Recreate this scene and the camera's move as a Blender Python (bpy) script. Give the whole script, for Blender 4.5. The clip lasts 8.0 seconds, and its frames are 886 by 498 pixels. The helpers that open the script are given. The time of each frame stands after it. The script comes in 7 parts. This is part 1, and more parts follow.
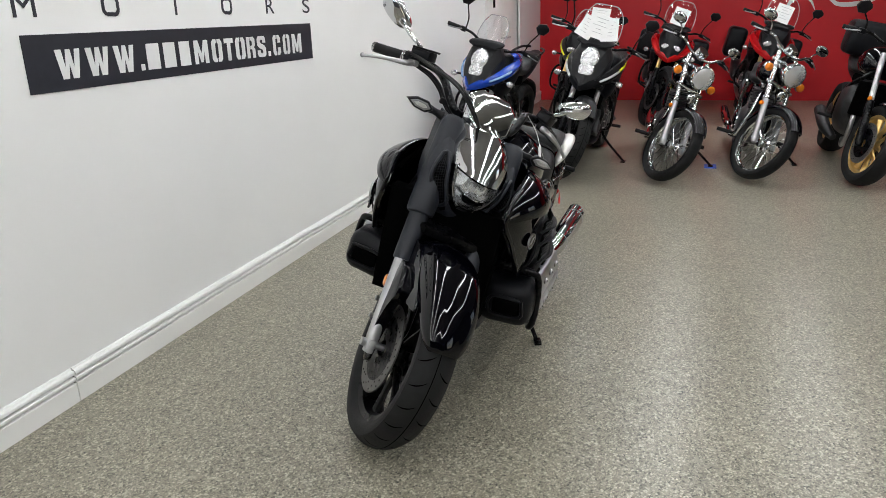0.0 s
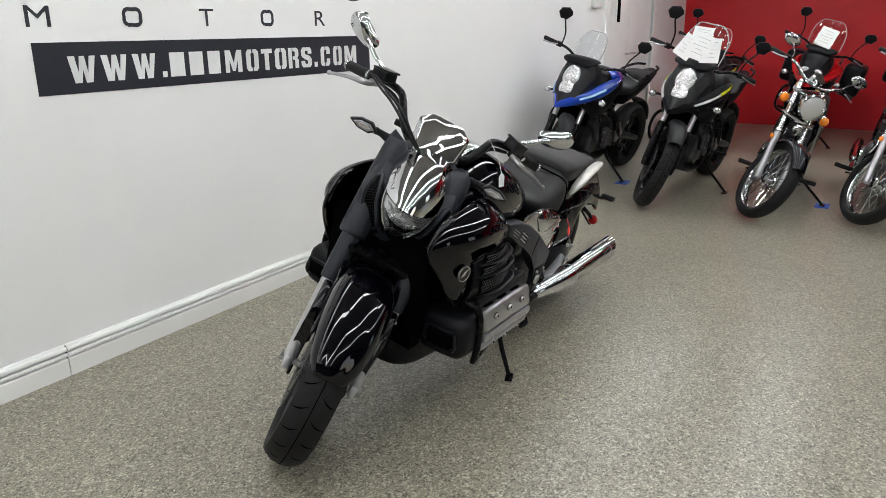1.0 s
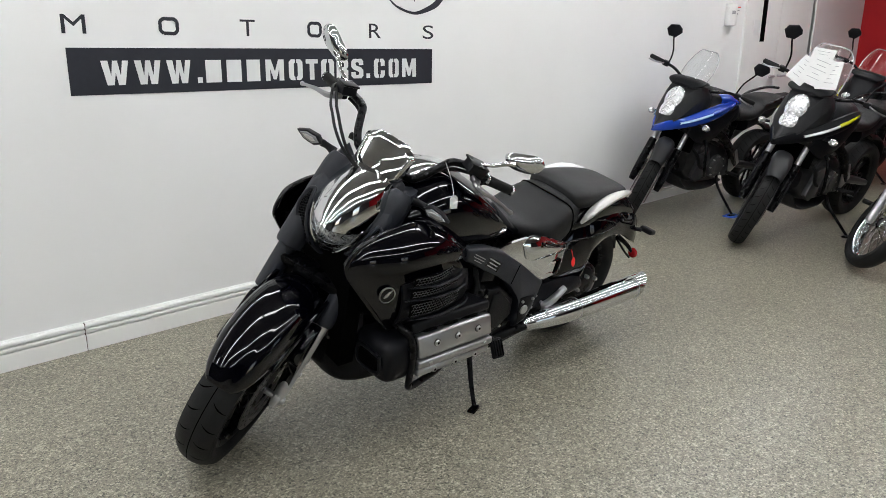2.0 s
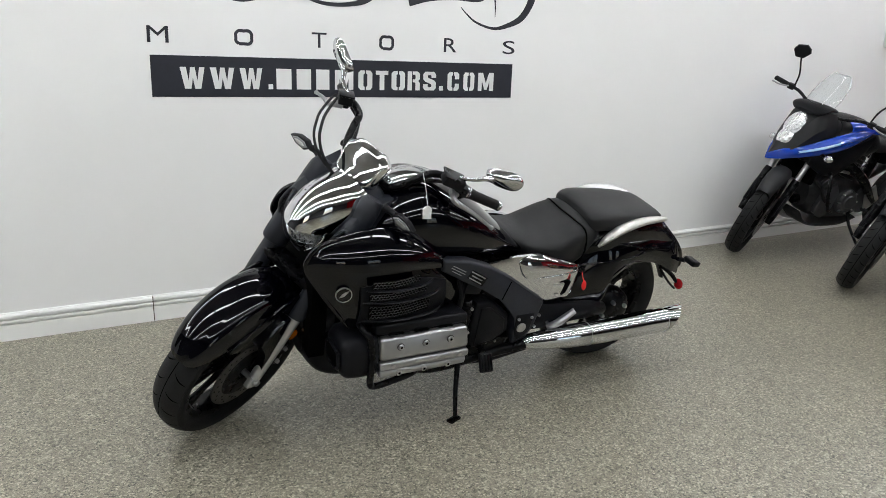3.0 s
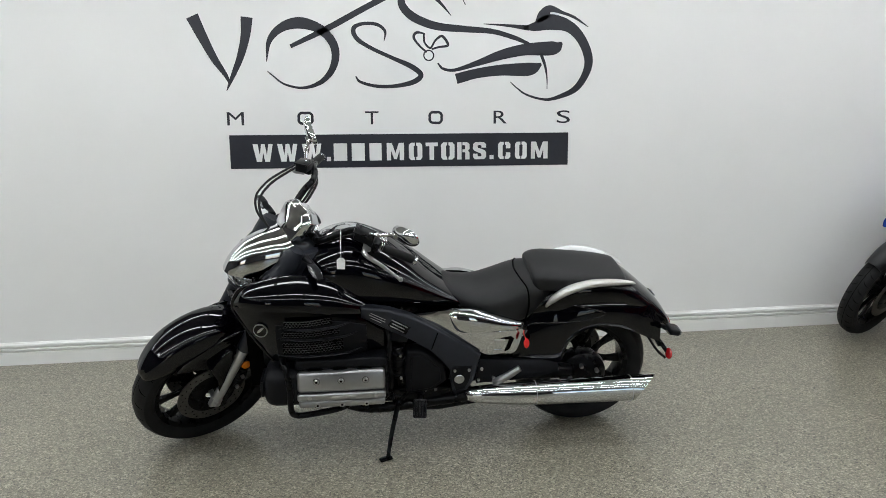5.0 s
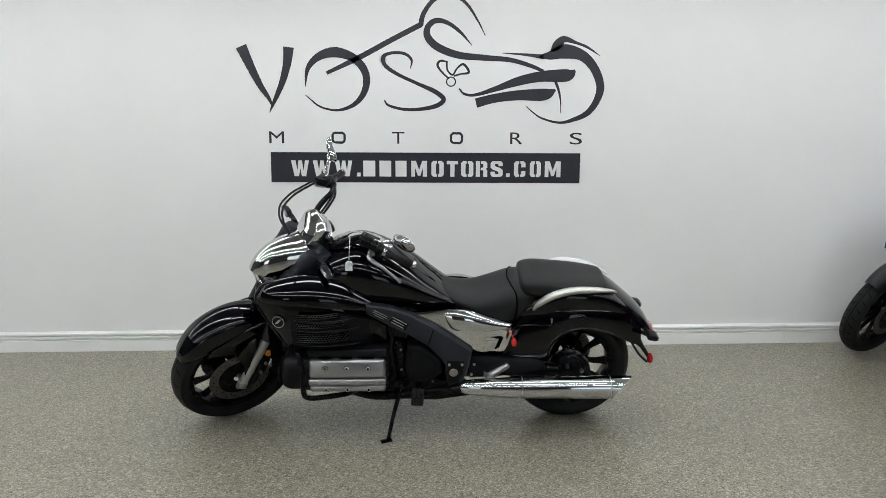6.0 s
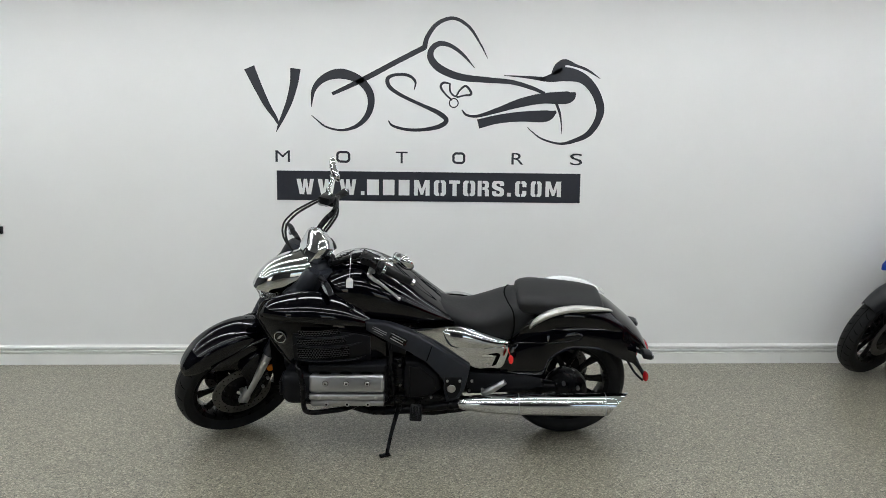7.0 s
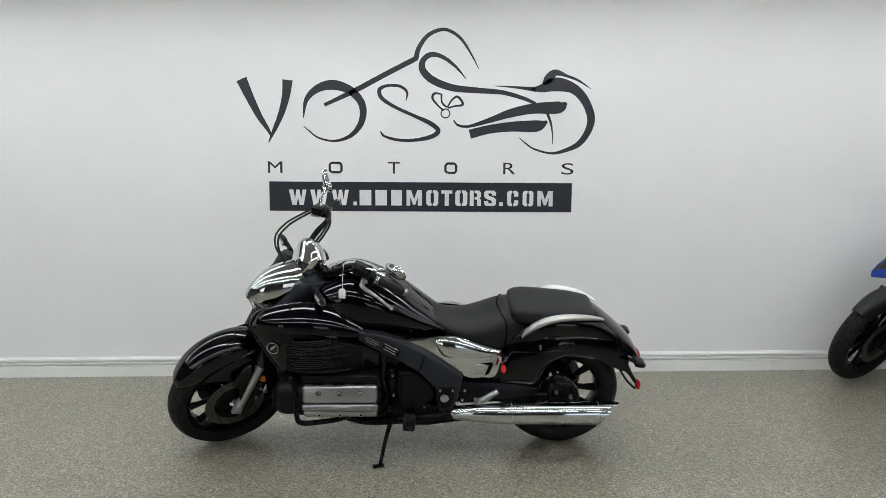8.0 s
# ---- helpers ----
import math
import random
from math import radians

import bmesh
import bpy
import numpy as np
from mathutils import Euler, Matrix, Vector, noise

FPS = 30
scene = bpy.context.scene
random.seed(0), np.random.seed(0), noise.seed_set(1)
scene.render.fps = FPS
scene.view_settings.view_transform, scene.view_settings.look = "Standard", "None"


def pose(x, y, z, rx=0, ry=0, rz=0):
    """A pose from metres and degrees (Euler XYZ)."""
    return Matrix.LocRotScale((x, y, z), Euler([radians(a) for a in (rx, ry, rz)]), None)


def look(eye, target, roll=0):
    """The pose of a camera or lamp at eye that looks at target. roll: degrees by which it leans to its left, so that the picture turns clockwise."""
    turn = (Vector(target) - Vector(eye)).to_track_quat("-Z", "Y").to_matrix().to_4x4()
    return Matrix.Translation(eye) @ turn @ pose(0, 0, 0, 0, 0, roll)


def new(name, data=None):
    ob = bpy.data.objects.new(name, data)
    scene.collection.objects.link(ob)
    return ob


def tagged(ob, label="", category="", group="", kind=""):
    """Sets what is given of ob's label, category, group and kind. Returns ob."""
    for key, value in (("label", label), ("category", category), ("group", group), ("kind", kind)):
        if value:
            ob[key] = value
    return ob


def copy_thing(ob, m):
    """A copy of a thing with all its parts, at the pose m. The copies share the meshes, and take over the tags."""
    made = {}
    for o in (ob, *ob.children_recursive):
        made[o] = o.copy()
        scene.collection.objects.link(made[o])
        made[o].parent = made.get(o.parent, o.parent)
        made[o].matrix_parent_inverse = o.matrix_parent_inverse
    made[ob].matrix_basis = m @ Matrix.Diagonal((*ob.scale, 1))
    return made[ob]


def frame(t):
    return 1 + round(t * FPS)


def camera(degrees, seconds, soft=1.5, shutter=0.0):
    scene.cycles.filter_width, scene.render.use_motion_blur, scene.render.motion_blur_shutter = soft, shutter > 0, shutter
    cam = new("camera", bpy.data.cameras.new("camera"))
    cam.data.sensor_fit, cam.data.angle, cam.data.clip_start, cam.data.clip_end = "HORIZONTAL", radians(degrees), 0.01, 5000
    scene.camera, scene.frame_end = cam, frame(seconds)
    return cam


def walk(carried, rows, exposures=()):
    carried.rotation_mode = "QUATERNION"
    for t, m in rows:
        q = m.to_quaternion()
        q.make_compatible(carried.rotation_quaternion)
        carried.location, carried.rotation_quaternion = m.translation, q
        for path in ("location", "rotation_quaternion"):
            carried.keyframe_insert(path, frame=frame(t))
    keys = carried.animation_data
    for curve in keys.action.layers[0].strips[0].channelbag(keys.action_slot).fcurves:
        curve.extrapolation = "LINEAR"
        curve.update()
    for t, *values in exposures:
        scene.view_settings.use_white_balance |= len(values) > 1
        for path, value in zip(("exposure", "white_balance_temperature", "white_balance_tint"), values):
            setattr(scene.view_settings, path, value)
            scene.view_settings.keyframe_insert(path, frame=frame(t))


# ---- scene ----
cam = camera(62.0, 8.0, soft=0.7)
PATH = [
    (0, (-2.046, -2.218, 1.417), (-0.25, -1.6, 0.79), -2.2),
    (0.5, (-1.8, -2.491, 1.437), (-0.093, -1.658, 0.812), -1.3),
    (1, (-1.628, -2.915, 1.444), (-0.022, -1.884, 0.845), -0.8),
    (1.5, (-1.377, -3.233, 1.436), (0.098, -2.012, 0.859), -0.2),
    (1.7, (-1.228, -3.334, 1.437), (0.184, -2.035, 0.87), -0.1),
    (3, (-0.436, -3.975, 1.457), (0.458, -2.27, 0.921), 1.4),
    (3.5, (-0.083, -4.165, 1.446), (0.625, -2.346, 1.01), 0.9),
    (4, (0.252, -4.392, 1.462), (0.751, -2.497, 1.062), 0.8),
    (4.5, (0.568, -4.464, 1.438), (0.902, -2.527, 1.065), -0.5),
    (6, (1.096, -5.046, 1.464), (1.121, -3.069, 1.163), -0.5),
    (6.5, (1.135, -5.105, 1.478), (1.138, -3.124, 1.201), -0.2),
    (7, (1.14, -5.124, 1.481), (1.143, -3.14, 1.226), -0.1),
    (7.5, (1.148, -5.13, 1.485), (1.157, -3.145, 1.245), -0.3),
    (8, (1.148, -5.138, 1.488), (1.168, -3.151, 1.257), -0.4),
]
walk(cam, [(t, look(eye, target, roll)) for t, eye, target, roll in PATH],
     exposures=[(0, 0.34, 6700, 12.5), (1.5, 0.34, 6680, 12.5), (3, 0.34, 6600, 12), (4, 0.22, 6560, 11), (5.8, 0.13, 6540, 10.5), (8, 0.11, 6540, 10.5)])

# ---------------------------------------------------------------- light
world = bpy.data.worlds.new("world")
scene.world = world
world.use_nodes = True
wn = world.node_tree
sky = wn.nodes.new("ShaderNodeTexSky")
sky.sky_type, sky.sun_disc = "NISHITA", False
sky.sun_elevation, sky.sun_rotation = radians(40), radians(200)
wn.nodes["Background"].inputs["Strength"].default_value = 0.12
wn.links.new(sky.outputs["Color"], wn.nodes["Background"].inputs["Color"])

TUBE_POWER = 17.5      # emission strength of the ceiling tubes
WINDOW_POWER = 4.0   # watts of each daylight window


def window_lamp(x, y, z, w, h, rz):
    d = bpy.data.lights.new("daylight", "AREA")
    d.shape, d.size, d.size_y = "RECTANGLE", w, h
    d.energy, d.color = WINDOW_POWER, (0.70, 0.87, 1.0)
    ob = new("daylight", d)
    ob.matrix_basis = pose(x, y, z, 90, 0, rz)
    return ob


# ---------------------------------------------------------------- materials
def mat(name, color, rough=0.5, metal=0.0, coat=0.0, spec=0.5, noise_scale=0, vary=0.0, bump=0.0,
        bump_scale=0, rough_vary=0.0, trans=0.0, ior=1.45, emit=0.0, emit_color=None, alpha=1.0):
    m = bpy.data.materials.new(name)
    m.use_nodes = True
    nt = m.node_tree
    b = nt.nodes["Principled BSDF"]
    b.inputs["Base Color"].default_value = (*color, 1)
    b.inputs["Roughness"].default_value = rough
    b.inputs["Metallic"].default_value = metal
    b.inputs["Coat Weight"].default_value = coat
    b.inputs["Coat Roughness"].default_value = 0.02
    b.inputs["Specular IOR Level"].default_value = spec
    b.inputs["Transmission Weight"].default_value = trans
    b.inputs["IOR"].default_value = ior
    b.inputs["Alpha"].default_value = alpha
    if emit:
        b.inputs["Emission Color"].default_value = (*(emit_color or color), 1)
        b.inputs["Emission Strength"].default_value = emit
    if noise_scale or bump_scale:
        tc = nt.nodes.new("ShaderNodeTexCoord")
    if noise_scale:
        n = nt.nodes.new("ShaderNodeTexNoise")
        n.inputs["Scale"].default_value, n.inputs["Detail"].default_value = noise_scale, 6
        nt.links.new(tc.outputs["Object"], n.inputs["Vector"])
        if vary:
            r = nt.nodes.new("ShaderNodeValToRGB")
            r.color_ramp.elements[0].position, r.color_ramp.elements[1].position = 0.3, 0.7
            r.color_ramp.elements[0].color = (*[max(0, c * (1 - vary)) for c in color], 1)
            r.color_ramp.elements[1].color = (*[min(1, c * (1 + vary)) for c in color], 1)
            nt.links.new(n.outputs["Fac"], r.inputs["Fac"])
            nt.links.new(r.outputs["Color"], b.inputs["Base Color"])
        if rough_vary:
            mr = nt.nodes.new("ShaderNodeMapRange")
            mr.inputs["To Min"].default_value = max(0, rough - rough_vary)
            mr.inputs["To Max"].default_value = min(1, rough + rough_vary)
            nt.links.new(n.outputs["Fac"], mr.inputs["Value"])
            nt.links.new(mr.outputs["Result"], b.inputs["Roughness"])
    if bump_scale:
        n2 = nt.nodes.new("ShaderNodeTexNoise")
        n2.inputs["Scale"].default_value, n2.inputs["Detail"].default_value = bump_scale, 4
        nt.links.new(tc.outputs["Object"], n2.inputs["Vector"])
        bp = nt.nodes.new("ShaderNodeBump")
        bp.inputs["Strength"].default_value, bp.inputs["Distance"].default_value = bump, 0.002
        nt.links.new(n2.outputs["Fac"], bp.inputs["Height"])
        nt.links.new(bp.outputs["Normal"], b.inputs["Normal"])
    return m


def floor_material():
    """Grey-beige epoxy floor strewn with small dark and light flakes, under a satin clear coat."""
    m = bpy.data.materials.new("flake_floor")
    m.use_nodes = True
    nt = m.node_tree
    b = nt.nodes["Principled BSDF"]
    tc = nt.nodes.new("ShaderNodeTexCoord")
    cols = []
    for scale, seed in ((135, 0.0), (270, 3.7)):
        mp = nt.nodes.new("ShaderNodeMapping")
        mp.inputs["Location"].default_value = (seed, seed, 0)
        nt.links.new(tc.outputs["Object"], mp.inputs["Vector"])
        v = nt.nodes.new("ShaderNodeTexVoronoi")
        v.inputs["Scale"].default_value = scale
        nt.links.new(mp.outputs["Vector"], v.inputs["Vector"])
        sep = nt.nodes.new("ShaderNodeSeparateColor")
        nt.links.new(v.outputs["Color"], sep.inputs["Color"])
        r = nt.nodes.new("ShaderNodeValToRGB")
        r.color_ramp.interpolation = "CONSTANT"
        e = r.color_ramp.elements
        e[0].position, e[0].color = 0.0, (0.022, 0.021, 0.018, 1)
        e[1].position, e[1].color = 0.13, (0.146, 0.135, 0.101, 1)
        for p, c in ((0.32, (0.262, 0.242, 0.184, 1)), (0.62, (0.320, 0.297, 0.228, 1)), (0.88, (0.66, 0.615, 0.49, 1))):
            el = e.new(p)
            el.color = c
        nt.links.new(sep.outputs["Red"], r.inputs["Fac"])
        cols.append(r)
    mix = nt.nodes.new("ShaderNodeMix")
    mix.data_type = "RGBA"
    mix.inputs["Factor"].default_value = 0.5
    nt.links.new(cols[0].outputs["Color"], mix.inputs["A"])
    nt.links.new(cols[1].outputs["Color"], mix.inputs["B"])
    big = nt.nodes.new("ShaderNodeTexNoise")
    big.inputs["Scale"].default_value, big.inputs["Detail"].default_value = 1.6, 5
    nt.links.new(tc.outputs["Object"], big.inputs["Vector"])
    mr = nt.nodes.new("ShaderNodeMapRange")
    mr.inputs["From Min"].default_value, mr.inputs["From Max"].default_value = 0.3, 0.7
    mr.inputs["To Min"].default_value, mr.inputs["To Max"].default_value = 0.85, 0.95
    nt.links.new(big.outputs["Fac"], mr.inputs["Value"])
    mul = nt.nodes.new("ShaderNodeMix")
    mul.data_type, mul.blend_type = "RGBA", "MULTIPLY"
    mul.inputs["Factor"].default_value = 1
    nt.links.new(mix.outputs["Result"], mul.inputs["A"])
    nt.links.new(mr.outputs["Result"], mul.inputs["B"])
    nt.links.new(mul.outputs["Result"], b.inputs["Base Color"])
    fine = nt.nodes.new("ShaderNodeTexNoise")
    fine.inputs["Scale"].default_value = 7
    nt.links.new(tc.outputs["Object"], fine.inputs["Vector"])
    rr = nt.nodes.new("ShaderNodeMapRange")
    rr.inputs["To Min"].default_value, rr.inputs["To Max"].default_value = 0.29, 0.34
    nt.links.new(fine.outputs["Fac"], rr.inputs["Value"])
    nt.links.new(rr.outputs["Result"], b.inputs["Roughness"])
    bn = nt.nodes.new("ShaderNodeTexNoise")
    bn.inputs["Scale"].default_value = 120
    nt.links.new(tc.outputs["Object"], bn.inputs["Vector"])
    bp = nt.nodes.new("ShaderNodeBump")
    bp.inputs["Strength"].default_value, bp.inputs["Distance"].default_value = 0.10, 0.0012
    nt.links.new(bn.outputs["Fac"], bp.inputs["Height"])
    nt.links.new(bp.outputs["Normal"], b.inputs["Normal"])
    b.inputs["Specular IOR Level"].default_value = 0.6
    return m


M_FLOOR = floor_material()
M_WALL = mat("white_wall_paint", (0.80, 0.80, 0.79), 0.55, noise_scale=1.3, vary=0.02, bump=0.12, bump_scale=160)
M_TRIM = mat("white_trim_paint", (0.82, 0.82, 0.80), 0.32, noise_scale=3, vary=0.025, bump=0.05, bump_scale=60)
M_RED = mat("red_wall_paint", (0.58, 0.011, 0.017), 0.44, noise_scale=2, vary=0.08, bump=0.1, bump_scale=90)
M_CEIL = mat("grey_ceiling", (0.34, 0.33, 0.32), 0.8, noise_scale=2, vary=0.05)
# near-black for the unseen walls, which holds down reflections and fill light
M_DARKWALL = mat("dark_unseen_wall", (0.055, 0.055, 0.057), 0.6, noise_scale=2, vary=0.06)
M_VINYL = mat("black_vinyl", (0.016, 0.018, 0.026), 0.42, noise_scale=30, vary=0.1)
M_WVINYL = mat("white_vinyl", (0.74, 0.74, 0.73), 0.45)
M_CRACK = mat("dark_crack", (0.06, 0.045, 0.035), 0.9)
M_TUBE = mat("tube_glow", (1, 1, 1), 0.5, emit=TUBE_POWER, emit_color=(0.92, 0.97, 1.0))
M_GLOSS = mat("gloss_black_paint", (0.0006, 0.0006, 0.0016), 0.02, spec=0.5, noise_scale=40, rough_vary=0.01)
M_SATIN = mat("satin_black_plastic", (0.0050, 0.0052, 0.0068), 0.42, spec=0.20, noise_scale=25, vary=0.15, bump=0.2, bump_scale=700, rough_vary=0.06)
M_FRAME = mat("black_painted_metal", (0.0020, 0.0020, 0.0026), 0.28, spec=0.20, noise_scale=30, vary=0.2, rough_vary=0.06)
M_RUBBER = mat("tyre_rubber", (0.0105, 0.0105, 0.011), 0.58, spec=0.25, noise_scale=18, vary=0.22, bump=0.3, bump_scale=300)
# near-black for dark parts; puts the shade of grooves, holes and recesses into colour
M_BLACK_SHADE = mat("black_and_recess_shade", (0.001, 0.001, 0.001), 0.9, spec=0.03)
M_MATTE = mat("matte_black_cowl", (0.0135, 0.0155, 0.0215), 0.46, spec=0.42, noise_scale=25, vary=0.12, bump=0.2, bump_scale=700)
M_CHROME = mat("chrome", (0.64, 0.65, 0.66), 0.035, metal=1.0, noise_scale=12, rough_vary=0.015)
M_ALU = mat("silver_painted_aluminium", (0.40, 0.40, 0.405), 0.30, metal=0.9, noise_scale=30, vary=0.04, rough_vary=0.04)
M_FORK = mat("silver_fork", (0.48, 0.48, 0.48), 0.34, metal=0.7, noise_scale=50, vary=0.05)
M_RAIL = mat("satin_champagne_metal", (0.60, 0.585, 0.56), 0.34, metal=0.55, noise_scale=30, vary=0.03)
M_STEEL = mat("brushed_steel", (0.50, 0.50, 0.50), 0.32, metal=1.0, noise_scale=80, vary=0.12)
M_DISC = mat("dark_brake_steel", (0.16, 0.155, 0.15), 0.38, metal=0.9, noise_scale=60, vary=0.15)
M_SEAT = mat("black_vinyl_leather", (0.010, 0.0102, 0.011), 0.50, spec=0.32, noise_scale=8, vary=0.12, bump=0.3, bump_scale=420)
M_GRILLE = mat("dark_grey_grille", (0.055, 0.055, 0.057), 0.4, spec=0.3)
M_LENSGREY = mat("smoked_clear_lens", (0.50, 0.51, 0.53), 0.12, metal=0.6, bump=0.4, bump_scale=90)
M_GLASS = mat("clear_lens", (0.96, 0.97, 0.98), 0.02, trans=1.0, ior=1.3)
M_SCREEN = mat("clear_windscreen", (0.95, 0.97, 0.98), 0.02, trans=1.0, ior=1.42)
M_ORANGE = mat("amber_lens", (0.85, 0.22, 0.015), 0.12, coat=0.6)
M_REDLENS = mat("red_lens", (0.42, 0.008, 0.012), 0.12, coat=0.8)
M_REDTAG = mat("red_tag", (0.7, 0.02, 0.02), 0.4)
M_PAPER = mat("white_paper", (0.80, 0.80, 0.79), 0.6, noise_scale=20, vary=0.03)
M_INK = mat("grey_print", (0.36, 0.36, 0.37), 0.6)
M_BLUE = mat("blue_paint", (0.008, 0.055, 0.42), 0.12, coat=1.0)
M_YELLOW = mat("yellow_paint", (0.55, 0.55, 0.02), 0.2, coat=0.6)
M_REDPAINT = mat("red_bike_paint", (0.55, 0.012, 0.014), 0.12, coat=1.0)
M_GOLD = mat("gold_anodised", (0.80, 0.54, 0.20), 0.30, metal=0.7, noise_scale=30, vary=0.06)
M_GUN = mat("dark_grey_engine", (0.05, 0.05, 0.052), 0.4, metal=0.6, noise_scale=20, vary=0.3)
M_BLUEPAD = mat("blue_plastic", (0.02, 0.10, 0.55), 0.5)
M_WHITEP = mat("pearl_white_paint", (0.72, 0.72, 0.72), 0.2, coat=0.8)
M_PANE = mat("window_glass", (0.95, 0.97, 1.0), 0.0, trans=1.0, ior=1.05)


def facet_material(name="faceted_headlamp", scale=62, depth=0.008, color=(0.86, 0.87, 0.88)):
    """Clear lamp over a faceted bright reflector."""
    m = mat(name, color, 0.12, metal=0.72, coat=1.0)
    nt = m.node_tree
    tc = nt.nodes.new("ShaderNodeTexCoord")
    v = nt.nodes.new("ShaderNodeTexVoronoi")
    v.inputs["Scale"].default_value = scale
    bp = nt.nodes.new("ShaderNodeBump")
    bp.inputs["Strength"].default_value, bp.inputs["Distance"].default_value = 1.0, depth
    nt.links.new(tc.outputs["Object"], v.inputs["Vector"])
    nt.links.new(v.outputs["Distance"], bp.inputs["Height"])
    nt.links.new(bp.outputs["Normal"], nt.nodes["Principled BSDF"].inputs["Normal"])
    return m


M_FACET = facet_material()
M_FLUTE = facet_material("fluted_lamp_glass", 120, 0.0022)
M_SMOKED = facet_material("smoked_lamp_reflector", 30, 0.012, (0.58, 0.59, 0.60))
M_EDGE = mat("clear_edge", (0.85, 0.87, 0.88), 0.25, trans=0.5)


# ---------------------------------------------------------------- mesh tools
def empty(name, label, category, group="", kind=""):
    return tagged(new(name), label, category, group, kind)


def part(name, bm, material, parent=None, label="", smooth=38, bevel=0.0):
    """Links a bmesh as one mesh object under a thing or a part."""
    bmesh.ops.recalc_face_normals(bm, faces=bm.faces)
    me = bpy.data.meshes.new(name)
    bm.to_mesh(me)
    bm.free()
    me.materials.append(material)
    if smooth:
        for p in me.polygons:
            p.use_smooth = True
        me.set_sharp_from_angle(angle=radians(smooth))
    ob = new(name, me)
    if parent is not None:
        ob.parent = parent
    if bevel:
        md = ob.modifiers.new("edge", "BEVEL")
        md.width, md.segments, md.limit_method, md.angle_limit = bevel, 2, "ANGLE", radians(40)
    if label:
        ob["label"] = label
    return ob


def merge(*bms):
    out = bms[0]
    for b in bms[1:]:
        me = bpy.data.meshes.new("tmp")
        b.to_mesh(me)
        out.from_mesh(me)
        bpy.data.meshes.remove(me)
        b.free()
    return out


def moved(bm, m):
    bmesh.ops.transform(bm, matrix=m, verts=bm.verts)
    return bm


def mirrored(bm):
    b = bm.copy()
    for v in b.verts:
        v.co.y = -v.co.y
    bmesh.ops.reverse_faces(b, faces=b.faces)
    return b


def catmull(keys, sub, closed=False):
    """Smooth curve through tuples of numbers."""
    k = [np.array(a, float) for a in keys]
    n = len(k)
    out = []
    last = n if closed else n - 1
    for i in range(last):
        if closed:
            p0, p1, p2, p3 = k[i - 1], k[i], k[(i + 1) % n], k[(i + 2) % n]
        else:
            p1, p2 = k[i], k[i + 1]
            p0 = k[i - 1] if i else 2 * p1 - p2
            p3 = k[i + 2] if i + 2 < n else 2 * p2 - p1
        for j in range(sub):
            t = j / sub
            out.append(0.5 * (2 * p1 + (p2 - p0) * t + (2 * p0 - 5 * p1 + 4 * p2 - p3) * t * t
                              + (3 * p1 - p0 - 3 * p2 + p3) * t ** 3))
    if not closed:
        out.append(k[-1])
    return out


def loft(rings, caps=True, closed=True):
    bm = bmesh.new()
    vs = [[bm.verts.new(p) for p in r] for r in rings]
    n = len(rings[0])
    for a, b in zip(vs, vs[1:]):
        for i in range(n if closed else n - 1):
            j = (i + 1) % n
            bm.faces.new((a[i], a[j], b[j], b[i]))
    if caps:
        bm.faces.new(vs[0])
        bm.faces.new(list(reversed(vs[-1])))
    return bm


def hull(keys, n=28, sub=6, caps=True):
    """Body along x: keys (x, y, z_low, z_high, half_width, exponent) joined smoothly."""
    rings = []
    for x, cy, lo, hi, hw, e in catmull(keys, sub):
        zc, hz = (lo + hi) / 2, max((hi - lo) / 2, 1e-4)
        hw = max(hw, 1e-4)
        ring = []
        for i in range(n):
            a = 2 * math.pi * i / n
            c, s = math.cos(a), math.sin(a)
            ring.append((x, cy + hw * math.copysign(abs(c) ** (2 / e), c), zc + hz * math.copysign(abs(s) ** (2 / e), s)))
        rings.append(ring)
    return loft(rings, caps)


def tube(pts, r, n=10, sub=6, caps=True, flat=1.0):
    """Round bar along a smooth path; r is one radius or one for each point."""
    rs = r if isinstance(r, (list, tuple)) else [r] * len(pts)
    path = catmull([(*p, q) for p, q in zip(pts, rs)], sub)
    rings, up = [], None
    for i, p in enumerate(path):
        a, b = path[max(i - 1, 0)], path[min(i + 1, len(path) - 1)]
        d = Vector(b[:3] - a[:3]).normalized()
        if up is None:
            up = d.orthogonal().normalized() if abs(d.z) > 0.9 else Vector((0, 0, 1))
        side = d.cross(up).normalized()
        up = side.cross(d).normalized()
        rings.append([Vector(p[:3]) + (side * math.cos(2 * math.pi * k / n) + up * flat * math.sin(2 * math.pi * k / n)) * max(p[3], 1e-4)
                      for k in range(n)])
    return loft(rings, caps)


def lathe(profile, n=40, closed=False):
    """Turns (radius, y) pairs about the y axis."""
    bm = bmesh.new()
    prof = list(profile)
    rings = []
    for i in range(n):
        a = 2 * math.pi * i / n
        rings.append([bm.verts.new((r * math.cos(a), y, r * math.sin(a))) for r, y in prof])
    m = len(prof)
    for i in range(n):
        a, b = rings[i], rings[(i + 1) % n]
        for j in range(m if closed else m - 1):
            k = (j + 1) % m
            bm.faces.new((a[j], a[k], b[k], b[j]))
    bmesh.ops.remove_doubles(bm, verts=bm.verts, dist=1e-5)
    return bm


def box(x0, x1, y0, y1, z0, z1):
    bm = bmesh.new()
    bmesh.ops.create_cube(bm, size=1)
    return moved(bm, Matrix.Translation(((x0 + x1) / 2, (y0 + y1) / 2, (z0 + z1) / 2)) @ Matrix.Diagonal((x1 - x0, y1 - y0, z1 - z0, 1)))


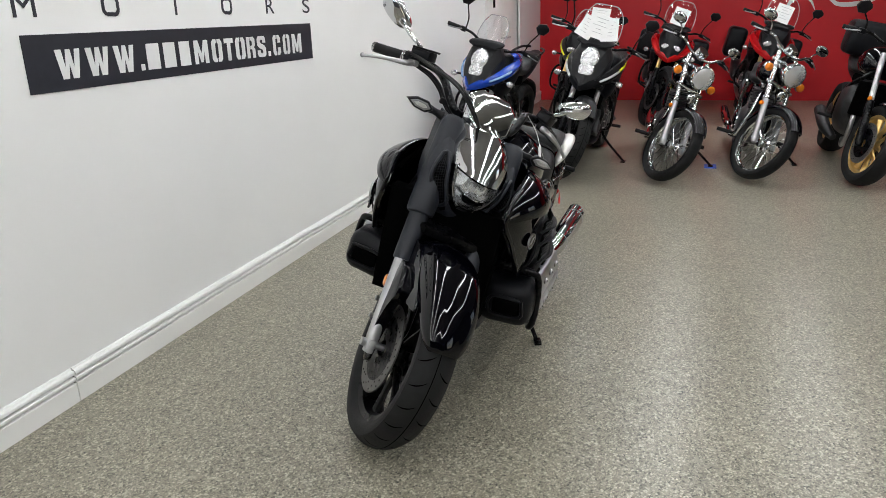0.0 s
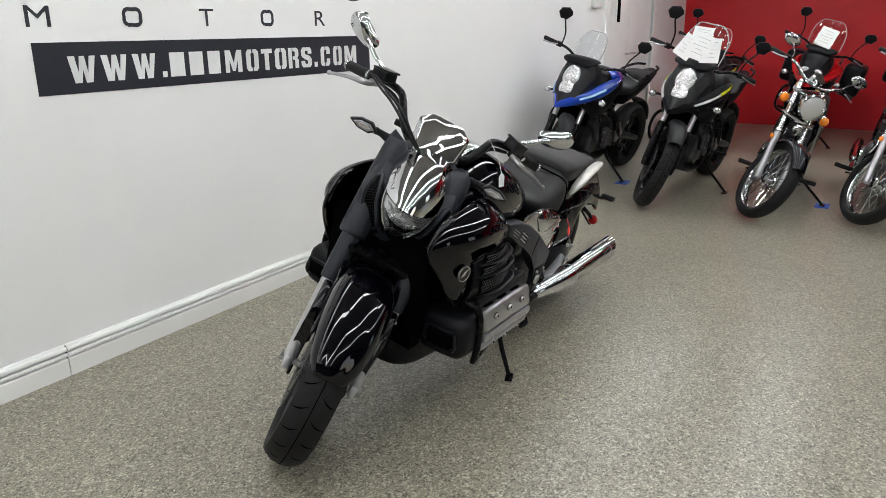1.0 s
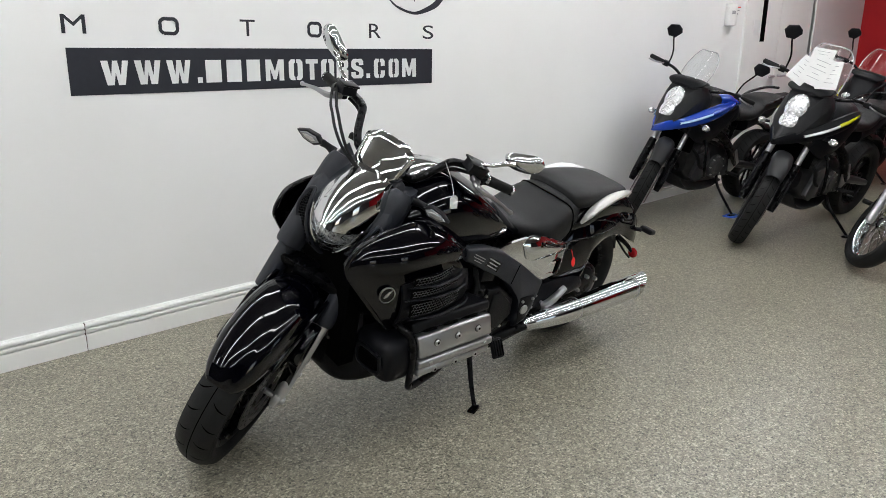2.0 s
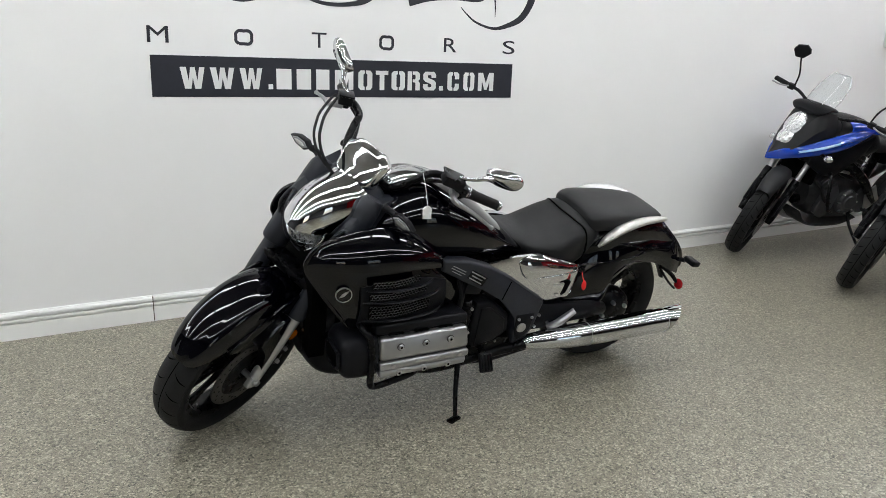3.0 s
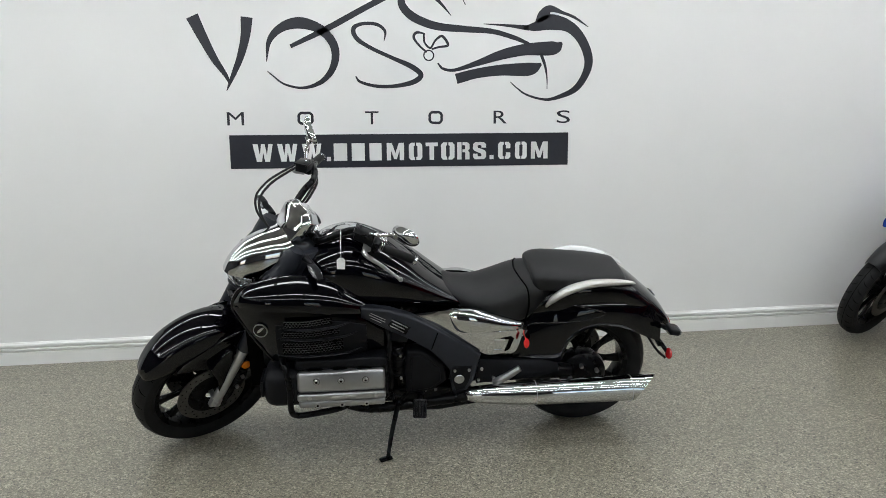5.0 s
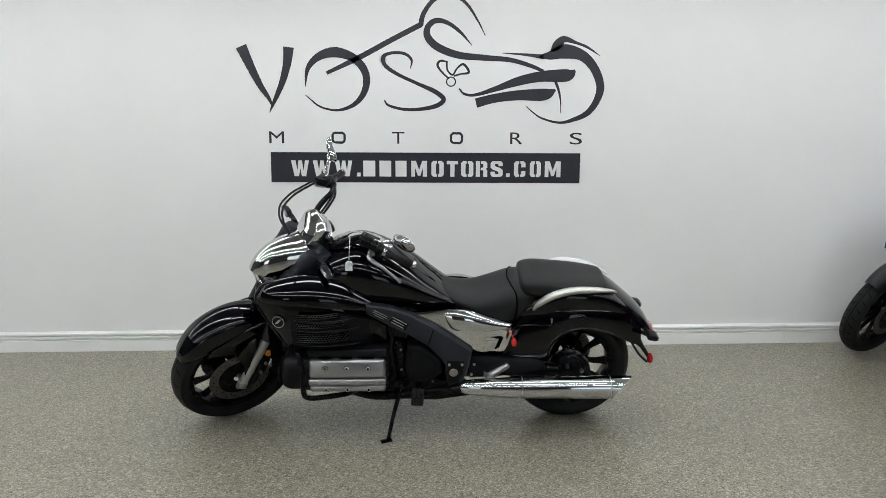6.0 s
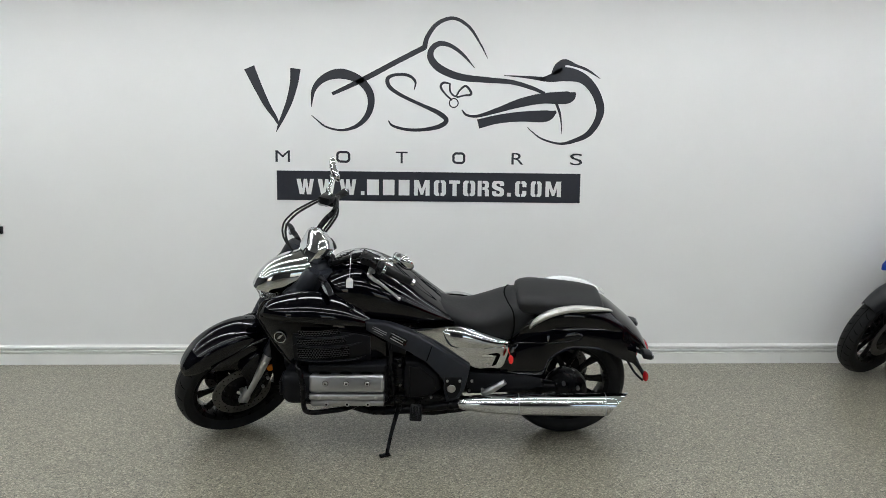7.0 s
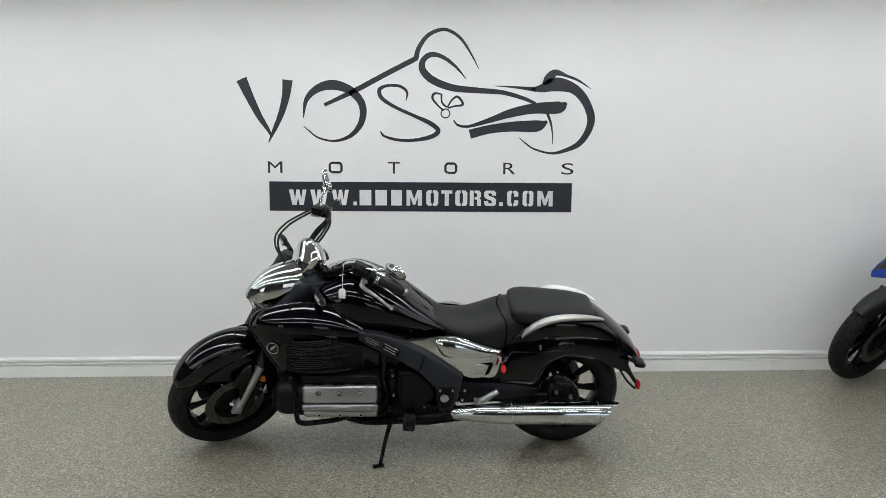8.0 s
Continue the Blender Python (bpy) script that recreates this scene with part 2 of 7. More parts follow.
def rbox(sx, sy, sz, r=0.008, seg=2):
    bm = bmesh.new()
    bmesh.ops.create_cube(bm, size=1)
    moved(bm, Matrix.Diagonal((sx, sy, sz, 1)))
    bmesh.ops.bevel(bm, geom=bm.edges[:], offset=min(r, 0.45 * min(sx, sy, sz)), segments=seg, affect="EDGES", profile=0.5)
    return bm


def slab(outline, y0, y1, round_sub=0, bevel=0.0):
    """Plate in the xz plane between y0 and y1; round_sub > 0 smooths the outline."""
    pts = [tuple(p) for p in catmull(outline, round_sub, True)] if round_sub else outline
    bm = bmesh.new()
    a = [bm.verts.new((x, y0, z)) for x, z in pts]
    b = [bm.verts.new((x, y1, z)) for x, z in pts]
    n = len(pts)
    f0, f1 = bm.faces.new(a), bm.faces.new(list(reversed(b)))
    for i in range(n):
        bm.faces.new((a[i], b[i], b[(i + 1) % n], a[(i + 1) % n]))
    if bevel:
        rim = [e for e in bm.edges if (e in f0.edges[:] or e in f1.edges[:])]
        bmesh.ops.bevel(bm, geom=rim, offset=bevel, segments=2, affect="EDGES", profile=0.5)
    return bm


def skin(keys, nv=10, sub=6, thick=0.012):
    """Curved panel along x: keys (x, z_top, z_low, y_top, y_low, bulge); bulge pushes the middle towards -y."""
    rows = catmull(keys, sub)
    outer, inner = [], []
    for x, zt, zl, yt, yl, bulge in rows:
        o = []
        for j in range(nv + 1):
            s = j / nv
            o.append(Vector((x, yt + (yl - yt) * s - bulge * (1 - (2 * s - 1) ** 2), zt + (zl - zt) * s)))
        outer.append(o)
        inner.append([p + Vector((0, thick, 0)) for p in o])
    rings = [o + list(reversed(i)) for o, i in zip(outer, inner)]
    return loft(rings)


def ball(center, r, scale=(1, 1, 1), n=16):
    bm = bmesh.new()
    bmesh.ops.create_uvsphere(bm, u_segments=n, v_segments=max(6, n // 2), radius=r)
    return moved(bm, Matrix.Translation(center) @ Matrix.Diagonal((*scale, 1)))


def rod(p0, p1, r, n=12, r1=None):
    """Straight round rod with slightly broken edges."""
    p0, p1 = Vector(p0), Vector(p1)
    d = p1 - p0
    q = d.to_track_quat("Z", "Y").to_matrix().to_4x4()
    r1 = r if r1 is None else r1
    L, c = d.length, min(r, r1) * 0.18
    rings = [[(rr * math.cos(2 * math.pi * k / n), rr * math.sin(2 * math.pi * k / n), z) for k in range(n)]
             for rr, z in ((r - c, 0), (r, c), (r1, L - c), (r1 - c, L))]
    return moved(loft(rings), Matrix.Translation(p0) @ q)


# ---------------------------------------------------------------- the showroom
ROOM_L, ROOM_R, ROOM_BACK, ROOM_H = -6.5, 9.2, -9.5, 2.68


def structure(name, bm, material, label, category, smooth=0, bevel=0.0):
    return tagged(part(name, bm, material, None, "", smooth, bevel), label, category, kind="structure")


floor_bm = bmesh.new()
bmesh.ops.create_grid(floor_bm, x_segments=8, y_segments=8, size=0.5)
moved(floor_bm, Matrix.Translation(((ROOM_L + ROOM_R) / 2, ROOM_BACK / 2, 0)) @ Matrix.Diagonal((ROOM_R - ROOM_L + 0.4, -ROOM_BACK + 0.4, 1, 1)))
structure("floor", floor_bm, M_FLOOR, "grey-beige epoxy floor with dark and light flakes, slightly shiny", "floor")
structure("ceiling", box(ROOM_L - 0.2, ROOM_R + 0.2, ROOM_BACK - 0.2, 0.2, ROOM_H, ROOM_H + 0.15), M_CEIL, "plain grey showroom ceiling", "ceiling")

# long white wall, with a doorway towards its far end
DOOR_X0, DOOR_X1, DOOR_H = 6.18, 7.74, 2.1
wall_north = structure("wall_north", merge(box(ROOM_L - 0.2, DOOR_X0, 0, 0.18, 0, ROOM_H), box(DOOR_X1, ROOM_R + 0.2, 0, 0.18, 0, ROOM_H),
                                           box(DOOR_X0, DOOR_X1, 0, 0.18, DOOR_H, ROOM_H)), M_WALL, "white painted showroom wall with a black company sign", "wall")
wall_east = structure("wall_east", box(ROOM_R, ROOM_R + 0.18, ROOM_BACK, 0, 0, ROOM_H), M_RED, "bright red painted end wall behind the motorcycles", "wall")
# unseen end wall, added dark so that gloss parts reflect little
structure("wall_west", box(ROOM_L - 0.18, ROOM_L, ROOM_BACK, 0, 0, ROOM_H), M_DARKWALL, "unseen dark end wall that keeps reflections dark", "wall")

# unseen window wall behind the camera, coloured dark to keep reflections black
WIN = [(-3.6, 2.2), (3.6, 2.2)]
pieces, edge = [], ROOM_L - 0.2
for wx, ww in WIN:
    pieces.append(box(edge, wx - ww / 2, ROOM_BACK - 0.18, ROOM_BACK, 0, ROOM_H))
    pieces.append(box(wx - ww / 2, wx + ww / 2, ROOM_BACK - 0.18, ROOM_BACK, 0, 0.35))
    pieces.append(box(wx - ww / 2, wx + ww / 2, ROOM_BACK - 0.18, ROOM_BACK, 2.3, ROOM_H))
    edge = wx + ww / 2
pieces.append(box(edge, ROOM_R + 0.2, ROOM_BACK - 0.18, ROOM_BACK, 0, ROOM_H))
structure("wall_south", merge(*pieces), M_DARKWALL, "unseen dark wall with wide shop windows, keeps reflections dark", "wall")
for i, (wx, ww) in enumerate(WIN):
    w = tagged(new(f"window_{i + 1}"), "wide shop window with a white frame", "window", kind="structure")
    fr = merge(box(wx - ww / 2, wx + ww / 2, ROOM_BACK - 0.1, ROOM_BACK - 0.04, 0.35, 0.41), box(wx - ww / 2, wx + ww / 2, ROOM_BACK - 0.1, ROOM_BACK - 0.04, 2.24, 2.3),
               box(wx - ww / 2, wx - ww / 2 + 0.06, ROOM_BACK - 0.1, ROOM_BACK - 0.04, 0.41, 2.24), box(wx + ww / 2 - 0.06, wx + ww / 2, ROOM_BACK - 0.1, ROOM_BACK - 0.04, 0.41, 2.24),
               box(wx - 0.03, wx + 0.03, ROOM_BACK - 0.1, ROOM_BACK - 0.04, 0.41, 2.24))
    part("window_frame", fr, M_TRIM, w, smooth=0)
    for k in (-1, 1):
        xa, xb = sorted((wx + k * 0.03, wx + k * (ww / 2 - 0.06)))
        pane = part("pane", box(xa, xb, ROOM_BACK - 0.075, ROOM_BACK - 0.069, 0.41, 2.24), M_PANE, w, smooth=0)
        pane.visible_shadow = False
    window_lamp(wx, ROOM_BACK - 0.15, 1.32, ww - 0.1, 1.85, 0)


# moulded baseboard, in lengths with a joint
def baseboard_run(name, x0, x1):
    prof = [(0.0, 0.0), (-0.020, 0.0), (-0.020, 0.076), (-0.018, 0.079), (-0.004, 0.080), (-0.004, 0.0875), (-0.020, 0.088), (-0.022, 0.092), (-0.022, 0.100),
            (-0.019, 0.103), (-0.002, 0.1035), (-0.002, 0.1105), (-0.017, 0.111), (-0.021, 0.115), (-0.021, 0.125), (-0.018, 0.130), (-0.008, 0.134), (-0.006, 0.138), (0.0, 0.140)]
    bm = loft([[(x0, y, z) for y, z in prof], [(x1, y, z) for y, z in prof]])
    return structure(name, bm, M_TRIM, "white moulded wooden baseboard with a joint", "baseboard", 30)


run = baseboard_run("baseboard", ROOM_L, -0.085)
part("joint_crack", box(-0.085, -0.080, -0.012, -0.001, 0.001, 0.134), M_CRACK, run, "dark open joint", 0)
baseboard_run("baseboard", -0.080, 3.55)
baseboard_run("baseboard", 3.5515, DOOR_X0 - 0.09)
baseboard_run("baseboard", DOOR_X1 + 0.09, ROOM_R)

# ceiling lights: rows of tubes that run along the long wall
LIGHT_ROWS = (-0.85, -2.15, -3.55, -5.20)
TUBE_LEN, TUBE_GAP = 1.16, 0.07


def ceiling_light():
    ob = empty("ceiling_light", "slim white tube light on the ceiling", "ceiling light", "rows of ceiling lights")
    part("housing", moved(rbox(TUBE_LEN, 0.13, 0.03, 0.006), Matrix.Translation((0, 0, -0.017))), M_CEIL, ob)
    part("tube", moved(rbox(TUBE_LEN - 0.03, 0.105, 0.016, 0.007), Matrix.Translation((0, 0, -0.042))), M_TUBE, ob, "bright white tube")
    return ob


first_light = ceiling_light()
k = 0
for row in LIGHT_ROWS:
    x = ROOM_L + 1.0
    while x < ROOM_R - 2.2:
        m = pose(x, row, ROOM_H)
        if k == 0:
            first_light.matrix_basis = m
        else:
            copy_thing(first_light, m)
        k += 1
        x += TUBE_LEN + TUBE_GAP

# ---------------------------------------------------------------- the company sign on the wall
# tapered strokes of the emblem: along the sign, up the sign, width
LOGO = {
    'v_left': [(-0.175, 0.694, 0.074), (-0.125, 0.581, 0.059), (-0.061, 0.449, 0.043), (-0.005, 0.362, 0.027), (0.021, 0.309, 0.012)],
    'v_right': [(0.139, 0.69, 0.07), (0.126, 0.584, 0.055), (0.094, 0.47, 0.043), (0.053, 0.375, 0.031), (0.025, 0.317, 0.02), (0.001, 0.263, 0.004)],
    'ring': [(0.243, 0.434, 0.004), (0.264, 0.555, 0.031), (0.338, 0.631, 0.051), (0.445, 0.659, 0.067), (0.561, 0.626, 0.055), (0.634, 0.552, 0.051), (0.653, 0.469, 0.047), (0.626, 0.381, 0.039), (0.556, 0.311, 0.027), (0.451, 0.28, 0.016), (0.343, 0.302, 0.012), (0.277, 0.351, 0.008), (0.243, 0.38, 0.004)],
    'bar': [(0.387, 0.523, 0.023), (0.607, 0.627, 0.035), (0.818, 0.739, 0.035), (1.017, 0.841, 0.035)],
    'screen': [(1.013, 0.834, 0.035), (1.035, 0.913, 0.031), (1.103, 0.999, 0.027), (1.21, 1.033, 0.023), (1.313, 0.979, 0.02), (1.392, 0.868, 0.012), (1.443, 0.772, 0.004)],
    'tank': [(1.356, 0.707, 0.004), (1.278, 0.793, 0.02), (1.193, 0.852, 0.027), (1.116, 0.866, 0.035), (1.063, 0.827, 0.039), (1.06, 0.764, 0.047), (1.126, 0.697, 0.051), (1.261, 0.646, 0.047), (1.434, 0.629, 0.039), (1.608, 0.616, 0.031), (1.744, 0.58, 0.027), (1.837, 0.543, 0.02)],
    'seat': [(1.556, 0.66, 0.004), (1.704, 0.651, 0.016), (1.839, 0.637, 0.031)],
    'wheel': [(1.804, 0.638, 0.016), (1.877, 0.646, 0.055), (1.972, 0.673, 0.094), (2.089, 0.648, 0.07), (2.172, 0.569, 0.059), (2.219, 0.456, 0.055), (2.203, 0.361, 0.047), (2.141, 0.272, 0.039), (2.045, 0.225, 0.027), (1.948, 0.205, 0.016), (1.831, 0.234, 0.012), (1.763, 0.279, 0.008), (1.724, 0.314, 0.004)],
    'fin': [(1.887, 0.672, 0.023), (1.925, 0.714, 0.063), (1.969, 0.752, 0.043), (2.047, 0.73, 0.02), (2.125, 0.701, 0.016), (2.212, 0.646, 0.004)],
    'pipe_upper': [(1.272, 0.427, 0.008), (1.307, 0.392, 0.016), (1.381, 0.386, 0.02), (1.516, 0.426, 0.035), (1.669, 0.477, 0.059), (1.822, 0.509, 0.07), (1.992, 0.518, 0.082), (2.049, 0.549, 0.016)],
    'pipe_lower': [(1.386, 0.332, 0.063), (1.516, 0.365, 0.059), (1.671, 0.385, 0.067), (1.846, 0.391, 0.078), (1.919, 0.422, 0.016)],
    'strut': [(1.912, 0.491, 0.02), (1.942, 0.415, 0.016), (1.956, 0.339, 0.008), (1.958, 0.27, 0.004)],
    's_line': [(0.946, 0.555, 0.004), (0.953, 0.613, 0.016), (0.904, 0.653, 0.02), (0.818, 0.656, 0.02), (0.765, 0.629, 0.027), (0.781, 0.572, 0.027), (0.865, 0.516, 0.023), (0.993, 0.458, 0.023), (1.11, 0.406, 0.031), (1.168, 0.356, 0.031), (1.122, 0.314, 0.031), (1.013, 0.29, 0.023), (0.897, 0.289, 0.02), (0.8, 0.314, 0.016), (0.77, 0.348, 0.008)],
    'curl_a': [(1.196, 0.6, 0.008), (1.146, 0.607, 0.016), (1.127, 0.577, 0.016), (1.162, 0.528, 0.012), (1.205, 0.491, 0.012)],
    'curl_b': [(1.188, 0.597, 0.012), (1.193, 0.547, 0.012), (1.228, 0.517, 0.012), (1.258, 0.56, 0.012), (1.3, 0.586, 0.016), (1.336, 0.534, 0.016), (1.282, 0.522, 0.012), (1.235, 0.509, 0.012)],
}
WIDE = [('M', -0.007, 0.093), ('O', 0.412, 0.508), ('T', 0.821, 0.904), ('O', 1.212, 1.301), ('R', 1.62, 1.704), ('S', 2.024, 2.11)]
NARROW = [('W', 0.136, 0.257), ('W', 0.283, 0.405), ('W', 0.432, 0.55), ('.', 0.581, 0.606), ('', 0.624, 0.706), ('', 0.734, 0.814), ('', 0.843, 0.918), ('M', 0.95, 1.057), ('O', 1.087, 1.171), ('T', 1.192, 1.268), ('O', 1.289, 1.373), ('R', 1.39, 1.468), ('S', 1.49, 1.573), ('.', 1.595, 1.621), ('C', 1.65, 1.728), ('O', 1.758, 1.833), ('M', 1.86, 1.968)]
CIRCLE = (1.217, 0.472)


def stroke(pts, depth=0.0015, sub=8):
    path = catmull(pts, sub)
    rings = []
    for i, (u, v, w) in enumerate(path):
        a, b = path[max(i - 1, 0)], path[min(i + 1, len(path) - 1)]
        d = Vector((b[0] - a[0], b[1] - a[1], 0)).normalized()
        nx, nz, h = -d.y, d.x, max(w, 0.002) / 2
        rings.append([(u + nx * h, 0, v + nz * h), (u + nx * h, -depth, v + nz * h), (u - nx * h, -depth, v - nz * h), (u - nx * h, 0, v - nz * h)])
    return loft(rings)


def glyph(ch, x0, x1, z0, z1, depth=0.0012):
    """One letter of the built-in font, fitted into a box on a wall."""
    cu = bpy.data.curves.new("glyph", "FONT")
    cu.body, cu.extrude, cu.resolution_u = ch, 0.01, 4
    tmp = new("glyph", cu)
    me = bpy.data.meshes.new_from_object(tmp.evaluated_get(bpy.context.evaluated_depsgraph_get()))
    bm = bmesh.new()
    bm.from_mesh(me)
    bpy.data.objects.remove(tmp)
    bpy.data.curves.remove(cu)
    bpy.data.meshes.remove(me)
    xs, ys, zs = zip(*[v.co[:] for v in bm.verts])
    for v in bm.verts:
        u = (v.co.x - min(xs)) / (max(xs) - min(xs))
        h = (v.co.y - min(ys)) / (max(ys) - min(ys))
        d = (v.co.z - min(zs)) / (max(zs) - min(zs))
        v.co = (x0 + u * (x1 - x0), -d * depth, z0 + h * (z1 - z0))
    return bm


# condensed stencil capitals, each piece an outline in a unit box
HALF_O = [(0.45, 1), (0.16, 1), (0, 0.87), (0, 0.13), (0.16, 0), (0.45, 0), (0.45, 0.16), (0.36, 0.20), (0.36, 0.80), (0.45, 0.84)]
STENCIL = {
    "W": [[(0, 1), (0.25, 1), (0.34, 0.36), (0.42, 1), (0.60, 1), (0.69, 0.36), (0.78, 1), (1, 1), (0.83, 0), (0.59, 0), (0.51, 0.52), (0.43, 0), (0.18, 0)]],
    "M": [[(0, 0), (0, 1), (0.30, 1), (0.50, 0.42), (0.70, 1), (1, 1), (1, 0), (0.74, 0), (0.74, 0.58), (0.58, 0.06), (0.42, 0.06), (0.24, 0.58), (0.24, 0)]],
    "O": [HALF_O, [(1 - u, v) for u, v in HALF_O]],
    "T": [[(0, 1), (1, 1), (1, 0.79), (0.69, 0.79), (0.69, 0), (0.31, 0), (0.31, 0.79), (0, 0.79)]],
    "R": [[(0, 0), (0, 1), (0.35, 1), (0.35, 0)],
          [(0.43, 1), (0.82, 1), (1, 0.88), (1, 0.60), (0.86, 0.50), (1, 0.40), (1, 0), (0.65, 0), (0.65, 0.37), (0.58, 0.42), (0.43, 0.42), (0.43, 0.58), (0.58, 0.58), (0.65, 0.63), (0.65, 0.78), (0.58, 0.83), (0.43, 0.83)]],
    "S": [[(1, 0.68), (1, 0.87), (0.84, 1), (0.16, 1), (0, 0.87), (0, 0.60), (0.16, 0.47), (0.58, 0.35), (0.65, 0.29), (0.65, 0.22), (0.58, 0.17), (0.42, 0.17), (0.35, 0.22), (0.35, 0.33),
           (0, 0.33), (0, 0.13), (0.16, 0), (0.84, 0), (1, 0.13), (1, 0.42), (0.84, 0.55), (0.42, 0.66), (0.35, 0.72), (0.35, 0.78), (0.42, 0.83), (0.58, 0.83), (0.65, 0.78), (0.65, 0.68)]],
    "C": [HALF_O, [(0.55, 1), (0.84, 1), (1, 0.87), (1, 0.62), (0.64, 0.62), (0.64, 0.80), (0.55, 0.84)], [(0.55, 0), (0.55, 0.16), (0.64, 0.20), (0.64, 0.38), (1, 0.38), (1, 0.13), (0.84, 0)]],
}


def stencil(ch, x0, x1, z0, z1, depth=0.0012):
    """One stencil capital, cut from thin vinyl."""
    return merge(*[slab([(x0 + u * (x1 - x0), z0 + v * (z1 - z0)) for u, v in piece], -depth, 0) for piece in STENCIL[ch]])


sign = empty("wall_sign", "black vinyl emblem and lettering above a black banner on white wall", "sign")
sign.matrix_basis = pose(0, -0.0005, 1.372, 0, 0.75, 0)
part("banner", moved(rbox(2.1, 0.003, 0.203, 0.0008, 1), Matrix.Translation((1.05, -0.0015, -0.1015))), M_VINYL, sign, "black rectangular banner", 0)
for key, pts in LOGO.items():
    part("emblem_stroke", stroke(pts), M_VINYL, sign, "", 30)
part("emblem_stroke", moved(lathe([(0.026, 0), (0.026, -0.0015), (0.034, -0.0015), (0.034, 0)], 28), Matrix.Translation((CIRCLE[0], 0, CIRCLE[1]))), M_VINYL, sign, "", 30)
for ch, x0, x1 in WIDE:
    if ch == "O":
        z0, z1, c, w = 0.066, 0.130, 0.014, 0.016
        xa, xb = x0 + w / 2, x1 - w / 2
        path = [(xa + c, z0, w), ((xa + xb) / 2, z0, w), (xb - c, z0, w), (xb, z0 + c, w), (xb, (z0 + z1) / 2, w), (xb, z1 - c, w), (xb - c, z1, w), ((xa + xb) / 2, z1, w),
                (xa + c, z1, w), (xa, z1 - c, w), (xa, (z0 + z1) / 2, w), (xa, z0 + c, w), (xa + c, z0, w)]
        bm = stroke(path, 0.0012, 3)
    else:
        bm = glyph(ch, x0, x1, 0.059, 0.138)
    part("letter", bm, M_VINYL, sign, "wide black letter", 0)
for ch, x0, x1 in NARROW:
    if ch == ".":
        bm = moved(rbox(x1 - x0, 0.0012, 0.026, 0.0005, 1), Matrix.Translation(((x0 + x1) / 2, -0.0006, -0.149)))
    elif ch:
        bm = stencil(ch, x0, x1, -0.162, -0.055)
    else:
        bm = moved(rbox(x1 - x0, 0.0012, 0.107, 0.0005, 1), Matrix.Translation(((x0 + x1) / 2, -0.0006, -0.1085)))
    part("letter" if ch else "plain_bar", moved(bm, Matrix.Translation((0, -0.0032, 0))), M_WVINYL, sign, "white condensed letter" if ch else "white block", 0)


# ---------------------------------------------------------------- wheels
def tyre_r(y, R, hw):
    """Radius of a tyre's tread at the side distance y."""
    return R - 0.42 * hw * (abs(y) / hw) ** 2.3


def tyre(R, hw, rim, n=64):
    prof = []
    for i in range(15):
        y = -hw + 2 * hw * i / 14
        prof.append((tyre_r(y * 0.985, R, hw), y))
    side = (R - 0.42 * hw - rim)
    left = [(rim - 0.004, -hw * 0.66), (rim + 0.006, -hw * 0.8), (rim + side * 0.35, -hw * 0.97), (rim + side * 0.75, -hw * 1.02)]
    right = [(r, -y) for r, y in reversed(left)]
    return lathe(left + prof + right, n, closed=True)


def tread(R, hw, count, reach=0.92, lift=0.0012):
    """Near-black strips laid on the tyre: slanted sipes on both halves, a groove round its crown."""
    out = []
    for side in (-1, 1):
        for i in range(count):
            a0 = 2 * math.pi * (i + (0.5 if side > 0 else 0)) / count
            rings = []
            for j in range(8):
                s = j / 7
                y = side * hw * (0.20 + (reach - 0.20) * s)
                a = a0 + 0.15 * s - 0.07 * s * s
                w = 0.0022 * math.sin(math.pi * min(max(s, 0.06), 0.95)) + 0.0005
                r = tyre_r(y, R, hw) + lift
                rings.append([(r * math.cos(a + d / r), y, r * math.sin(a + d / r)) for d in (-w, w)])
            out.append(loft(rings, caps=False, closed=False))
    r = R + lift * 0.6
    out.append(lathe([(r, -0.0016), (r, 0.0016)], 64))
    return merge(*out)


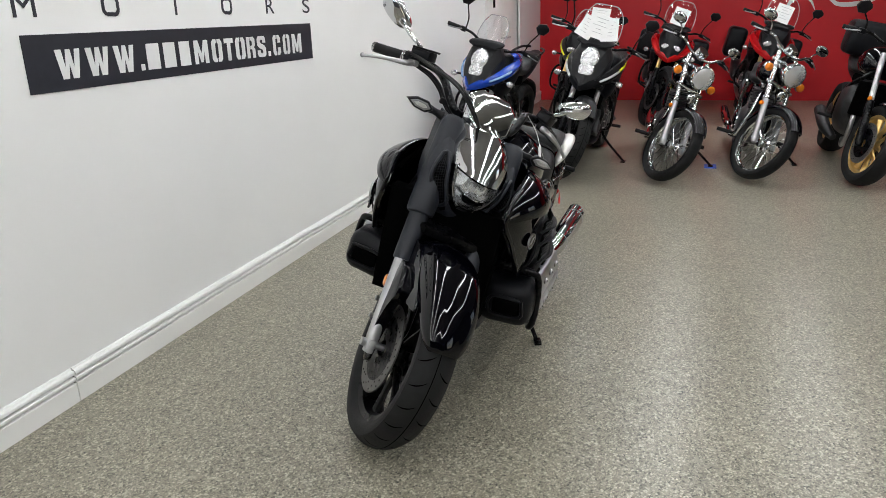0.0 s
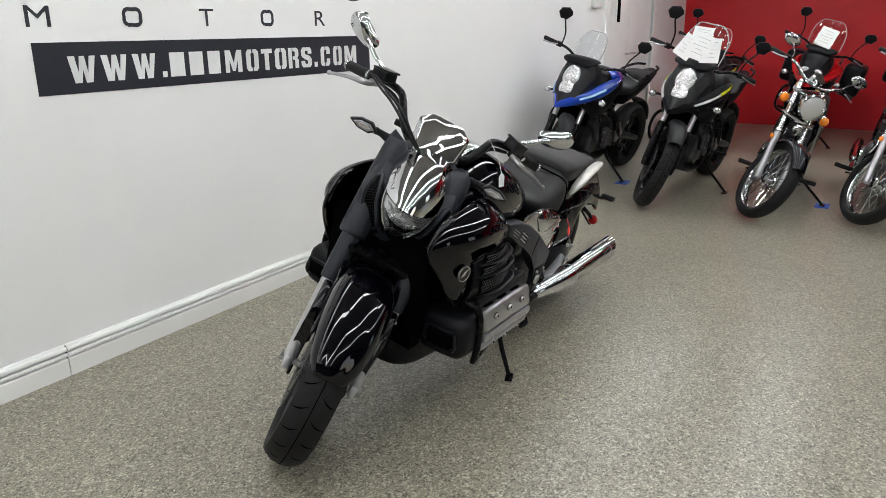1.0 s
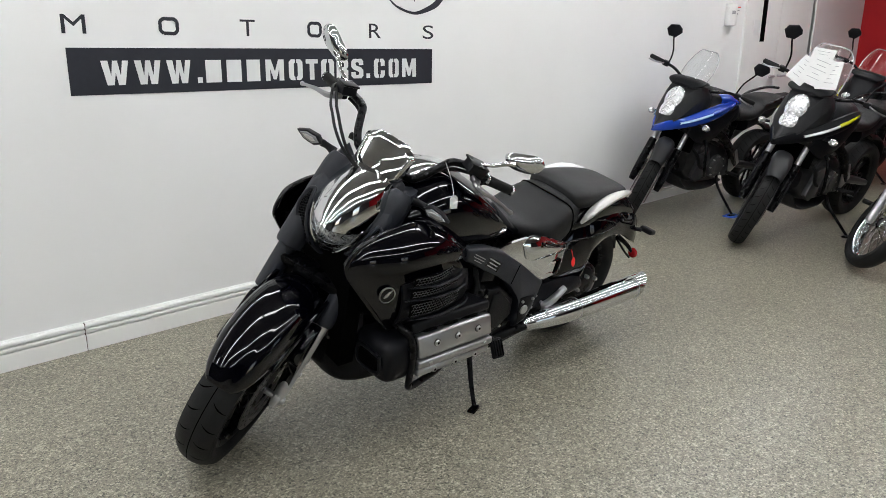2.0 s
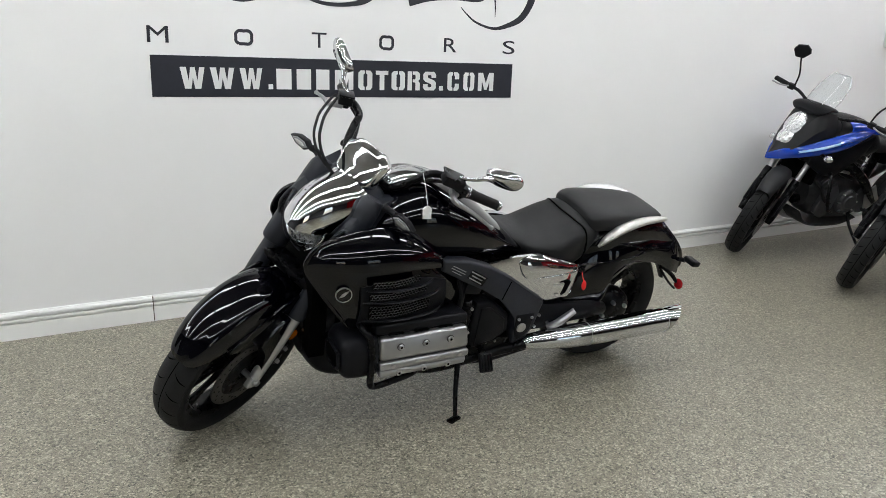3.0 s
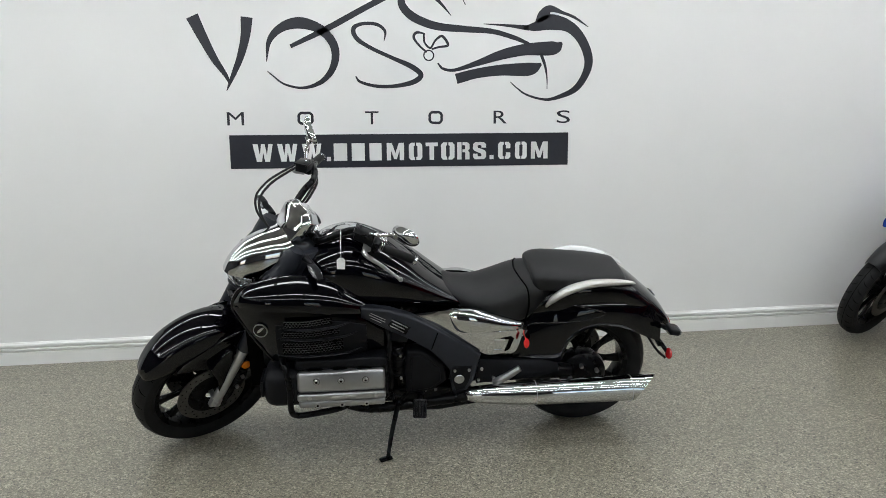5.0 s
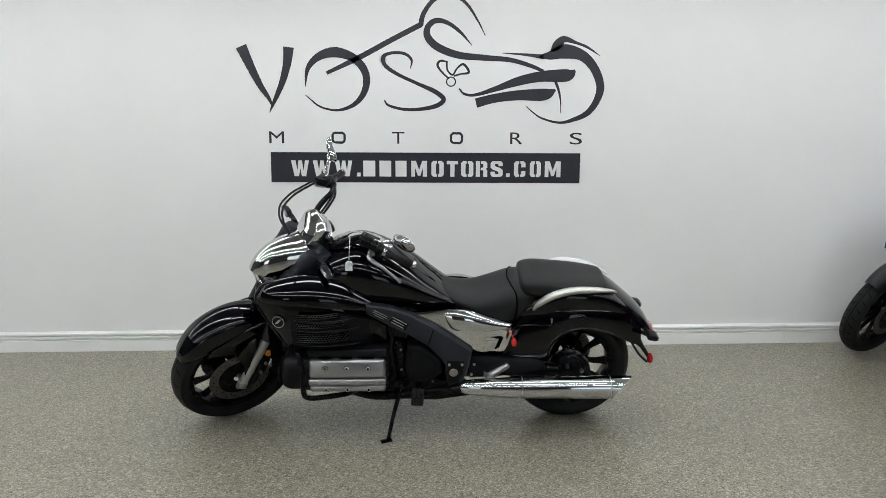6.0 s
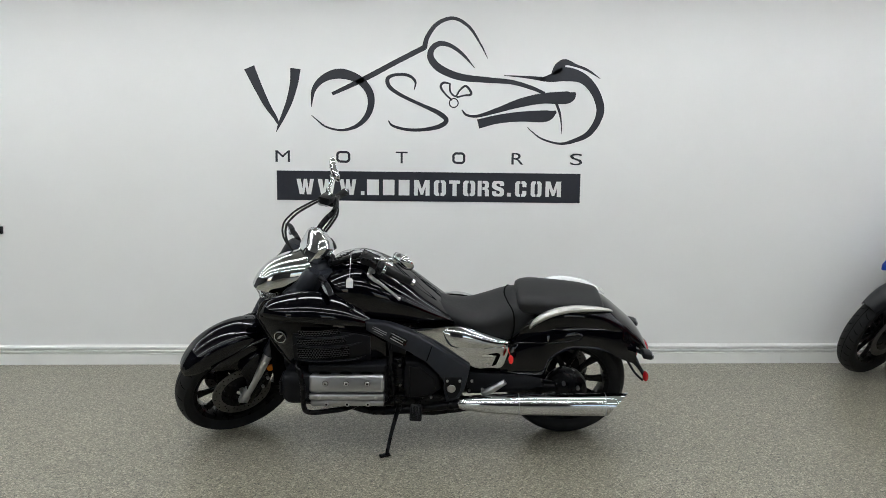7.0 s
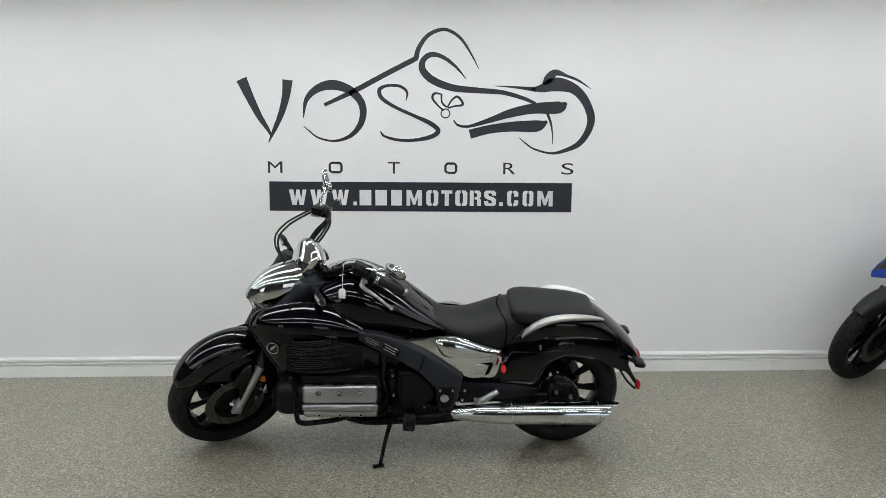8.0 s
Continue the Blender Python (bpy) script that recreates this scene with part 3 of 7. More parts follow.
def cast_wheel(thing, m, R, hw, rim, spokes=10, disc_r=0.155, disc_y=(-0.07, 0.07), grooves=18, rim_mat=None, both=True, disc_mat=None, holes=True):
    """Cast alloy wheel with tyre, brake discs and spokes, turned into place by m."""
    rm = rim_mat or M_FRAME
    prof = [(rim + 0.006, -hw * 0.74), (rim - 0.004, -hw * 0.70), (rim - 0.020, -hw * 0.60), (rim - 0.026, -hw * 0.3), (rim - 0.026, hw * 0.3),
            (rim - 0.020, hw * 0.60), (rim - 0.004, hw * 0.70), (rim + 0.006, hw * 0.74), (rim - 0.012, hw * 0.5), (rim - 0.012, -hw * 0.5)]
    w = part("wheel", moved(lathe(prof, 56, closed=True), m), rm, thing, "black cast alloy wheel rim" if rim_mat is None else "gold wheel rim")
    part("tyre", moved(tyre(R, hw, rim), m), M_RUBBER, w, "black rubber tyre")
    if grooves:
        part("tread", moved(tread(R, hw, grooves), m), M_BLACK_SHADE, w, "", 0)
    hub = lathe([(0.0, -hw * 0.75), (0.022, -hw * 0.75), (0.03, -hw * 0.7), (0.045, -hw * 0.45), (0.05, 0), (0.045, hw * 0.45), (0.03, hw * 0.7), (0.022, hw * 0.75), (0.0, hw * 0.75)], 28)
    part("hub", moved(hub, m), rm, w)
    for i in range(spokes):
        a = 2 * math.pi * i / spokes
        off = 0.10 * (1 if i % 2 else -1)
        d0, d1 = Vector((math.cos(a - off), 0, math.sin(a - off))), Vector((math.cos(a + off * 0.2), 0, math.sin(a + off * 0.2)))
        sp = tube([d0 * 0.036, d0 * 0.08, d1 * (rim * 0.6), d1 * (rim - 0.018)], [0.017, 0.012, 0.011, 0.016], 8, 4, flat=1.6)
        part("spoke", moved(sp, m), rm, w)
    for y in disc_y:
        inner = disc_r * 0.70
        bm = lathe([(inner, y - 0.0025), (disc_r, y - 0.0025), (disc_r, y + 0.0025), (inner, y + 0.0025)], 56, closed=True)
        d = part("brake_disc", moved(bm, m), disc_mat or M_DISC, w, "drilled steel brake disc")
        carrier = lathe([(0.03, y - 0.003), (0.06, y - 0.004), (inner - 0.008, y - 0.002), (inner + 0.004, y - 0.001), (inner + 0.004, y + 0.003), (0.03, y + 0.003)], 40, closed=True)
        part("disc_carrier", moved(carrier, m), M_FRAME, w)
        if holes:
            # black plugs just proud of the disc, coloured like the dark of drilled holes
            hs = []
            for i in range(40):
                a = 2 * math.pi * i / 40
                r = disc_r * (0.78 + 0.14 * ((i % 3) / 2))
                hs.append(moved(lathe([(0.0, -0.0032), (0.0034, -0.0032), (0.0034, 0.0032), (0.0, 0.0032)], 8), Matrix.Translation((r * math.cos(a), y, r * math.sin(a)))))
            part("disc_holes", moved(merge(*hs), m), M_BLACK_SHADE, w, "", 0)
    return w


M_MIRROR = mat("mirror_glass", (0.62, 0.63, 0.64), 0.01, metal=1.0)
M_CASE = mat("grey_engine_case", (0.10, 0.10, 0.105), 0.4, metal=0.7, noise_scale=30, vary=0.15)

# ---------------------------------------------------------------- the black cruiser
LEAN_DEG, STEER_DEG, RAKE = 15.24, 34.1, radians(29.8)
FR, RR = 0.32, 0.315                       # tyre radii
FX, RX = 0.049, 1.79                        # axles
AXIS_P = Vector((FX - 0.114, 0, 0))
AXIS_D = Vector((math.sin(RAKE), 0, math.cos(RAKE)))
STEER = Matrix.Translation(AXIS_P) @ Matrix.Rotation(radians(STEER_DEG), 4, AXIS_D) @ Matrix.Translation(-AXIS_P)
STEER = Matrix.Translation((0, 0, -0.004)) @ STEER
# side panels lean in towards the top
SIDE = Matrix.Translation((0, -0.061, 0.014)) @ Matrix.Rotation(radians(-6.74), 4, "X")


def left_side(bm):
    return moved(bm, SIDE)


def right_side(bm):
    return mirrored(moved(bm, SIDE))


def along_fork(s, y=0.0):
    """Point on the fork: s metres up from the axle along the legs."""
    p = Vector((FX, y, FR)) + AXIS_D * s
    return p


hero = empty("cruiser_motorcycle", "large black cruiser motorcycle with chrome trim on its side stand", "motorcycle")
hero.matrix_basis = pose(RX, -1.242, 0, LEAN_DEG, 0, -0.77) @ Matrix.Translation((-RX, 0, 0))


def hp(name, bm, material, label="", parent=None, smooth=38, bevel=0.0):
    return part(name, bm, material, parent or hero, label, smooth, bevel)


def fp(name, bm, material, label="", parent=None, smooth=38):
    """A part that turns with the handlebar."""
    return part(name, moved(bm, STEER), material, parent or hero, label, smooth)


# front wheel and fork
cast_wheel(hero, STEER @ Matrix.Translation((FX, 0, FR)), FR, 0.066, 0.242, 10, 0.155, (-0.075, 0.075), 24)
for sy in (-1, 1):
    y = 0.122 * sy
    lower = tube([along_fork(-0.018, y), along_fork(0.03, y), along_fork(0.20, y), along_fork(0.36, y)], [0.018, 0.0225, 0.025, 0.026], 18, 3)
    leg = fp("fork_leg", lower, M_FORK, "silver fork leg")
    fp("fork_sleeve", tube([along_fork(0.305, y), along_fork(0.31, y), along_fork(0.40, y), along_fork(0.52, y)], [0.029, 0.0335, 0.034, 0.034], 24, 3), M_MATTE, "black fork sleeve")
    cover = tube([along_fork(0.470, y), along_fork(0.474, y), along_fork(0.50, y), along_fork(0.60, y), along_fork(0.72, y), along_fork(0.80, y), along_fork(0.83, y)],
                 [0.040, 0.047, 0.050, 0.049, 0.047, 0.043, 0.030], 28, 4)
    fp("fork_cover", cover, M_MATTE, "wide matte black upper fork cover")
    fp("axle_clamp", moved(rbox(0.052, 0.026, 0.046, 0.006), Matrix.Translation(along_fork(-0.008, y)) @ pose(0, 0, 0, 0, 28, 0)), M_FORK, "", leg)
    fp("axle_nut", moved(lathe([(0, -0.006), (0.012, -0.006), (0.014, 0), (0.014, 0.012), (0, 0.012)], 12), Matrix.Translation((FX, 0.143 * sy, FR))), M_STEEL, "", leg)
    caliper = fp("caliper", moved(rbox(0.055, 0.045, 0.12, 0.014), Matrix.Translation(along_fork(0.10, y * 0.88) + Vector((0.065, 0, -0.01))) @ pose(0, 0, 0, 0, 25, 0)), M_FRAME, "black brake caliper", leg)
    for k in (-0.03, 0.03):
        fp("caliper_bolt", moved(lathe([(0, -0.006), (0.008, -0.006), (0.009, 0.006), (0, 0.006)], 10), Matrix.Translation(along_fork(0.10 + k, y * 1.02) + Vector((0.062, 0.012 * sy, -0.01)))), M_STEEL, "", leg)
    fp("reflector", moved(lathe([(0, -0.004), (0.020, -0.004), (0.0225, 0), (0.020, 0.004), (0, 0.004)], 20), Matrix.Translation(along_fork(0.20, y * 1.0) + Vector((0.05, 0.012 * sy, -0.005)))), M_ORANGE, "round amber reflector", leg)
    fp("reflector_bracket", moved(rbox(0.05, 0.006, 0.016, 0.003), Matrix.Translation(along_fork(0.20, y) + Vector((0.035, 0.004 * sy, -0.005)))), M_FRAME, "", leg)
    fp("brake_hose", tube([along_fork(0.13, y * 0.86) + Vector((0.09, 0, 0.02)), along_fork(0.24, y * 0.8) + Vector((0.075, 0, 0)), along_fork(0.38, y * 0.55) + Vector((0.07, 0, 0)), along_fork(0.50, y * 0.3) + Vector((0.05, 0, 0))], 0.0055, 8, 6), M_RUBBER, "black brake hose", leg)
fp("axle", rod((FX, -0.14, FR), (FX, 0.14, FR), 0.012), M_STEEL)

# front fender: a deep gloss shell that rises off the wheel, with a skirt down each fork leg
rings = []
arc = catmull([(141, 0.341, 0.046, 0.016), (138, 0.348, 0.062, 0.030), (130, 0.358, 0.082, 0.052), (115, 0.377, 0.098, 0.082), (97, 0.394, 0.106, 0.108), (80, 0.405, 0.108, 0.125), (64, 0.408, 0.104, 0.13), (50, 0.402, 0.096, 0.12)], 6)
for a, r, w, drop in arc:
    a = radians(a)
    out, inn = [], []
    for j in range(25):
        s = -1 + 2 * j / 24
        y = w * math.copysign(1 - (1 - abs(s)) ** 1.55, s)
        f = max(0, (abs(s) - 0.12) / 0.88)
        # a raised centre band, a soft shoulder and an upright side
        d = drop * (0.62 * f ** 2.4 + 0.38 * f ** 6) + 0.004 * min(1, f * 5)
        rr = r - d
        out.append((FX + rr * math.cos(a), y, FR + rr * math.sin(a)))
        inn.append((FX + (rr - 0.005) * math.cos(a), y * (1 - 0.004 / w), FR + (rr - 0.005) * math.sin(a)))
    rings.append(out + list(reversed(inn)))
fender = fp("front_fender", loft(rings), M_GLOSS, "gloss black front fender", None, 50)
SKIRT = [(0.040, 0.270), (0.082, 0.238), (0.118, 0.298), (0.20, 0.435), (0.285, 0.59), (0.290, 0.645), (0.17, 0.672), (0.05, 0.640), (-0.05, 0.600), (-0.085, 0.565), (-0.02, 0.545), (0.045, 0.520), (0.068, 0.480), (0.066, 0.40), (0.056, 0.33)]
for sy in (-1, 1):
    y0, y1 = sorted((0.096 * sy, 0.108 * sy))
    fp("fender_skirt", slab(SKIRT, y0, y1, 3, 0.004), M_GLOSS, "gloss black skirt beside the fork leg", fender, 50)
    y0, y1 = sorted((0.100 * sy, 0.136 * sy))
    fp("skirt_front", slab([(0.046, 0.300), (0.062, 0.36), (0.066, 0.44), (0.062, 0.49), (0.045, 0.525), (0.11, 0.60), (0.165, 0.60), (0.125, 0.51), (0.088, 0.42), (0.066, 0.335)], y0, y1, 2, 0.005), M_GLOSS, "gloss black edge ahead of the fork leg", fender, 50)
    for bx, bz in ((0.190, 0.462), (0.130, 0.358)):
        fp("skirt_screw", moved(lathe([(0, -0.004), (0.006, -0.004), (0.007, 0), (0.006, 0.004), (0, 0.004)], 12), Matrix.Translation((bx - 0.028, 0.110 * sy, bz + 0.012))), M_STEEL, "", fender)

# headlamp cowl: matte wings that sweep up from the chin, chrome shield, lamp and mesh vents
A_EDGE = [(0.475, 0.100, 1.014), (0.435, 0.102, 1.004), (0.390, 0.103, 0.986), (0.345, 0.104, 0.962), (0.303, 0.102, 0.922), (0.288, 0.092, 0.886), (0.276, 0.072, 0.842), (0.278, 0.040, 0.796), (0.288, 0.0, 0.776)]
M_EDGE_LINE = [(0.462, 0.124, 1.024), (0.418, 0.132, 1.012), (0.376, 0.140, 0.982), (0.340, 0.148, 0.940), (0.318, 0.152, 0.895), (0.312, 0.142, 0.846), (0.312, 0.112, 0.797), (0.316, 0.060, 0.752), (0.320, 0.0, 0.734)]
B_EDGE = [(0.520, 0.150, 1.022), (0.480, 0.162, 1.000), (0.445, 0.166, 0.958), (0.415, 0.168, 0.912), (0.390, 0.168, 0.860), (0.372, 0.156, 0.806), (0.362, 0.126, 0.766), (0.360, 0.070, 0.728), (0.362, 0.0, 0.712)]


def both(line, sub):
    """A line from the middle outwards and its mirror, as one smooth row."""
    full_line = line + [(x, -y, z) for x, y, z in reversed(line[:-1])]
    return [Vector(p) for p in catmull(full_line, sub)]


rows_a, rows_m, rows_b = both(A_EDGE, 5), both(M_EDGE_LINE, 5), both(B_EDGE, 5)
rings = []
for a, m_, b_ in zip(rows_a, rows_m, rows_b):
    inward = Vector((0.055, 0, 0.004))
    side_y = math.copysign(1, a.y) if abs(a.y) > 0.01 else 0
    rings.append([a + Vector((0.02, 0, 0)), a, a.lerp(m_, 0.35) + Vector((-0.007, 0, 0.002)), a.lerp(m_, 0.75) + Vector((-0.008, 0, 0.002)), m_, m_.lerp(b_, 0.35) + Vector((-0.005, 0.006 * side_y, 0)), m_.lerp(b_, 0.75) + Vector((-0.003, 0.006 * side_y, 0)), b_, b_ + inward, a + inward])
cowl = fp("headlamp_cowl", loft(rings), M_MATTE, "matte black headlamp cowl", None, 34)
fp("cowl_core", hull([(0.335, 0, 0.79, 0.96, 0.10, 3.0), (0.39, 0, 0.80, 1.02, 0.125, 3.0), (0.46, 0, 0.86, 1.045, 0.128, 3.0), (0.53, 0, 0.92, 1.04, 0.12, 3.0), (0.57, 0, 0.95, 1.01, 0.10, 2.6)]), M_MATTE, "", cowl)
rings = []
for x, z, w, dx, dz in catmull([(0.192, 0.944, 0.103, 0.110, 0.004), (0.211, 0.976, 0.105, 0.106, 0.020), (0.243, 1.012, 0.107, 0.100, 0.042), (0.294, 1.044, 0.107, 0.090, 0.054), (0.365, 1.062, 0.105, 0.066, 0.056), (0.445, 1.068, 0.102, 0.030, 0.052)], 6):
    top, bot = [], []
    for j in range(25):
        s = -1 + 2 * j / 24
        v = 0.80 * s * s + 0.20 * s ** 4
        p = Vector((x + dx * (0.85 * s * s + 0.15 * s ** 4), w * s, z - dz * v))
        top.append(p)
        bot.append(p + Vector((0.010, 0, -0.008)))
    rings.append(top + list(reversed(bot)))
shield = fp("chrome_shield", loft(rings), M_CHROME, "chrome shield above the headlamp", cowl)

LAMP_ROWS = [(0.944, 0.199, 0.093), (0.905, 0.206, 0.086), (0.870, 0.219, 0.072), (0.842, 0.236, 0.055), (0.816, 0.257, 0.034), (0.800, 0.274, 0.014)]


def lamp_shell(back, grow, thick, z_hi=1.0, z_lo=0.0, bowl=0.0):
    """Rounded V-shaped shell on the sweep of the cowl's nose; the bounds cut a band out of its height."""
    rows = [r for r in catmull(LAMP_ROWS, 5)]
    n = len(rows) - 1
    keep = rows[int(round(n * (1 - z_hi))):int(round(n * (1 - z_lo))) + 1]
    rings = []
    for k, (z, x, w) in enumerate(keep):
        w = max(w + grow, 0.003)
        f, b = [], []
        for j in range(15):
            s = -1 + 2 * j / 14
            yy = w * s
            p = Vector((x + back + 9.5 * yy * yy + bowl * (1 - s * s), yy, z))
            f.append(p)
            b.append(p + Vector((thick, 0, 0)))
        rings.append(f + list(reversed(b)))
    return loft(rings)


lamp_lens = fp("lens", lamp_shell(0.0, 0.0, 0.006), M_GLASS, "clear rounded headlamp lens", cowl)
lamp_lens.visible_shadow = False
fp("reflector", lamp_shell(0.009, -0.003, 0.004, 1.0, 0.0, 0.012), M_SMOKED, "smoked faceted headlamp reflector", cowl)
fp("lamp_slot", lamp_shell(0.0065, -0.030, 0.003, 0.60, 0.46), M_FRAME, "dark slot across the lamp", cowl)
fp("lamp_chin", lamp_shell(0.0065, -0.006, 0.003, 0.16, 0.02), M_FRAME, "dark lower edge of the lamp", cowl)
fp("lamp_mask", lamp_shell(0.030, -0.001, 0.004), M_FRAME, "black lamp housing", cowl)
fp("lamp_divider", tube([(0.258, -0.066, 0.882), (0.236, -0.036, 0.874), (0.228, 0.0, 0.870), (0.236, 0.036, 0.874), (0.258, 0.066, 0.882)], 0.0042, 8, 5, flat=0.7), M_CHROME, "bright strip across the lamp", cowl)
fp("lamp_divider", tube([(0.262, -0.030, 0.827), (0.251, 0.0, 0.823), (0.262, 0.030, 0.827)], 0.0035, 8, 5, flat=0.7), M_FRAME, "", cowl)
for sy in (-1, 1):
    edge_line = [(x - 0.002 + 9.5 * w * w, w * sy * 1.0, z) for z, x, w in LAMP_ROWS[:5]]
    fp("lamp_bezel", tube(edge_line, [0.004, 0.0045, 0.004, 0.0035, 0.002], 8, 4), M_CHROME, "chrome edge of the lamp", cowl)
    # mesh vent between lamp and cowl wing
    inner, outer = [], []
    for k in range(3, 8):
        a, m_ = Vector(A_EDGE[k]), Vector(M_EDGE_LINE[k])
        lo_f, hi_f = (0.45, 0.80) if k in (3, 7) else (0.16, 0.98)
        inner.append(a.lerp(m_, lo_f) + Vector((-0.0105, 0, 0.002)))
        outer.append(a.lerp(m_, hi_f) + Vector((-0.0085, 0, 0.002)))
    ia = [Vector((x, y * sy, z)) for x, y, z in catmull([tuple(p) for p in inner], 5)]
    oa = [Vector((x, y * sy, z)) for x, y, z in catmull([tuple(p) for p in outer], 5)]
    vent = fp("vent", loft([[p, q, q + Vector((0.004, 0, 0)), p + Vector((0.004, 0, 0))] for p, q in zip(ia, oa)]), M_BLACK_SHADE, "black mesh vent", cowl, 0)
    wires = []
    for p, q in zip(ia[1:-1], oa[1:-1]):
        wires.append(rod(p + Vector((-0.001, 0, 0)), q + Vector((-0.001, 0, 0)), 0.0011, 4))
    for f in (0.1, 0.25, 0.4, 0.55, 0.7, 0.85):
        wires.append(tube([tuple(p.lerp(q, f) + Vector((-0.001, 0, 0))) for p, q in zip(ia[1:-1:3], oa[1:-1:3])], 0.001, 4, 2))
    fp("vent_mesh", merge(*wires), M_SATIN, "fine dark mesh", cowl, 0)
    loop = [tuple(p) for p in oa[::3]] + [tuple(p) for p in reversed(ia[::3])]
    fp("vent_rim", tube(loop + [loop[0]], 0.007, 10, 3), M_MATTE, "raised matte rim of the vent", cowl)
    # turn signal on a short stalk
    sig = fp("turn_signal", tube([(0.48, 0.160 * sy, 1.02), (0.485, 0.19 * sy, 1.022), (0.483, 0.212 * sy, 1.023)], [0.017, 0.012, 0.014], 10, 4), M_SATIN, "front turn signal")
    turn_s = Matrix.Translation((0.476, 0.256 * sy, 1.026)) @ pose(0, 0, 0, 6 * sy, 0, 90 * sy) @ pose(0, 0, 0, 0, 0, 180)
    tear = [(0.052, 0.0), (0.028, 0.020), (-0.016, 0.018), (-0.050, 0.0), (-0.016, -0.018), (0.028, -0.020)]
    lens = [(0.041, 0.0), (0.022, 0.014), (-0.014, 0.0125), (-0.038, 0.0), (-0.014, -0.0125), (0.022, -0.014)]
    inner_lens = [(0.028, 0.0), (0.014, 0.007), (-0.010, 0.006), (-0.024, 0.0), (-0.010, -0.006), (0.014, -0.007)]
    fp("signal_housing", moved(slab(tear, -0.013, 0.013, 0, 0.004), turn_s), M_SATIN, "", sig)
    fp("signal_lens", moved(slab(lens, -0.0165, 0.0165, 0, 0.003), turn_s), M_LENSGREY, "clear pointed signal lens", sig)
    fp("signal_bulb", moved(slab(inner_lens, -0.0182, 0.0182, 0, 0.001), turn_s), M_STEEL, "", sig)

# yokes, meter pod, handlebar
fp("yoke", merge(moved(rbox(0.09, 0.24, 0.035, 0.012), Matrix.Translation(along_fork(0.60))), moved(rbox(0.075, 0.24, 0.04, 0.012), Matrix.Translation(along_fork(0.44)))), M_FRAME, "black fork yoke")


def pod_ring(half):
    return [(x, -y, z) for x, y, z in half] + [(x, y, z) for x, y, z in reversed(half)]


POD_FRONT = [(0.456, 0.034, 1.036), (0.476, 0.076, 1.060), (0.524, 0.086, 1.128), (0.537, 0.052, 1.146)]
pod_mid, pod_out = Vector((0.495, 0, 1.090)), Vector((-0.82, 0, 0.57))


def pod_face(scale, lift):
    return pod_ring([tuple(pod_mid + (Vector((x, y, z)) - pod_mid) * scale + pod_out * lift) for x, y, z in POD_FRONT])


pod_bm = loft([pod_face(k, 0.007 * (1 - k * k)) for k in (0.01, 0.30, 0.50, 0.66, 0.80, 0.91)] + [pod_ring(POD_FRONT),
               pod_ring([(0.474, 0.040, 1.022), (0.506, 0.092, 1.046), (0.552, 0.097, 1.128), (0.564, 0.056, 1.156)]),
               pod_ring([(0.545, 0.036, 1.014), (0.572, 0.076, 1.034), (0.600, 0.082, 1.098), (0.606, 0.046, 1.126)]),
               pod_ring([(0.585, 0.030, 1.030), (0.592, 0.050, 1.042), (0.604, 0.054, 1.082), (0.608, 0.032, 1.100)])])
moved(pod_bm, Matrix.Translation((-0.016, 0, 0)))
bmesh.ops.bevel(pod_bm, geom=[e for e in pod_bm.edges if e.calc_face_angle(0) > 0.5], offset=0.004, segments=2, affect="EDGES", profile=0.5)
pod = fp("meter_pod", pod_bm, M_CHROME, "faceted chrome instrument pod", None, 44)
fp("meter_face", hull([(0.596, 0, 1.048, 1.095, 0.045, 2.4), (0.613, 0, 1.054, 1.088, 0.038, 2.4)]), M_FRAME, "", pod)
fp("pod_mount", moved(rbox(0.07, 0.09, 0.03, 0.01), Matrix.Translation((0.530, 0, 1.012))), M_SATIN, "black pod bracket", pod)
bar = [(0.572, 0.0, 1.030), (0.570, 0.060, 1.031), (0.560, 0.106, 1.040), (0.588, 0.140, 1.068), (0.642, 0.168, 1.100), (0.692, 0.192, 1.113), (0.728, 0.245, 1.112), (0.752, 0.305, 1.100), (0.79, 0.360, 1.078)]
full = [(x, -y, z) for x, y, z in reversed(bar[1:])] + bar
handlebar = fp("handlebar", tube(full, 0.0145, 14, 5), M_FRAME, "black handlebar")
fp("bar_clamp", merge(*[moved(rbox(0.05, 0.03, 0.045, 0.01), Matrix.Translation((0.572, 0.052 * k, 1.022))) for k in (-1, 1)]), M_SATIN, "black bar clamp", handlebar)
MIRROR_LINE = [(0.0, 0.031), (0.030, 0.037), (0.056, 0.033), (0.072, 0.016), (0.074, -0.006), (0.058, -0.030), (0.026, -0.040), (-0.010, -0.041), (-0.042, -0.036), (-0.064, -0.020), (-0.070, 0.0), (-0.060, 0.014), (-0.034, 0.024)]
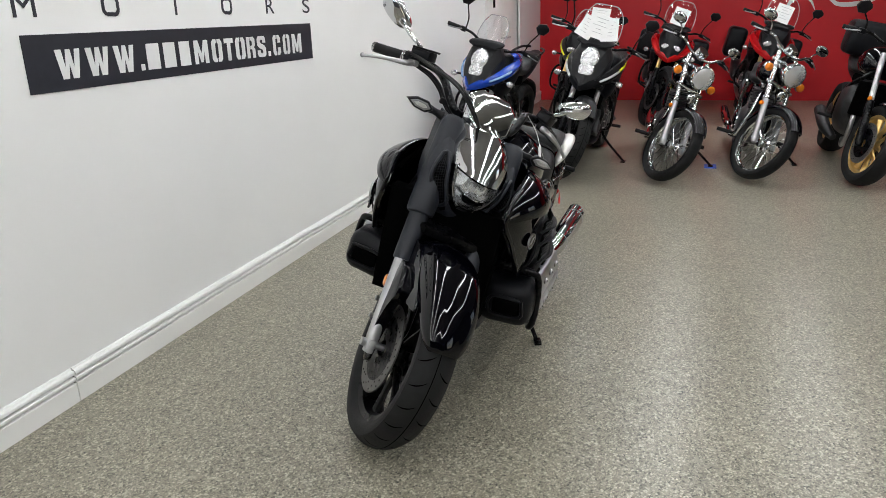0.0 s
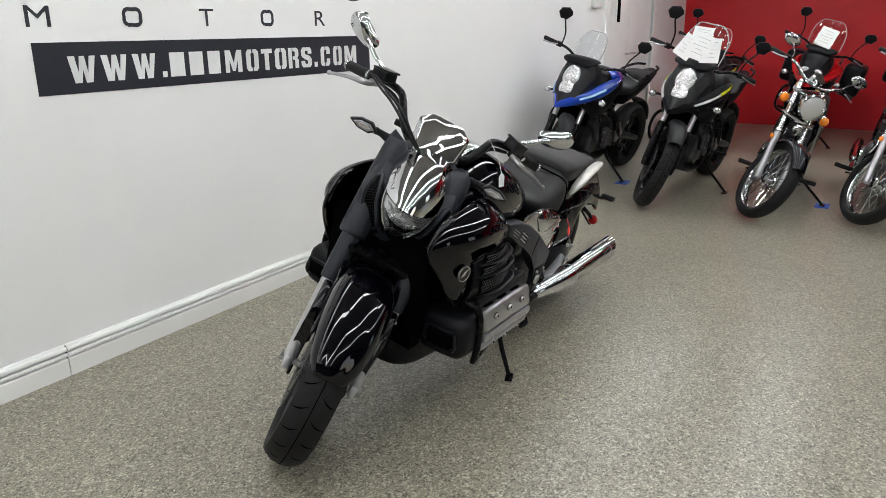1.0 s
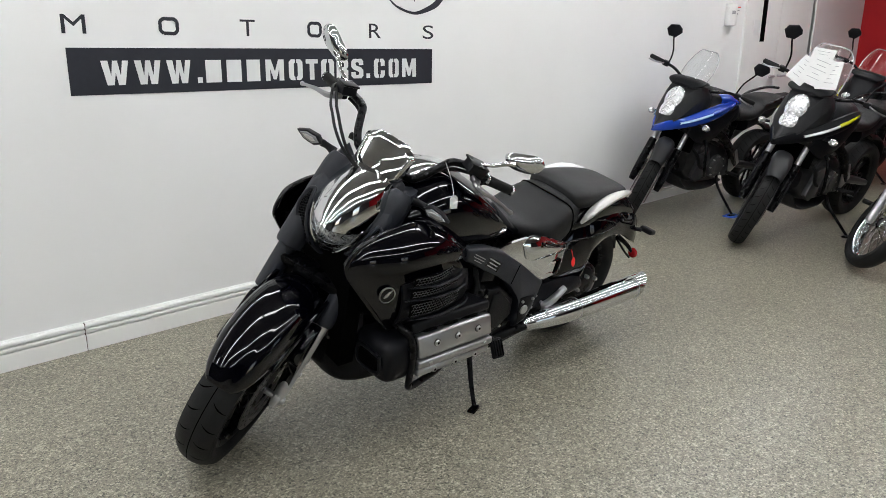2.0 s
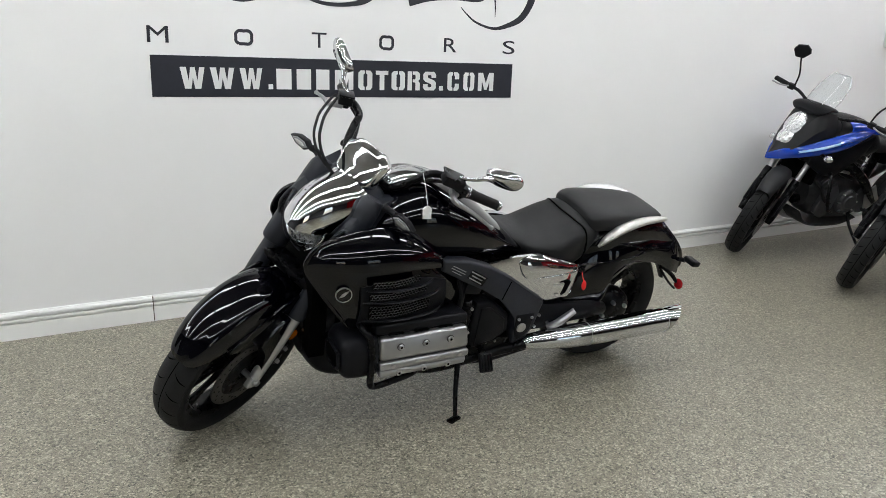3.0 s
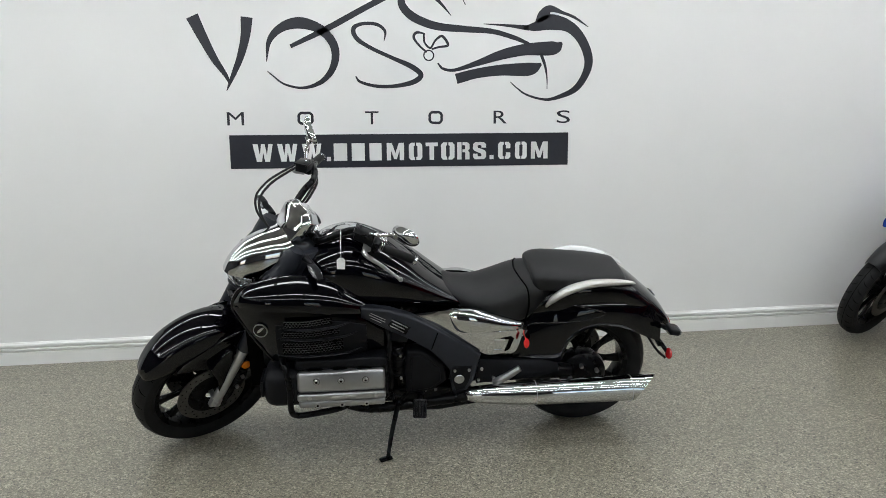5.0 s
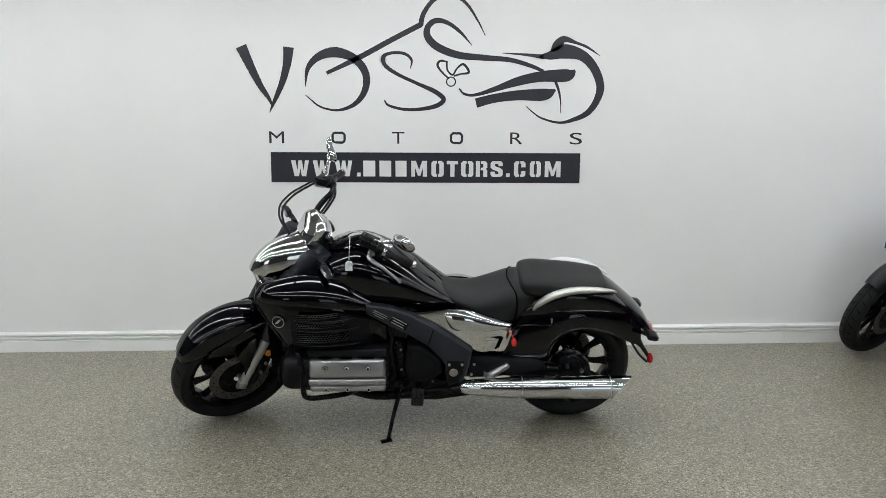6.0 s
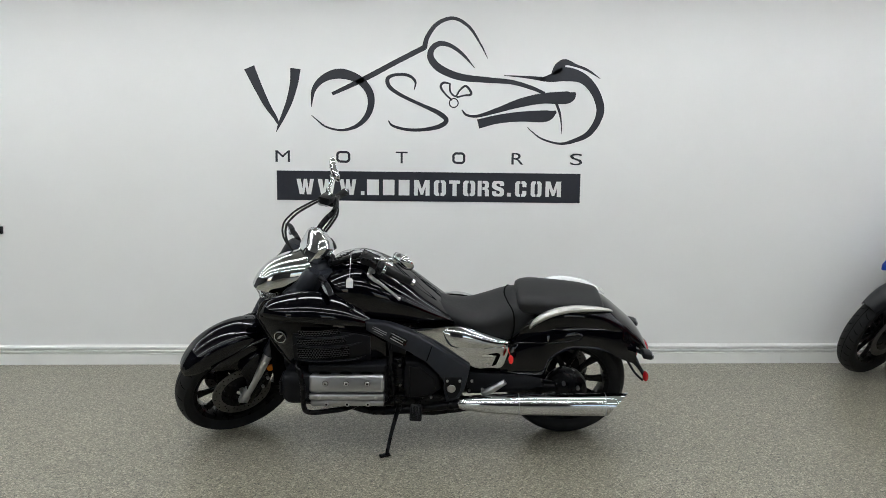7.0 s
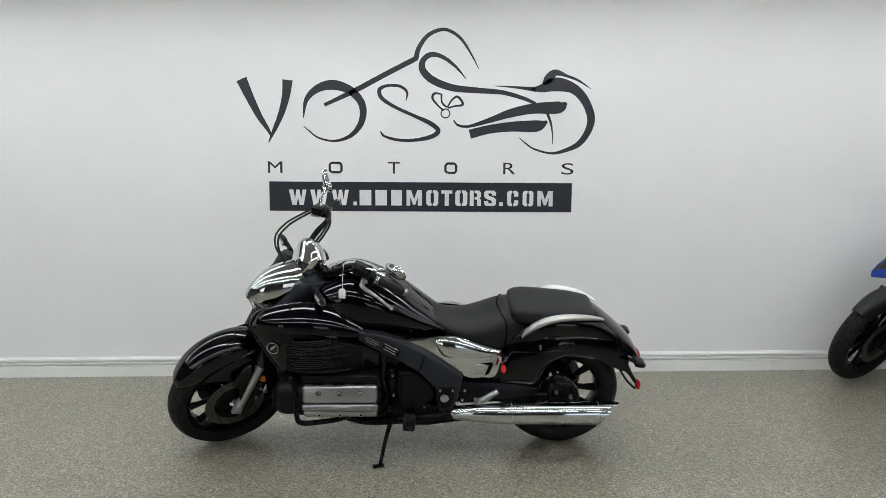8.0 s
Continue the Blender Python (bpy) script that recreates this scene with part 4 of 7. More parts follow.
for sy in (-1, 1):
    g0, g1 = Vector((0.748, 0.322 * sy, 1.094)), Vector((0.842, 0.409 * sy, 1.058))
    d = (g1 - g0).normalized()
    q = d.to_track_quat("Y", "Z").to_matrix().to_4x4()
    grip = fp("grip", rod(g0, g1, 0.0185, 18), M_RUBBER, "black rubber grip", handlebar)
    for k in range(7):
        c = g0.lerp(g1, 0.12 + 0.12 * k)
        fp("grip_rib", rod(c - d * 0.0022, c + d * 0.0022, 0.0193, 16), M_RUBBER, "", handlebar)
    fp("bar_end", merge(rod(g1, g1 + d * 0.004, 0.0195, 16), rod(g1 + d * 0.006, g1 + d * 0.010, 0.0195, 16), rod(g1 + d * 0.003, g1 + d * 0.016, 0.0165, 16)), M_CHROME, "chrome bar end", handlebar)
    fp("collar", merge(rod(g0 - d * 0.014, g0 - d * 0.009, 0.023, 16), rod(g0 - d * 0.006, g0, 0.022, 16)), M_CHROME, "", handlebar)
    fp("switch_box", moved(rbox(0.046, 0.05, 0.05, 0.01), Matrix.Translation(g0 - d * 0.04) @ q), M_SATIN, "black switch housing", handlebar)
    for k, (ox, oz) in enumerate(((0.022, 0.010), (0.024, -0.008), (0.020, -0.020))):
        fp("switch_button", moved(rbox(0.010, 0.014, 0.010, 0.003), Matrix.Translation(g0 - d * (0.032 + 0.01 * (k % 2))) @ q @ Matrix.Translation((ox if sy > 0 else ox, 0, oz))), M_FRAME, "", handlebar)
    fp("reservoir", moved(rbox(0.055, 0.082, 0.036, 0.006), Matrix.Translation(g0 - d * 0.078 + Vector((-0.004, 0, 0.026))) @ q), M_SATIN, "black fluid reservoir", handlebar)
    fp("reservoir_lid", moved(rbox(0.060, 0.088, 0.008, 0.003), Matrix.Translation(g0 - d * 0.078 + Vector((-0.004, 0, 0.047))) @ q), M_FRAME, "", handlebar)
    l0 = g0 - d * 0.045 + Vector((-0.030, 0, -0.008))
    tip = Vector((0.752, 0.458 * sy, 1.028))
    fp("lever", tube([l0, l0 + Vector((-0.022, 0.030 * sy, -0.006)), (l0 + tip) / 2 + Vector((-0.012, 0.012 * sy, 0.002)), tip], [0.012, 0.011, 0.0075, 0.006], 8, 5), M_ALU, "silver lever", handlebar)
    fp("lever_tip", ball(tip, 0.009), M_ALU, "", handlebar)
    fp("lever_pivot", moved(rbox(0.03, 0.035, 0.022, 0.006), Matrix.Translation(l0 + Vector((0.004, 0, 0.0))) @ q), M_ALU, "silver lever bracket", handlebar)
    # mirror: a chrome shell that looks ahead, flat glass towards the rider
    along_m = Vector((0.16, sy, 0.48 if sy > 0 else 0.20)).normalized()
    mid_m = Vector((0.797, 0.403 * sy, 1.222 if sy > 0 else 1.210))
    m0, far = mid_m - along_m * 0.073, mid_m + along_m * 0.073
    ahead = Vector((-0.92, 0.25 * sy, -0.25))
    ahead = (ahead - along_m * ahead.dot(along_m)).normalized()
    shape = Matrix((along_m, ahead, along_m.cross(ahead) if sy > 0 else ahead.cross(along_m))).transposed().to_4x4()
    if shape.to_3x3().col[2].z < 0:
        shape = Matrix((along_m, ahead, -shape.to_3x3().col[2])).transposed().to_4x4()
    place = Matrix.Translation((m0 + far) / 2) @ shape
    line = [tuple(p) for p in catmull(MIRROR_LINE, 4, True)]
    shell = loft([[(u * k, h, w * k) for u, w in line] for k, h in ((0.92, -0.004), (0.985, -0.003), (1.0, 0.003), (0.97, 0.012), (0.86, 0.021), (0.62, 0.029), (0.30, 0.033), (0.05, 0.034))])
    mir = fp("mirror", moved(shell, place), M_CHROME, "chrome rear-view mirror", None, 50)
    fp("mirror_glass", moved(loft([[(u * k, h, w * k) for u, w in line] for k, h in ((0.91, -0.0035), (0.91, -0.005), (0.05, -0.0055))]), place), M_MIRROR, "mirror glass", mir)
    s0 = Vector((0.703, 0.276 * sy, 1.132))
    root = m0 + along_m * 0.030 + ahead * 0.030
    fp("mirror_stem", tube([s0, s0 + Vector((0.002, 0.006 * sy, 0.022)), s0.lerp(root, 0.55) + Vector((-0.010, 0, 0.006)), root + Vector((-0.006, -0.010 * sy, -0.006)), root + along_m * 0.016], [0.010, 0.0075, 0.0075, 0.010, 0.013], 12, 5), M_CHROME, "chrome mirror stem", mir)
    fp("stem_nut", rod(s0 + Vector((0, 0, -0.012)), s0 + Vector((0, 0, 0.008)), 0.013, 8), M_CHROME, "", mir)
# cables that arch ahead of the bar
for dx, dy, r in ((0.0, 0.0, 0.0055), (0.010, 0.018, 0.005)):
    fp("cable", tube([(0.715, 0.305 + dy, 1.110), (0.675, 0.298 + dy, 1.128), (0.549 - dx, 0.236 + dy, 1.143), (0.482 - dx, 0.193 + dy, 1.148), (0.425 - dx, 0.146 + dy, 1.138), (0.404 - dx, 0.100 + dy * 0.6, 1.104), (0.414, 0.048 + dy * 0.3, 1.058), (0.455, 0.015, 1.020)], r, 8, 6), M_RUBBER, "black cable", handlebar)
fp("cable_clip", moved(rbox(0.018, 0.03, 0.022, 0.004), Matrix.Translation((0.590, 0.150, 1.045))), M_RUBBER, "", handlebar)
for sy in (-1, 1):
    for dz, dx in ((-0.024, 0.004), (-0.036, 0.016)):
        fp("cable", tube([(0.50 + dx, 0.03 * sy, 1.022 + dz), (0.562 + dx, 0.085 * sy, 1.034 + dz), (0.600 + dx, 0.135 * sy, 1.066 + dz), (0.650 + dx, 0.164 * sy, 1.094 + dz), (0.70 + dx, 0.205 * sy, 1.106 + dz * 0.8), (0.728 + dx, 0.262 * sy, 1.102 + dz * 0.5)], 0.006, 8, 5), M_RUBBER, "black cable", handlebar)

# radiator shrouds
SHROUD = [(0.264, 0.782, 0.735, -0.254, -0.258, 0.006), (0.285, 0.818, 0.705, -0.262, -0.270, 0.014), (0.32, 0.850, 0.655, -0.268, -0.280, 0.026), (0.37, 0.868, 0.590, -0.272, -0.288, 0.038), (0.415, 0.873, 0.530, -0.272, -0.291, 0.044), (0.50, 0.876, 0.515, -0.268, -0.292, 0.046), (0.62, 0.852, 0.525, -0.255, -0.29, 0.046), (0.72, 0.805, 0.535, -0.238, -0.275, 0.038), (0.80, 0.745, 0.54, -0.225, -0.255, 0.026), (0.87, 0.66, 0.545, -0.215, -0.235, 0.012)]
VISOR = [(0.272, 0.795, 0.765, -0.258, -0.268, 0.004), (0.32, 0.848, 0.772, -0.272, -0.312, 0.014), (0.42, 0.880, 0.768, -0.275, -0.350, 0.026), (0.55, 0.886, 0.756, -0.260, -0.348, 0.030), (0.68, 0.852, 0.735, -0.240, -0.318, 0.026), (0.78, 0.785, 0.712, -0.225, -0.275, 0.016), (0.85, 0.715, 0.69, -0.215, -0.235, 0.004)]


def grille(x0, x1, zz, depth=0.030, nz=3):
    """Honeycomb mesh: slanted bars and short links that follow the bowed vent."""
    def at(x, z):
        s = (x - x0) / (x1 - x0)
        return (x, -0.3585 - 0.012 * math.sin(math.pi * min(1, s * 1.15)) + 0.022 * s * s, z)
    out, step = [], 0.013
    nx = int((x1 - x0) / step)
    h = depth / nz
    for i in range(nx):
        for k in range(nz):
            xa = x0 + step * (i + (0.5 if k % 2 else 0))
            z = zz - h * k - h * 0.5
            ring = [(xa, z), (xa + step * 0.3, z + h * 0.5), (xa + step * 0.7, z + h * 0.5), (xa + step, z)]
            for (ax_, az_), (bx_, bz_) in zip(ring, ring[1:]):
                out.append(rod(at(ax_, az_), at(bx_, bz_), 0.0014, 4))
    return merge(*out)


for sy in (-1, 1):
    flip = left_side if sy < 0 else right_side
    sh = hp("radiator_shroud", flip(skin(SHROUD, 14, 6, 0.014)), M_GLOSS, "gloss black radiator shroud with vents")
    hp("shroud_wing", flip(skin(VISOR, 10, 6, 0.012)), M_GLOSS, "gloss black bulging upper shroud", sh)
    hp("vent_panel", flip(skin([(0.44, 0.70, 0.535, -0.331, -0.302, 0.022), (0.55, 0.705, 0.53, -0.334, -0.302, 0.026), (0.68, 0.70, 0.53, -0.318, -0.296, 0.022), (0.80, 0.66, 0.535, -0.272, -0.262, 0.014)], 10, 5, 0.01)), M_SATIN, "matte black vent panel", sh)
    for zz, x0, x1, deep, nz in ((0.727, 0.475, 0.665, 0.028, 3), (0.681, 0.465, 0.690, 0.026, 3), (0.634, 0.465, 0.705, 0.050, 5)):
        hp("vent_backing", flip(skin([(x0, zz, zz - deep, -0.356, -0.352, 0.001), ((x0 + x1) / 2, zz, zz - deep, -0.362, -0.357, 0.001), (x1, zz, zz - deep, -0.336, -0.332, 0.001)], 2, 4, 0.006)), M_BLACK_SHADE, "", sh, 0)
        hp("vent_mesh", flip(grille(x0, x1, zz, deep, nz)), M_GRILLE, "dark grey honeycomb mesh", sh, 0)
        zf = zz - deep - 0.007
        fin = tube([(x0 - 0.02, -0.346, zf), (x0 + 0.05, -0.364, zf), ((x0 + x1) / 2, -0.372, zf), (x1 + 0.01, -0.350, zf), (x1 + 0.075, -0.300, zf - 0.002)], [0.004, 0.008, 0.009, 0.008, 0.002], 8, 5, flat=0.42)
        hp("vent_fin", flip(fin), M_SATIN, "", sh)
    em = lathe([(0, -0.003), (0.026, -0.003), (0.0275, 0), (0.026, 0.003), (0, 0.003)], 32)
    turn_em = Matrix.Translation((0.379, -0.3295, 0.682)) @ pose(0, 0, 0, 5, 0, -10)
    hp("badge", flip(moved(em, turn_em)), M_GLOSS, "round black badge with a silver rim", sh)
    hp("badge_rim", flip(moved(lathe([(0.026, -0.004), (0.029, -0.004), (0.029, 0.002), (0.026, 0.002)], 32, True), turn_em)), M_STEEL, "", sh)
    wing = slab([(-0.016, -0.010), (0.0, -0.006), (0.014, 0.010), (0.018, 0.016), (0.004, 0.012), (-0.008, 0.002)], -0.0045, -0.0032, 0)
    hp("badge_mark", flip(moved(wing, turn_em)), M_STEEL, "", sh, 0)
for sy in (-1, 1):
    flip = left_side if sy < 0 else right_side
    hp("shroud_lip", flip(tube([(0.53, -0.262, 0.868), (0.40, -0.272, 0.862), (0.318, -0.266, 0.844), (0.280, -0.258, 0.806), (0.266, -0.256, 0.756), (0.304, -0.274, 0.690), (0.360, -0.287, 0.604), (0.414, -0.292, 0.528)], [0.004, 0.010, 0.011, 0.010, 0.009, 0.009, 0.008, 0.005], 10, 5)), M_GLOSS, "rolled front edge of the shroud")
hp("radiator", box(0.30, 0.36, -0.21, 0.21, 0.40, 0.80), M_BLACK_SHADE, "dark radiator core between the shrouds", smooth=0)
hp("inner_body", hull([(0.33, 0, 0.52, 0.86, 0.18, 3), (0.5, 0, 0.42, 0.90, 0.20, 3), (0.8, 0, 0.36, 0.85, 0.19, 3), (1.1, 0, 0.27, 0.68, 0.17, 3), (1.35, 0, 0.27, 0.6, 0.14, 3), (1.45, 0, 0.30, 0.55, 0.12, 3)]), M_FRAME, "black frame and crankcase")
hp("belly_pan", hull([(0.30, 0, 0.33, 0.52, 0.13, 3), (0.38, 0, 0.235, 0.50, 0.18, 3), (0.55, 0, 0.215, 0.47, 0.20, 3), (0.9, 0, 0.215, 0.42, 0.19, 3), (1.05, 0, 0.235, 0.37, 0.15, 3)]), M_SATIN, "matte black belly pan")

case = hp("front_case", moved(lathe([(0, -0.03), (0.066, -0.03), (0.078, -0.02), (0.082, 0.03), (0, 0.03)], 32), Matrix.Translation((0.335, -0.13, 0.535)) @ pose(0, 0, 0, 0, 0, -60)), M_CASE, "grey round engine case with bolts")
for i in range(7):
    a = 2 * math.pi * i / 7
    hp("bolt", moved(lathe([(0, -0.036), (0.006, -0.036), (0.007, -0.028), (0, -0.028)], 8), Matrix.Translation((0.335, -0.13, 0.535)) @ pose(0, 0, 0, 0, 0, -60) @ Matrix.Translation((0.062 * math.cos(a), 0, 0.062 * math.sin(a)))), M_STEEL, "", case)

# flat six cylinder heads
for sy in (-1, 1):
    flip = left_side if sy < 0 else right_side
    head = hp("cylinder_head", flip(moved(rbox(0.37, 0.20, 0.19, 0.02, 3), Matrix.Translation((0.70, -0.23, 0.43)))), M_FRAME, "black cylinder head")
    upper = flip(moved(rbox(0.36, 0.05, 0.088, 0.016, 3), Matrix.Translation((0.690, -0.345, 0.452)) @ pose(0, 0, 0, -14, 0, 0)))
    cov = hp("rocker_cover", upper, M_ALU, "silver rocker cover with bolts")
    hp("cover_band", flip(moved(rbox(0.362, 0.046, 0.030, 0.008, 3), Matrix.Translation((0.690, -0.357, 0.392)))), M_ALU, "", cov)
    hp("cover_lower", flip(moved(rbox(0.355, 0.05, 0.034, 0.012, 3), Matrix.Translation((0.690, -0.347, 0.358)) @ pose(0, 0, 0, 14, 0, 0))), M_ALU, "", cov)
    for bx in (0.59, 0.69, 0.79):
        for bz, by in ((0.462, -0.372), (0.353, -0.369)):
            b = moved(lathe([(0, -0.007), (0.0095, -0.007), (0.0115, -0.004), (0.0115, 0), (0, 0.002)], 16), Matrix.Translation((bx, by, bz)))
            hp("bolt_seat", flip(moved(lathe([(0, -0.0008), (0.0145, -0.0008), (0.0145, 0.002), (0, 0.002)], 20), Matrix.Translation((bx, by, bz)))), M_DISC, "", cov)
            bolt = hp("bolt", flip(b), M_STEEL, "", cov)
            hp("bolt_socket", flip(moved(lathe([(0, -0.0078), (0.0052, -0.0078), (0.0052, -0.004), (0, -0.004)], 6), Matrix.Translation((bx, by, bz)))), M_BLACK_SHADE, "", cov)
    for bx in (0.56, 0.83):
        hp("bolt", flip(moved(lathe([(0, -0.004), (0.008, -0.004), (0.009, 0), (0, 0.002)], 12), Matrix.Translation((bx, -0.381, 0.392)))), M_STEEL, "", cov)
    hp("cover_plate", flip(moved(rbox(0.100, 0.002, 0.007, 0.0008, 1), Matrix.Translation((0.70, -0.3808, 0.394)))), M_STEEL, "worn embossed strip", cov)
    ledge = hp("head_cover", flip(moved(rbox(0.375, 0.150, 0.040, 0.012, 3), Matrix.Translation((0.690, -0.262, 0.510)) @ pose(0, 0, 0, -8, 0, 0))), M_SATIN, "matte black cover above the cylinder head")
    for bx in (0.585, 0.685, 0.785):
        # near-black blocks whose colour gives the shade of notches
        hp("cover_notch", flip(moved(rbox(0.060, 0.03, 0.018, 0.008, 3), Matrix.Translation((bx, -0.328, 0.495)))), M_BLACK_SHADE, "", ledge)
    guard = hp("engine_guard", flip(moved(rbox(0.17, 0.205, 0.165, 0.05, 4), Matrix.Translation((0.455, -0.262, 0.418)))), M_SATIN, "matte black plastic engine guard")
    hp("guard_vent", flip(moved(rbox(0.02, 0.10, 0.055, 0.01), Matrix.Translation((0.366, -0.275, 0.42)))), M_BLACK_SHADE, "", guard)
    hp("guard_frame", flip(moved(tube([(0.366, -0.330, 0.452), (0.366, -0.220, 0.452), (0.366, -0.220, 0.388), (0.366, -0.330, 0.388), (0.366, -0.330, 0.452)], 0.007, 8, 4), Matrix.Identity(4))), M_SATIN, "", guard)
    crash = tube([(0.45, -0.23, 0.545), (0.455, -0.335, 0.537), (0.472, -0.362, 0.508), (0.482, -0.368, 0.42), (0.480, -0.364, 0.335), (0.497, -0.350, 0.300), (0.56, -0.335, 0.293), (0.68, -0.305, 0.298), (0.76, -0.24, 0.308)], 0.013, 12, 6)
    hp("crash_bar", flip(crash), M_FRAME, "black tubular engine crash bar")
    # frame spar and side covers
    here = (lambda b: b) if sy < 0 else mirrored
    spar = hp("frame_spar", here(slab([(0.78, 0.785), (0.897, 0.765), (0.991, 0.728), (1.099, 0.657), (1.194, 0.587), (1.283, 0.528), (1.256, 0.400), (1.228, 0.350), (1.166, 0.326), (1.150, 0.400), (1.160, 0.470), (1.133, 0.507), (1.07, 0.562), (0.975, 0.628), (0.894, 0.672), (0.78, 0.735)], -0.258, -0.205, 0, 0.012)), M_MATTE, "matte black frame spar", smooth=50)
    hp("spar_seam", here(moved(rbox(0.005, 0.002, 0.085, 0.0008, 1), Matrix.Translation((1.083, -0.2585, 0.610)) @ pose(0, 0, 0, 0, 18, 0))), M_BLACK_SHADE, "", spar, 0)
    hp("sticker", here(moved(rbox(0.088, 0.001, 0.040, 0.0004, 1), Matrix.Translation((0.935, -0.2588, 0.690)) @ pose(0, 0, 0, 0, 32, 0))), M_FRAME, "small black label with unreadable print", spar, 0)
    for i in range(3):
        hp("print_bar", here(moved(rbox((0.078, 0.06, 0.07)[i], 0.001, 0.005, 0.0004, 1), Matrix.Translation((0.938 - 0.006 * i, -0.2598, 0.703 - 0.012 * i)) @ pose(0, 0, 0, 0, 32, 0))), M_INK, "", spar, 0)
        hp("print_bar", here(moved(rbox((0.07, 0.075, 0.05)[i], 0.001, 0.003, 0.0004, 1), Matrix.Translation((0.850 - 0.005 * i, -0.2590, 0.742 - 0.009 * i)) @ pose(0, 0, 0, 0, 30, 0))), M_INK, "", spar, 0)
    star = hp("starter_cover", here(slab([(0.966, 0.555), (1.033, 0.555), (1.127, 0.477), (1.138, 0.398), (1.075, 0.348), (0.961, 0.334), (0.948, 0.457)], -0.248, -0.17, 0, 0.014)), M_SATIN, "matte black side cover", smooth=50)
    hp("cover_step", here(slab([(0.985, 0.535), (1.028, 0.535), (1.105, 0.468), (1.112, 0.405), (1.066, 0.368), (0.980, 0.356)], -0.256, -0.24, 0, 0.006)), M_SATIN, "", star, 50)
    sol = hp("ignition_coil", here(rod((0.925, -0.225, 0.42), (0.928, -0.225, 0.575), 0.026, 18)), M_FRAME, "black ribbed coil with silver bolts")
    for i in range(4):
        hp("coil_rib", here(moved(lathe([(0.020, -0.004), (0.031, -0.004), (0.031, 0.004), (0.020, 0.004)], 20, True), Matrix.Translation((0.9255, -0.225, 0.44 + 0.036 * i)) @ pose(0, 0, 0, 90, 0, 0))), M_SATIN, "", sol)
    for bx, bz in ((0.938, 0.545), (0.938, 0.432)):
        hp("bolt", here(moved(lathe([(0, -0.006), (0.006, -0.006), (0.007, 0.004), (0, 0.004)], 10), Matrix.Translation((bx, -0.256, bz)))), M_STEEL, "", sol)
    hp("wiring_hose", here(tube([(0.885, -0.21, 0.66), (0.895, -0.235, 0.60), (0.888, -0.238, 0.52), (0.90, -0.235, 0.44), (0.895, -0.22, 0.36)], 0.011, 8, 5)), M_RUBBER, "black hose")
    hp("mount_box", here(moved(rbox(0.075, 0.03, 0.05, 0.008), Matrix.Translation((0.935, -0.235, 0.632)) @ pose(0, 0, 0, 0, 10, 0))), M_SATIN, "black plastic cover")
    piv = hp("pivot_plate", here(slab([(1.158, 0.478), (1.245, 0.478), (1.236, 0.402), (1.215, 0.362), (1.176, 0.350), (1.160, 0.405)], -0.262, -0.25, 0, 0.004)), M_SATIN, "black pivot plate", smooth=50)
    hp("pivot_cap", here(moved(lathe([(0, -0.004), (0.020, -0.004), (0.022, 0), (0.020, 0.004), (0, 0.004)], 24), Matrix.Translation((1.190, -0.264, 0.415)))), M_STEEL, "round silver cap", piv)
    for bx, bz in ((1.170, 0.460), (1.232, 0.460)):
        hp("bolt", here(moved(lathe([(0, -0.006), (0.006, -0.006), (0.007, 0.002), (0, 0.002)], 10), Matrix.Translation((bx, -0.263, bz)))), M_STEEL, "", piv)
    low = hp("lower_frame", here(slab([(0.90, 0.355), (1.02, 0.375), (1.09, 0.352), (1.17, 0.345), (1.235, 0.335), (1.30, 0.262), (1.10, 0.232), (0.90, 0.242)], -0.235, -0.16, 0, 0.012)), M_FRAME, "black lower frame", smooth=50)
    for bx in (1.022, 1.046, 1.089):
        hp("bolt", here(moved(lathe([(0, -0.006), (0.006, -0.006), (0.007, 0.002), (0, 0.002)], 10), Matrix.Translation((bx, -0.237, 0.351 - 0.06 * max(0, bx - 1.05))))), M_STEEL, "", low)
    for bx, bz in ((1.292, 0.440), (1.279, 0.385), (1.345, 0.392)):
        hp("bolt", here(moved(lathe([(0, -0.006), (0.006, -0.006), (0.007, 0.004), (0, 0.004)], 10), Matrix.Translation((bx, -0.232, bz)))), M_STEEL, "", low)
    hp("swingarm", flip(tube([(1.20, -0.13, 0.36), (1.35, -0.155, 0.365), (1.58, -0.145, 0.345), (RX - 0.08, -0.12, RR + 0.01)], [0.035, 0.045, 0.04, 0.03], 12, 5)), M_FRAME, "black swingarm")
    hp("swingarm_cover", flip(skin([(1.27, 0.435, 0.325, -0.185, -0.20, 0.01), (1.40, 0.43, 0.335, -0.195, -0.21, 0.012), (1.55, 0.42, 0.345, -0.19, -0.205, 0.012), (1.64, 0.41, 0.36, -0.18, -0.19, 0.004)], 6, 5, 0.03)), M_SATIN, "matte black swingarm cover")

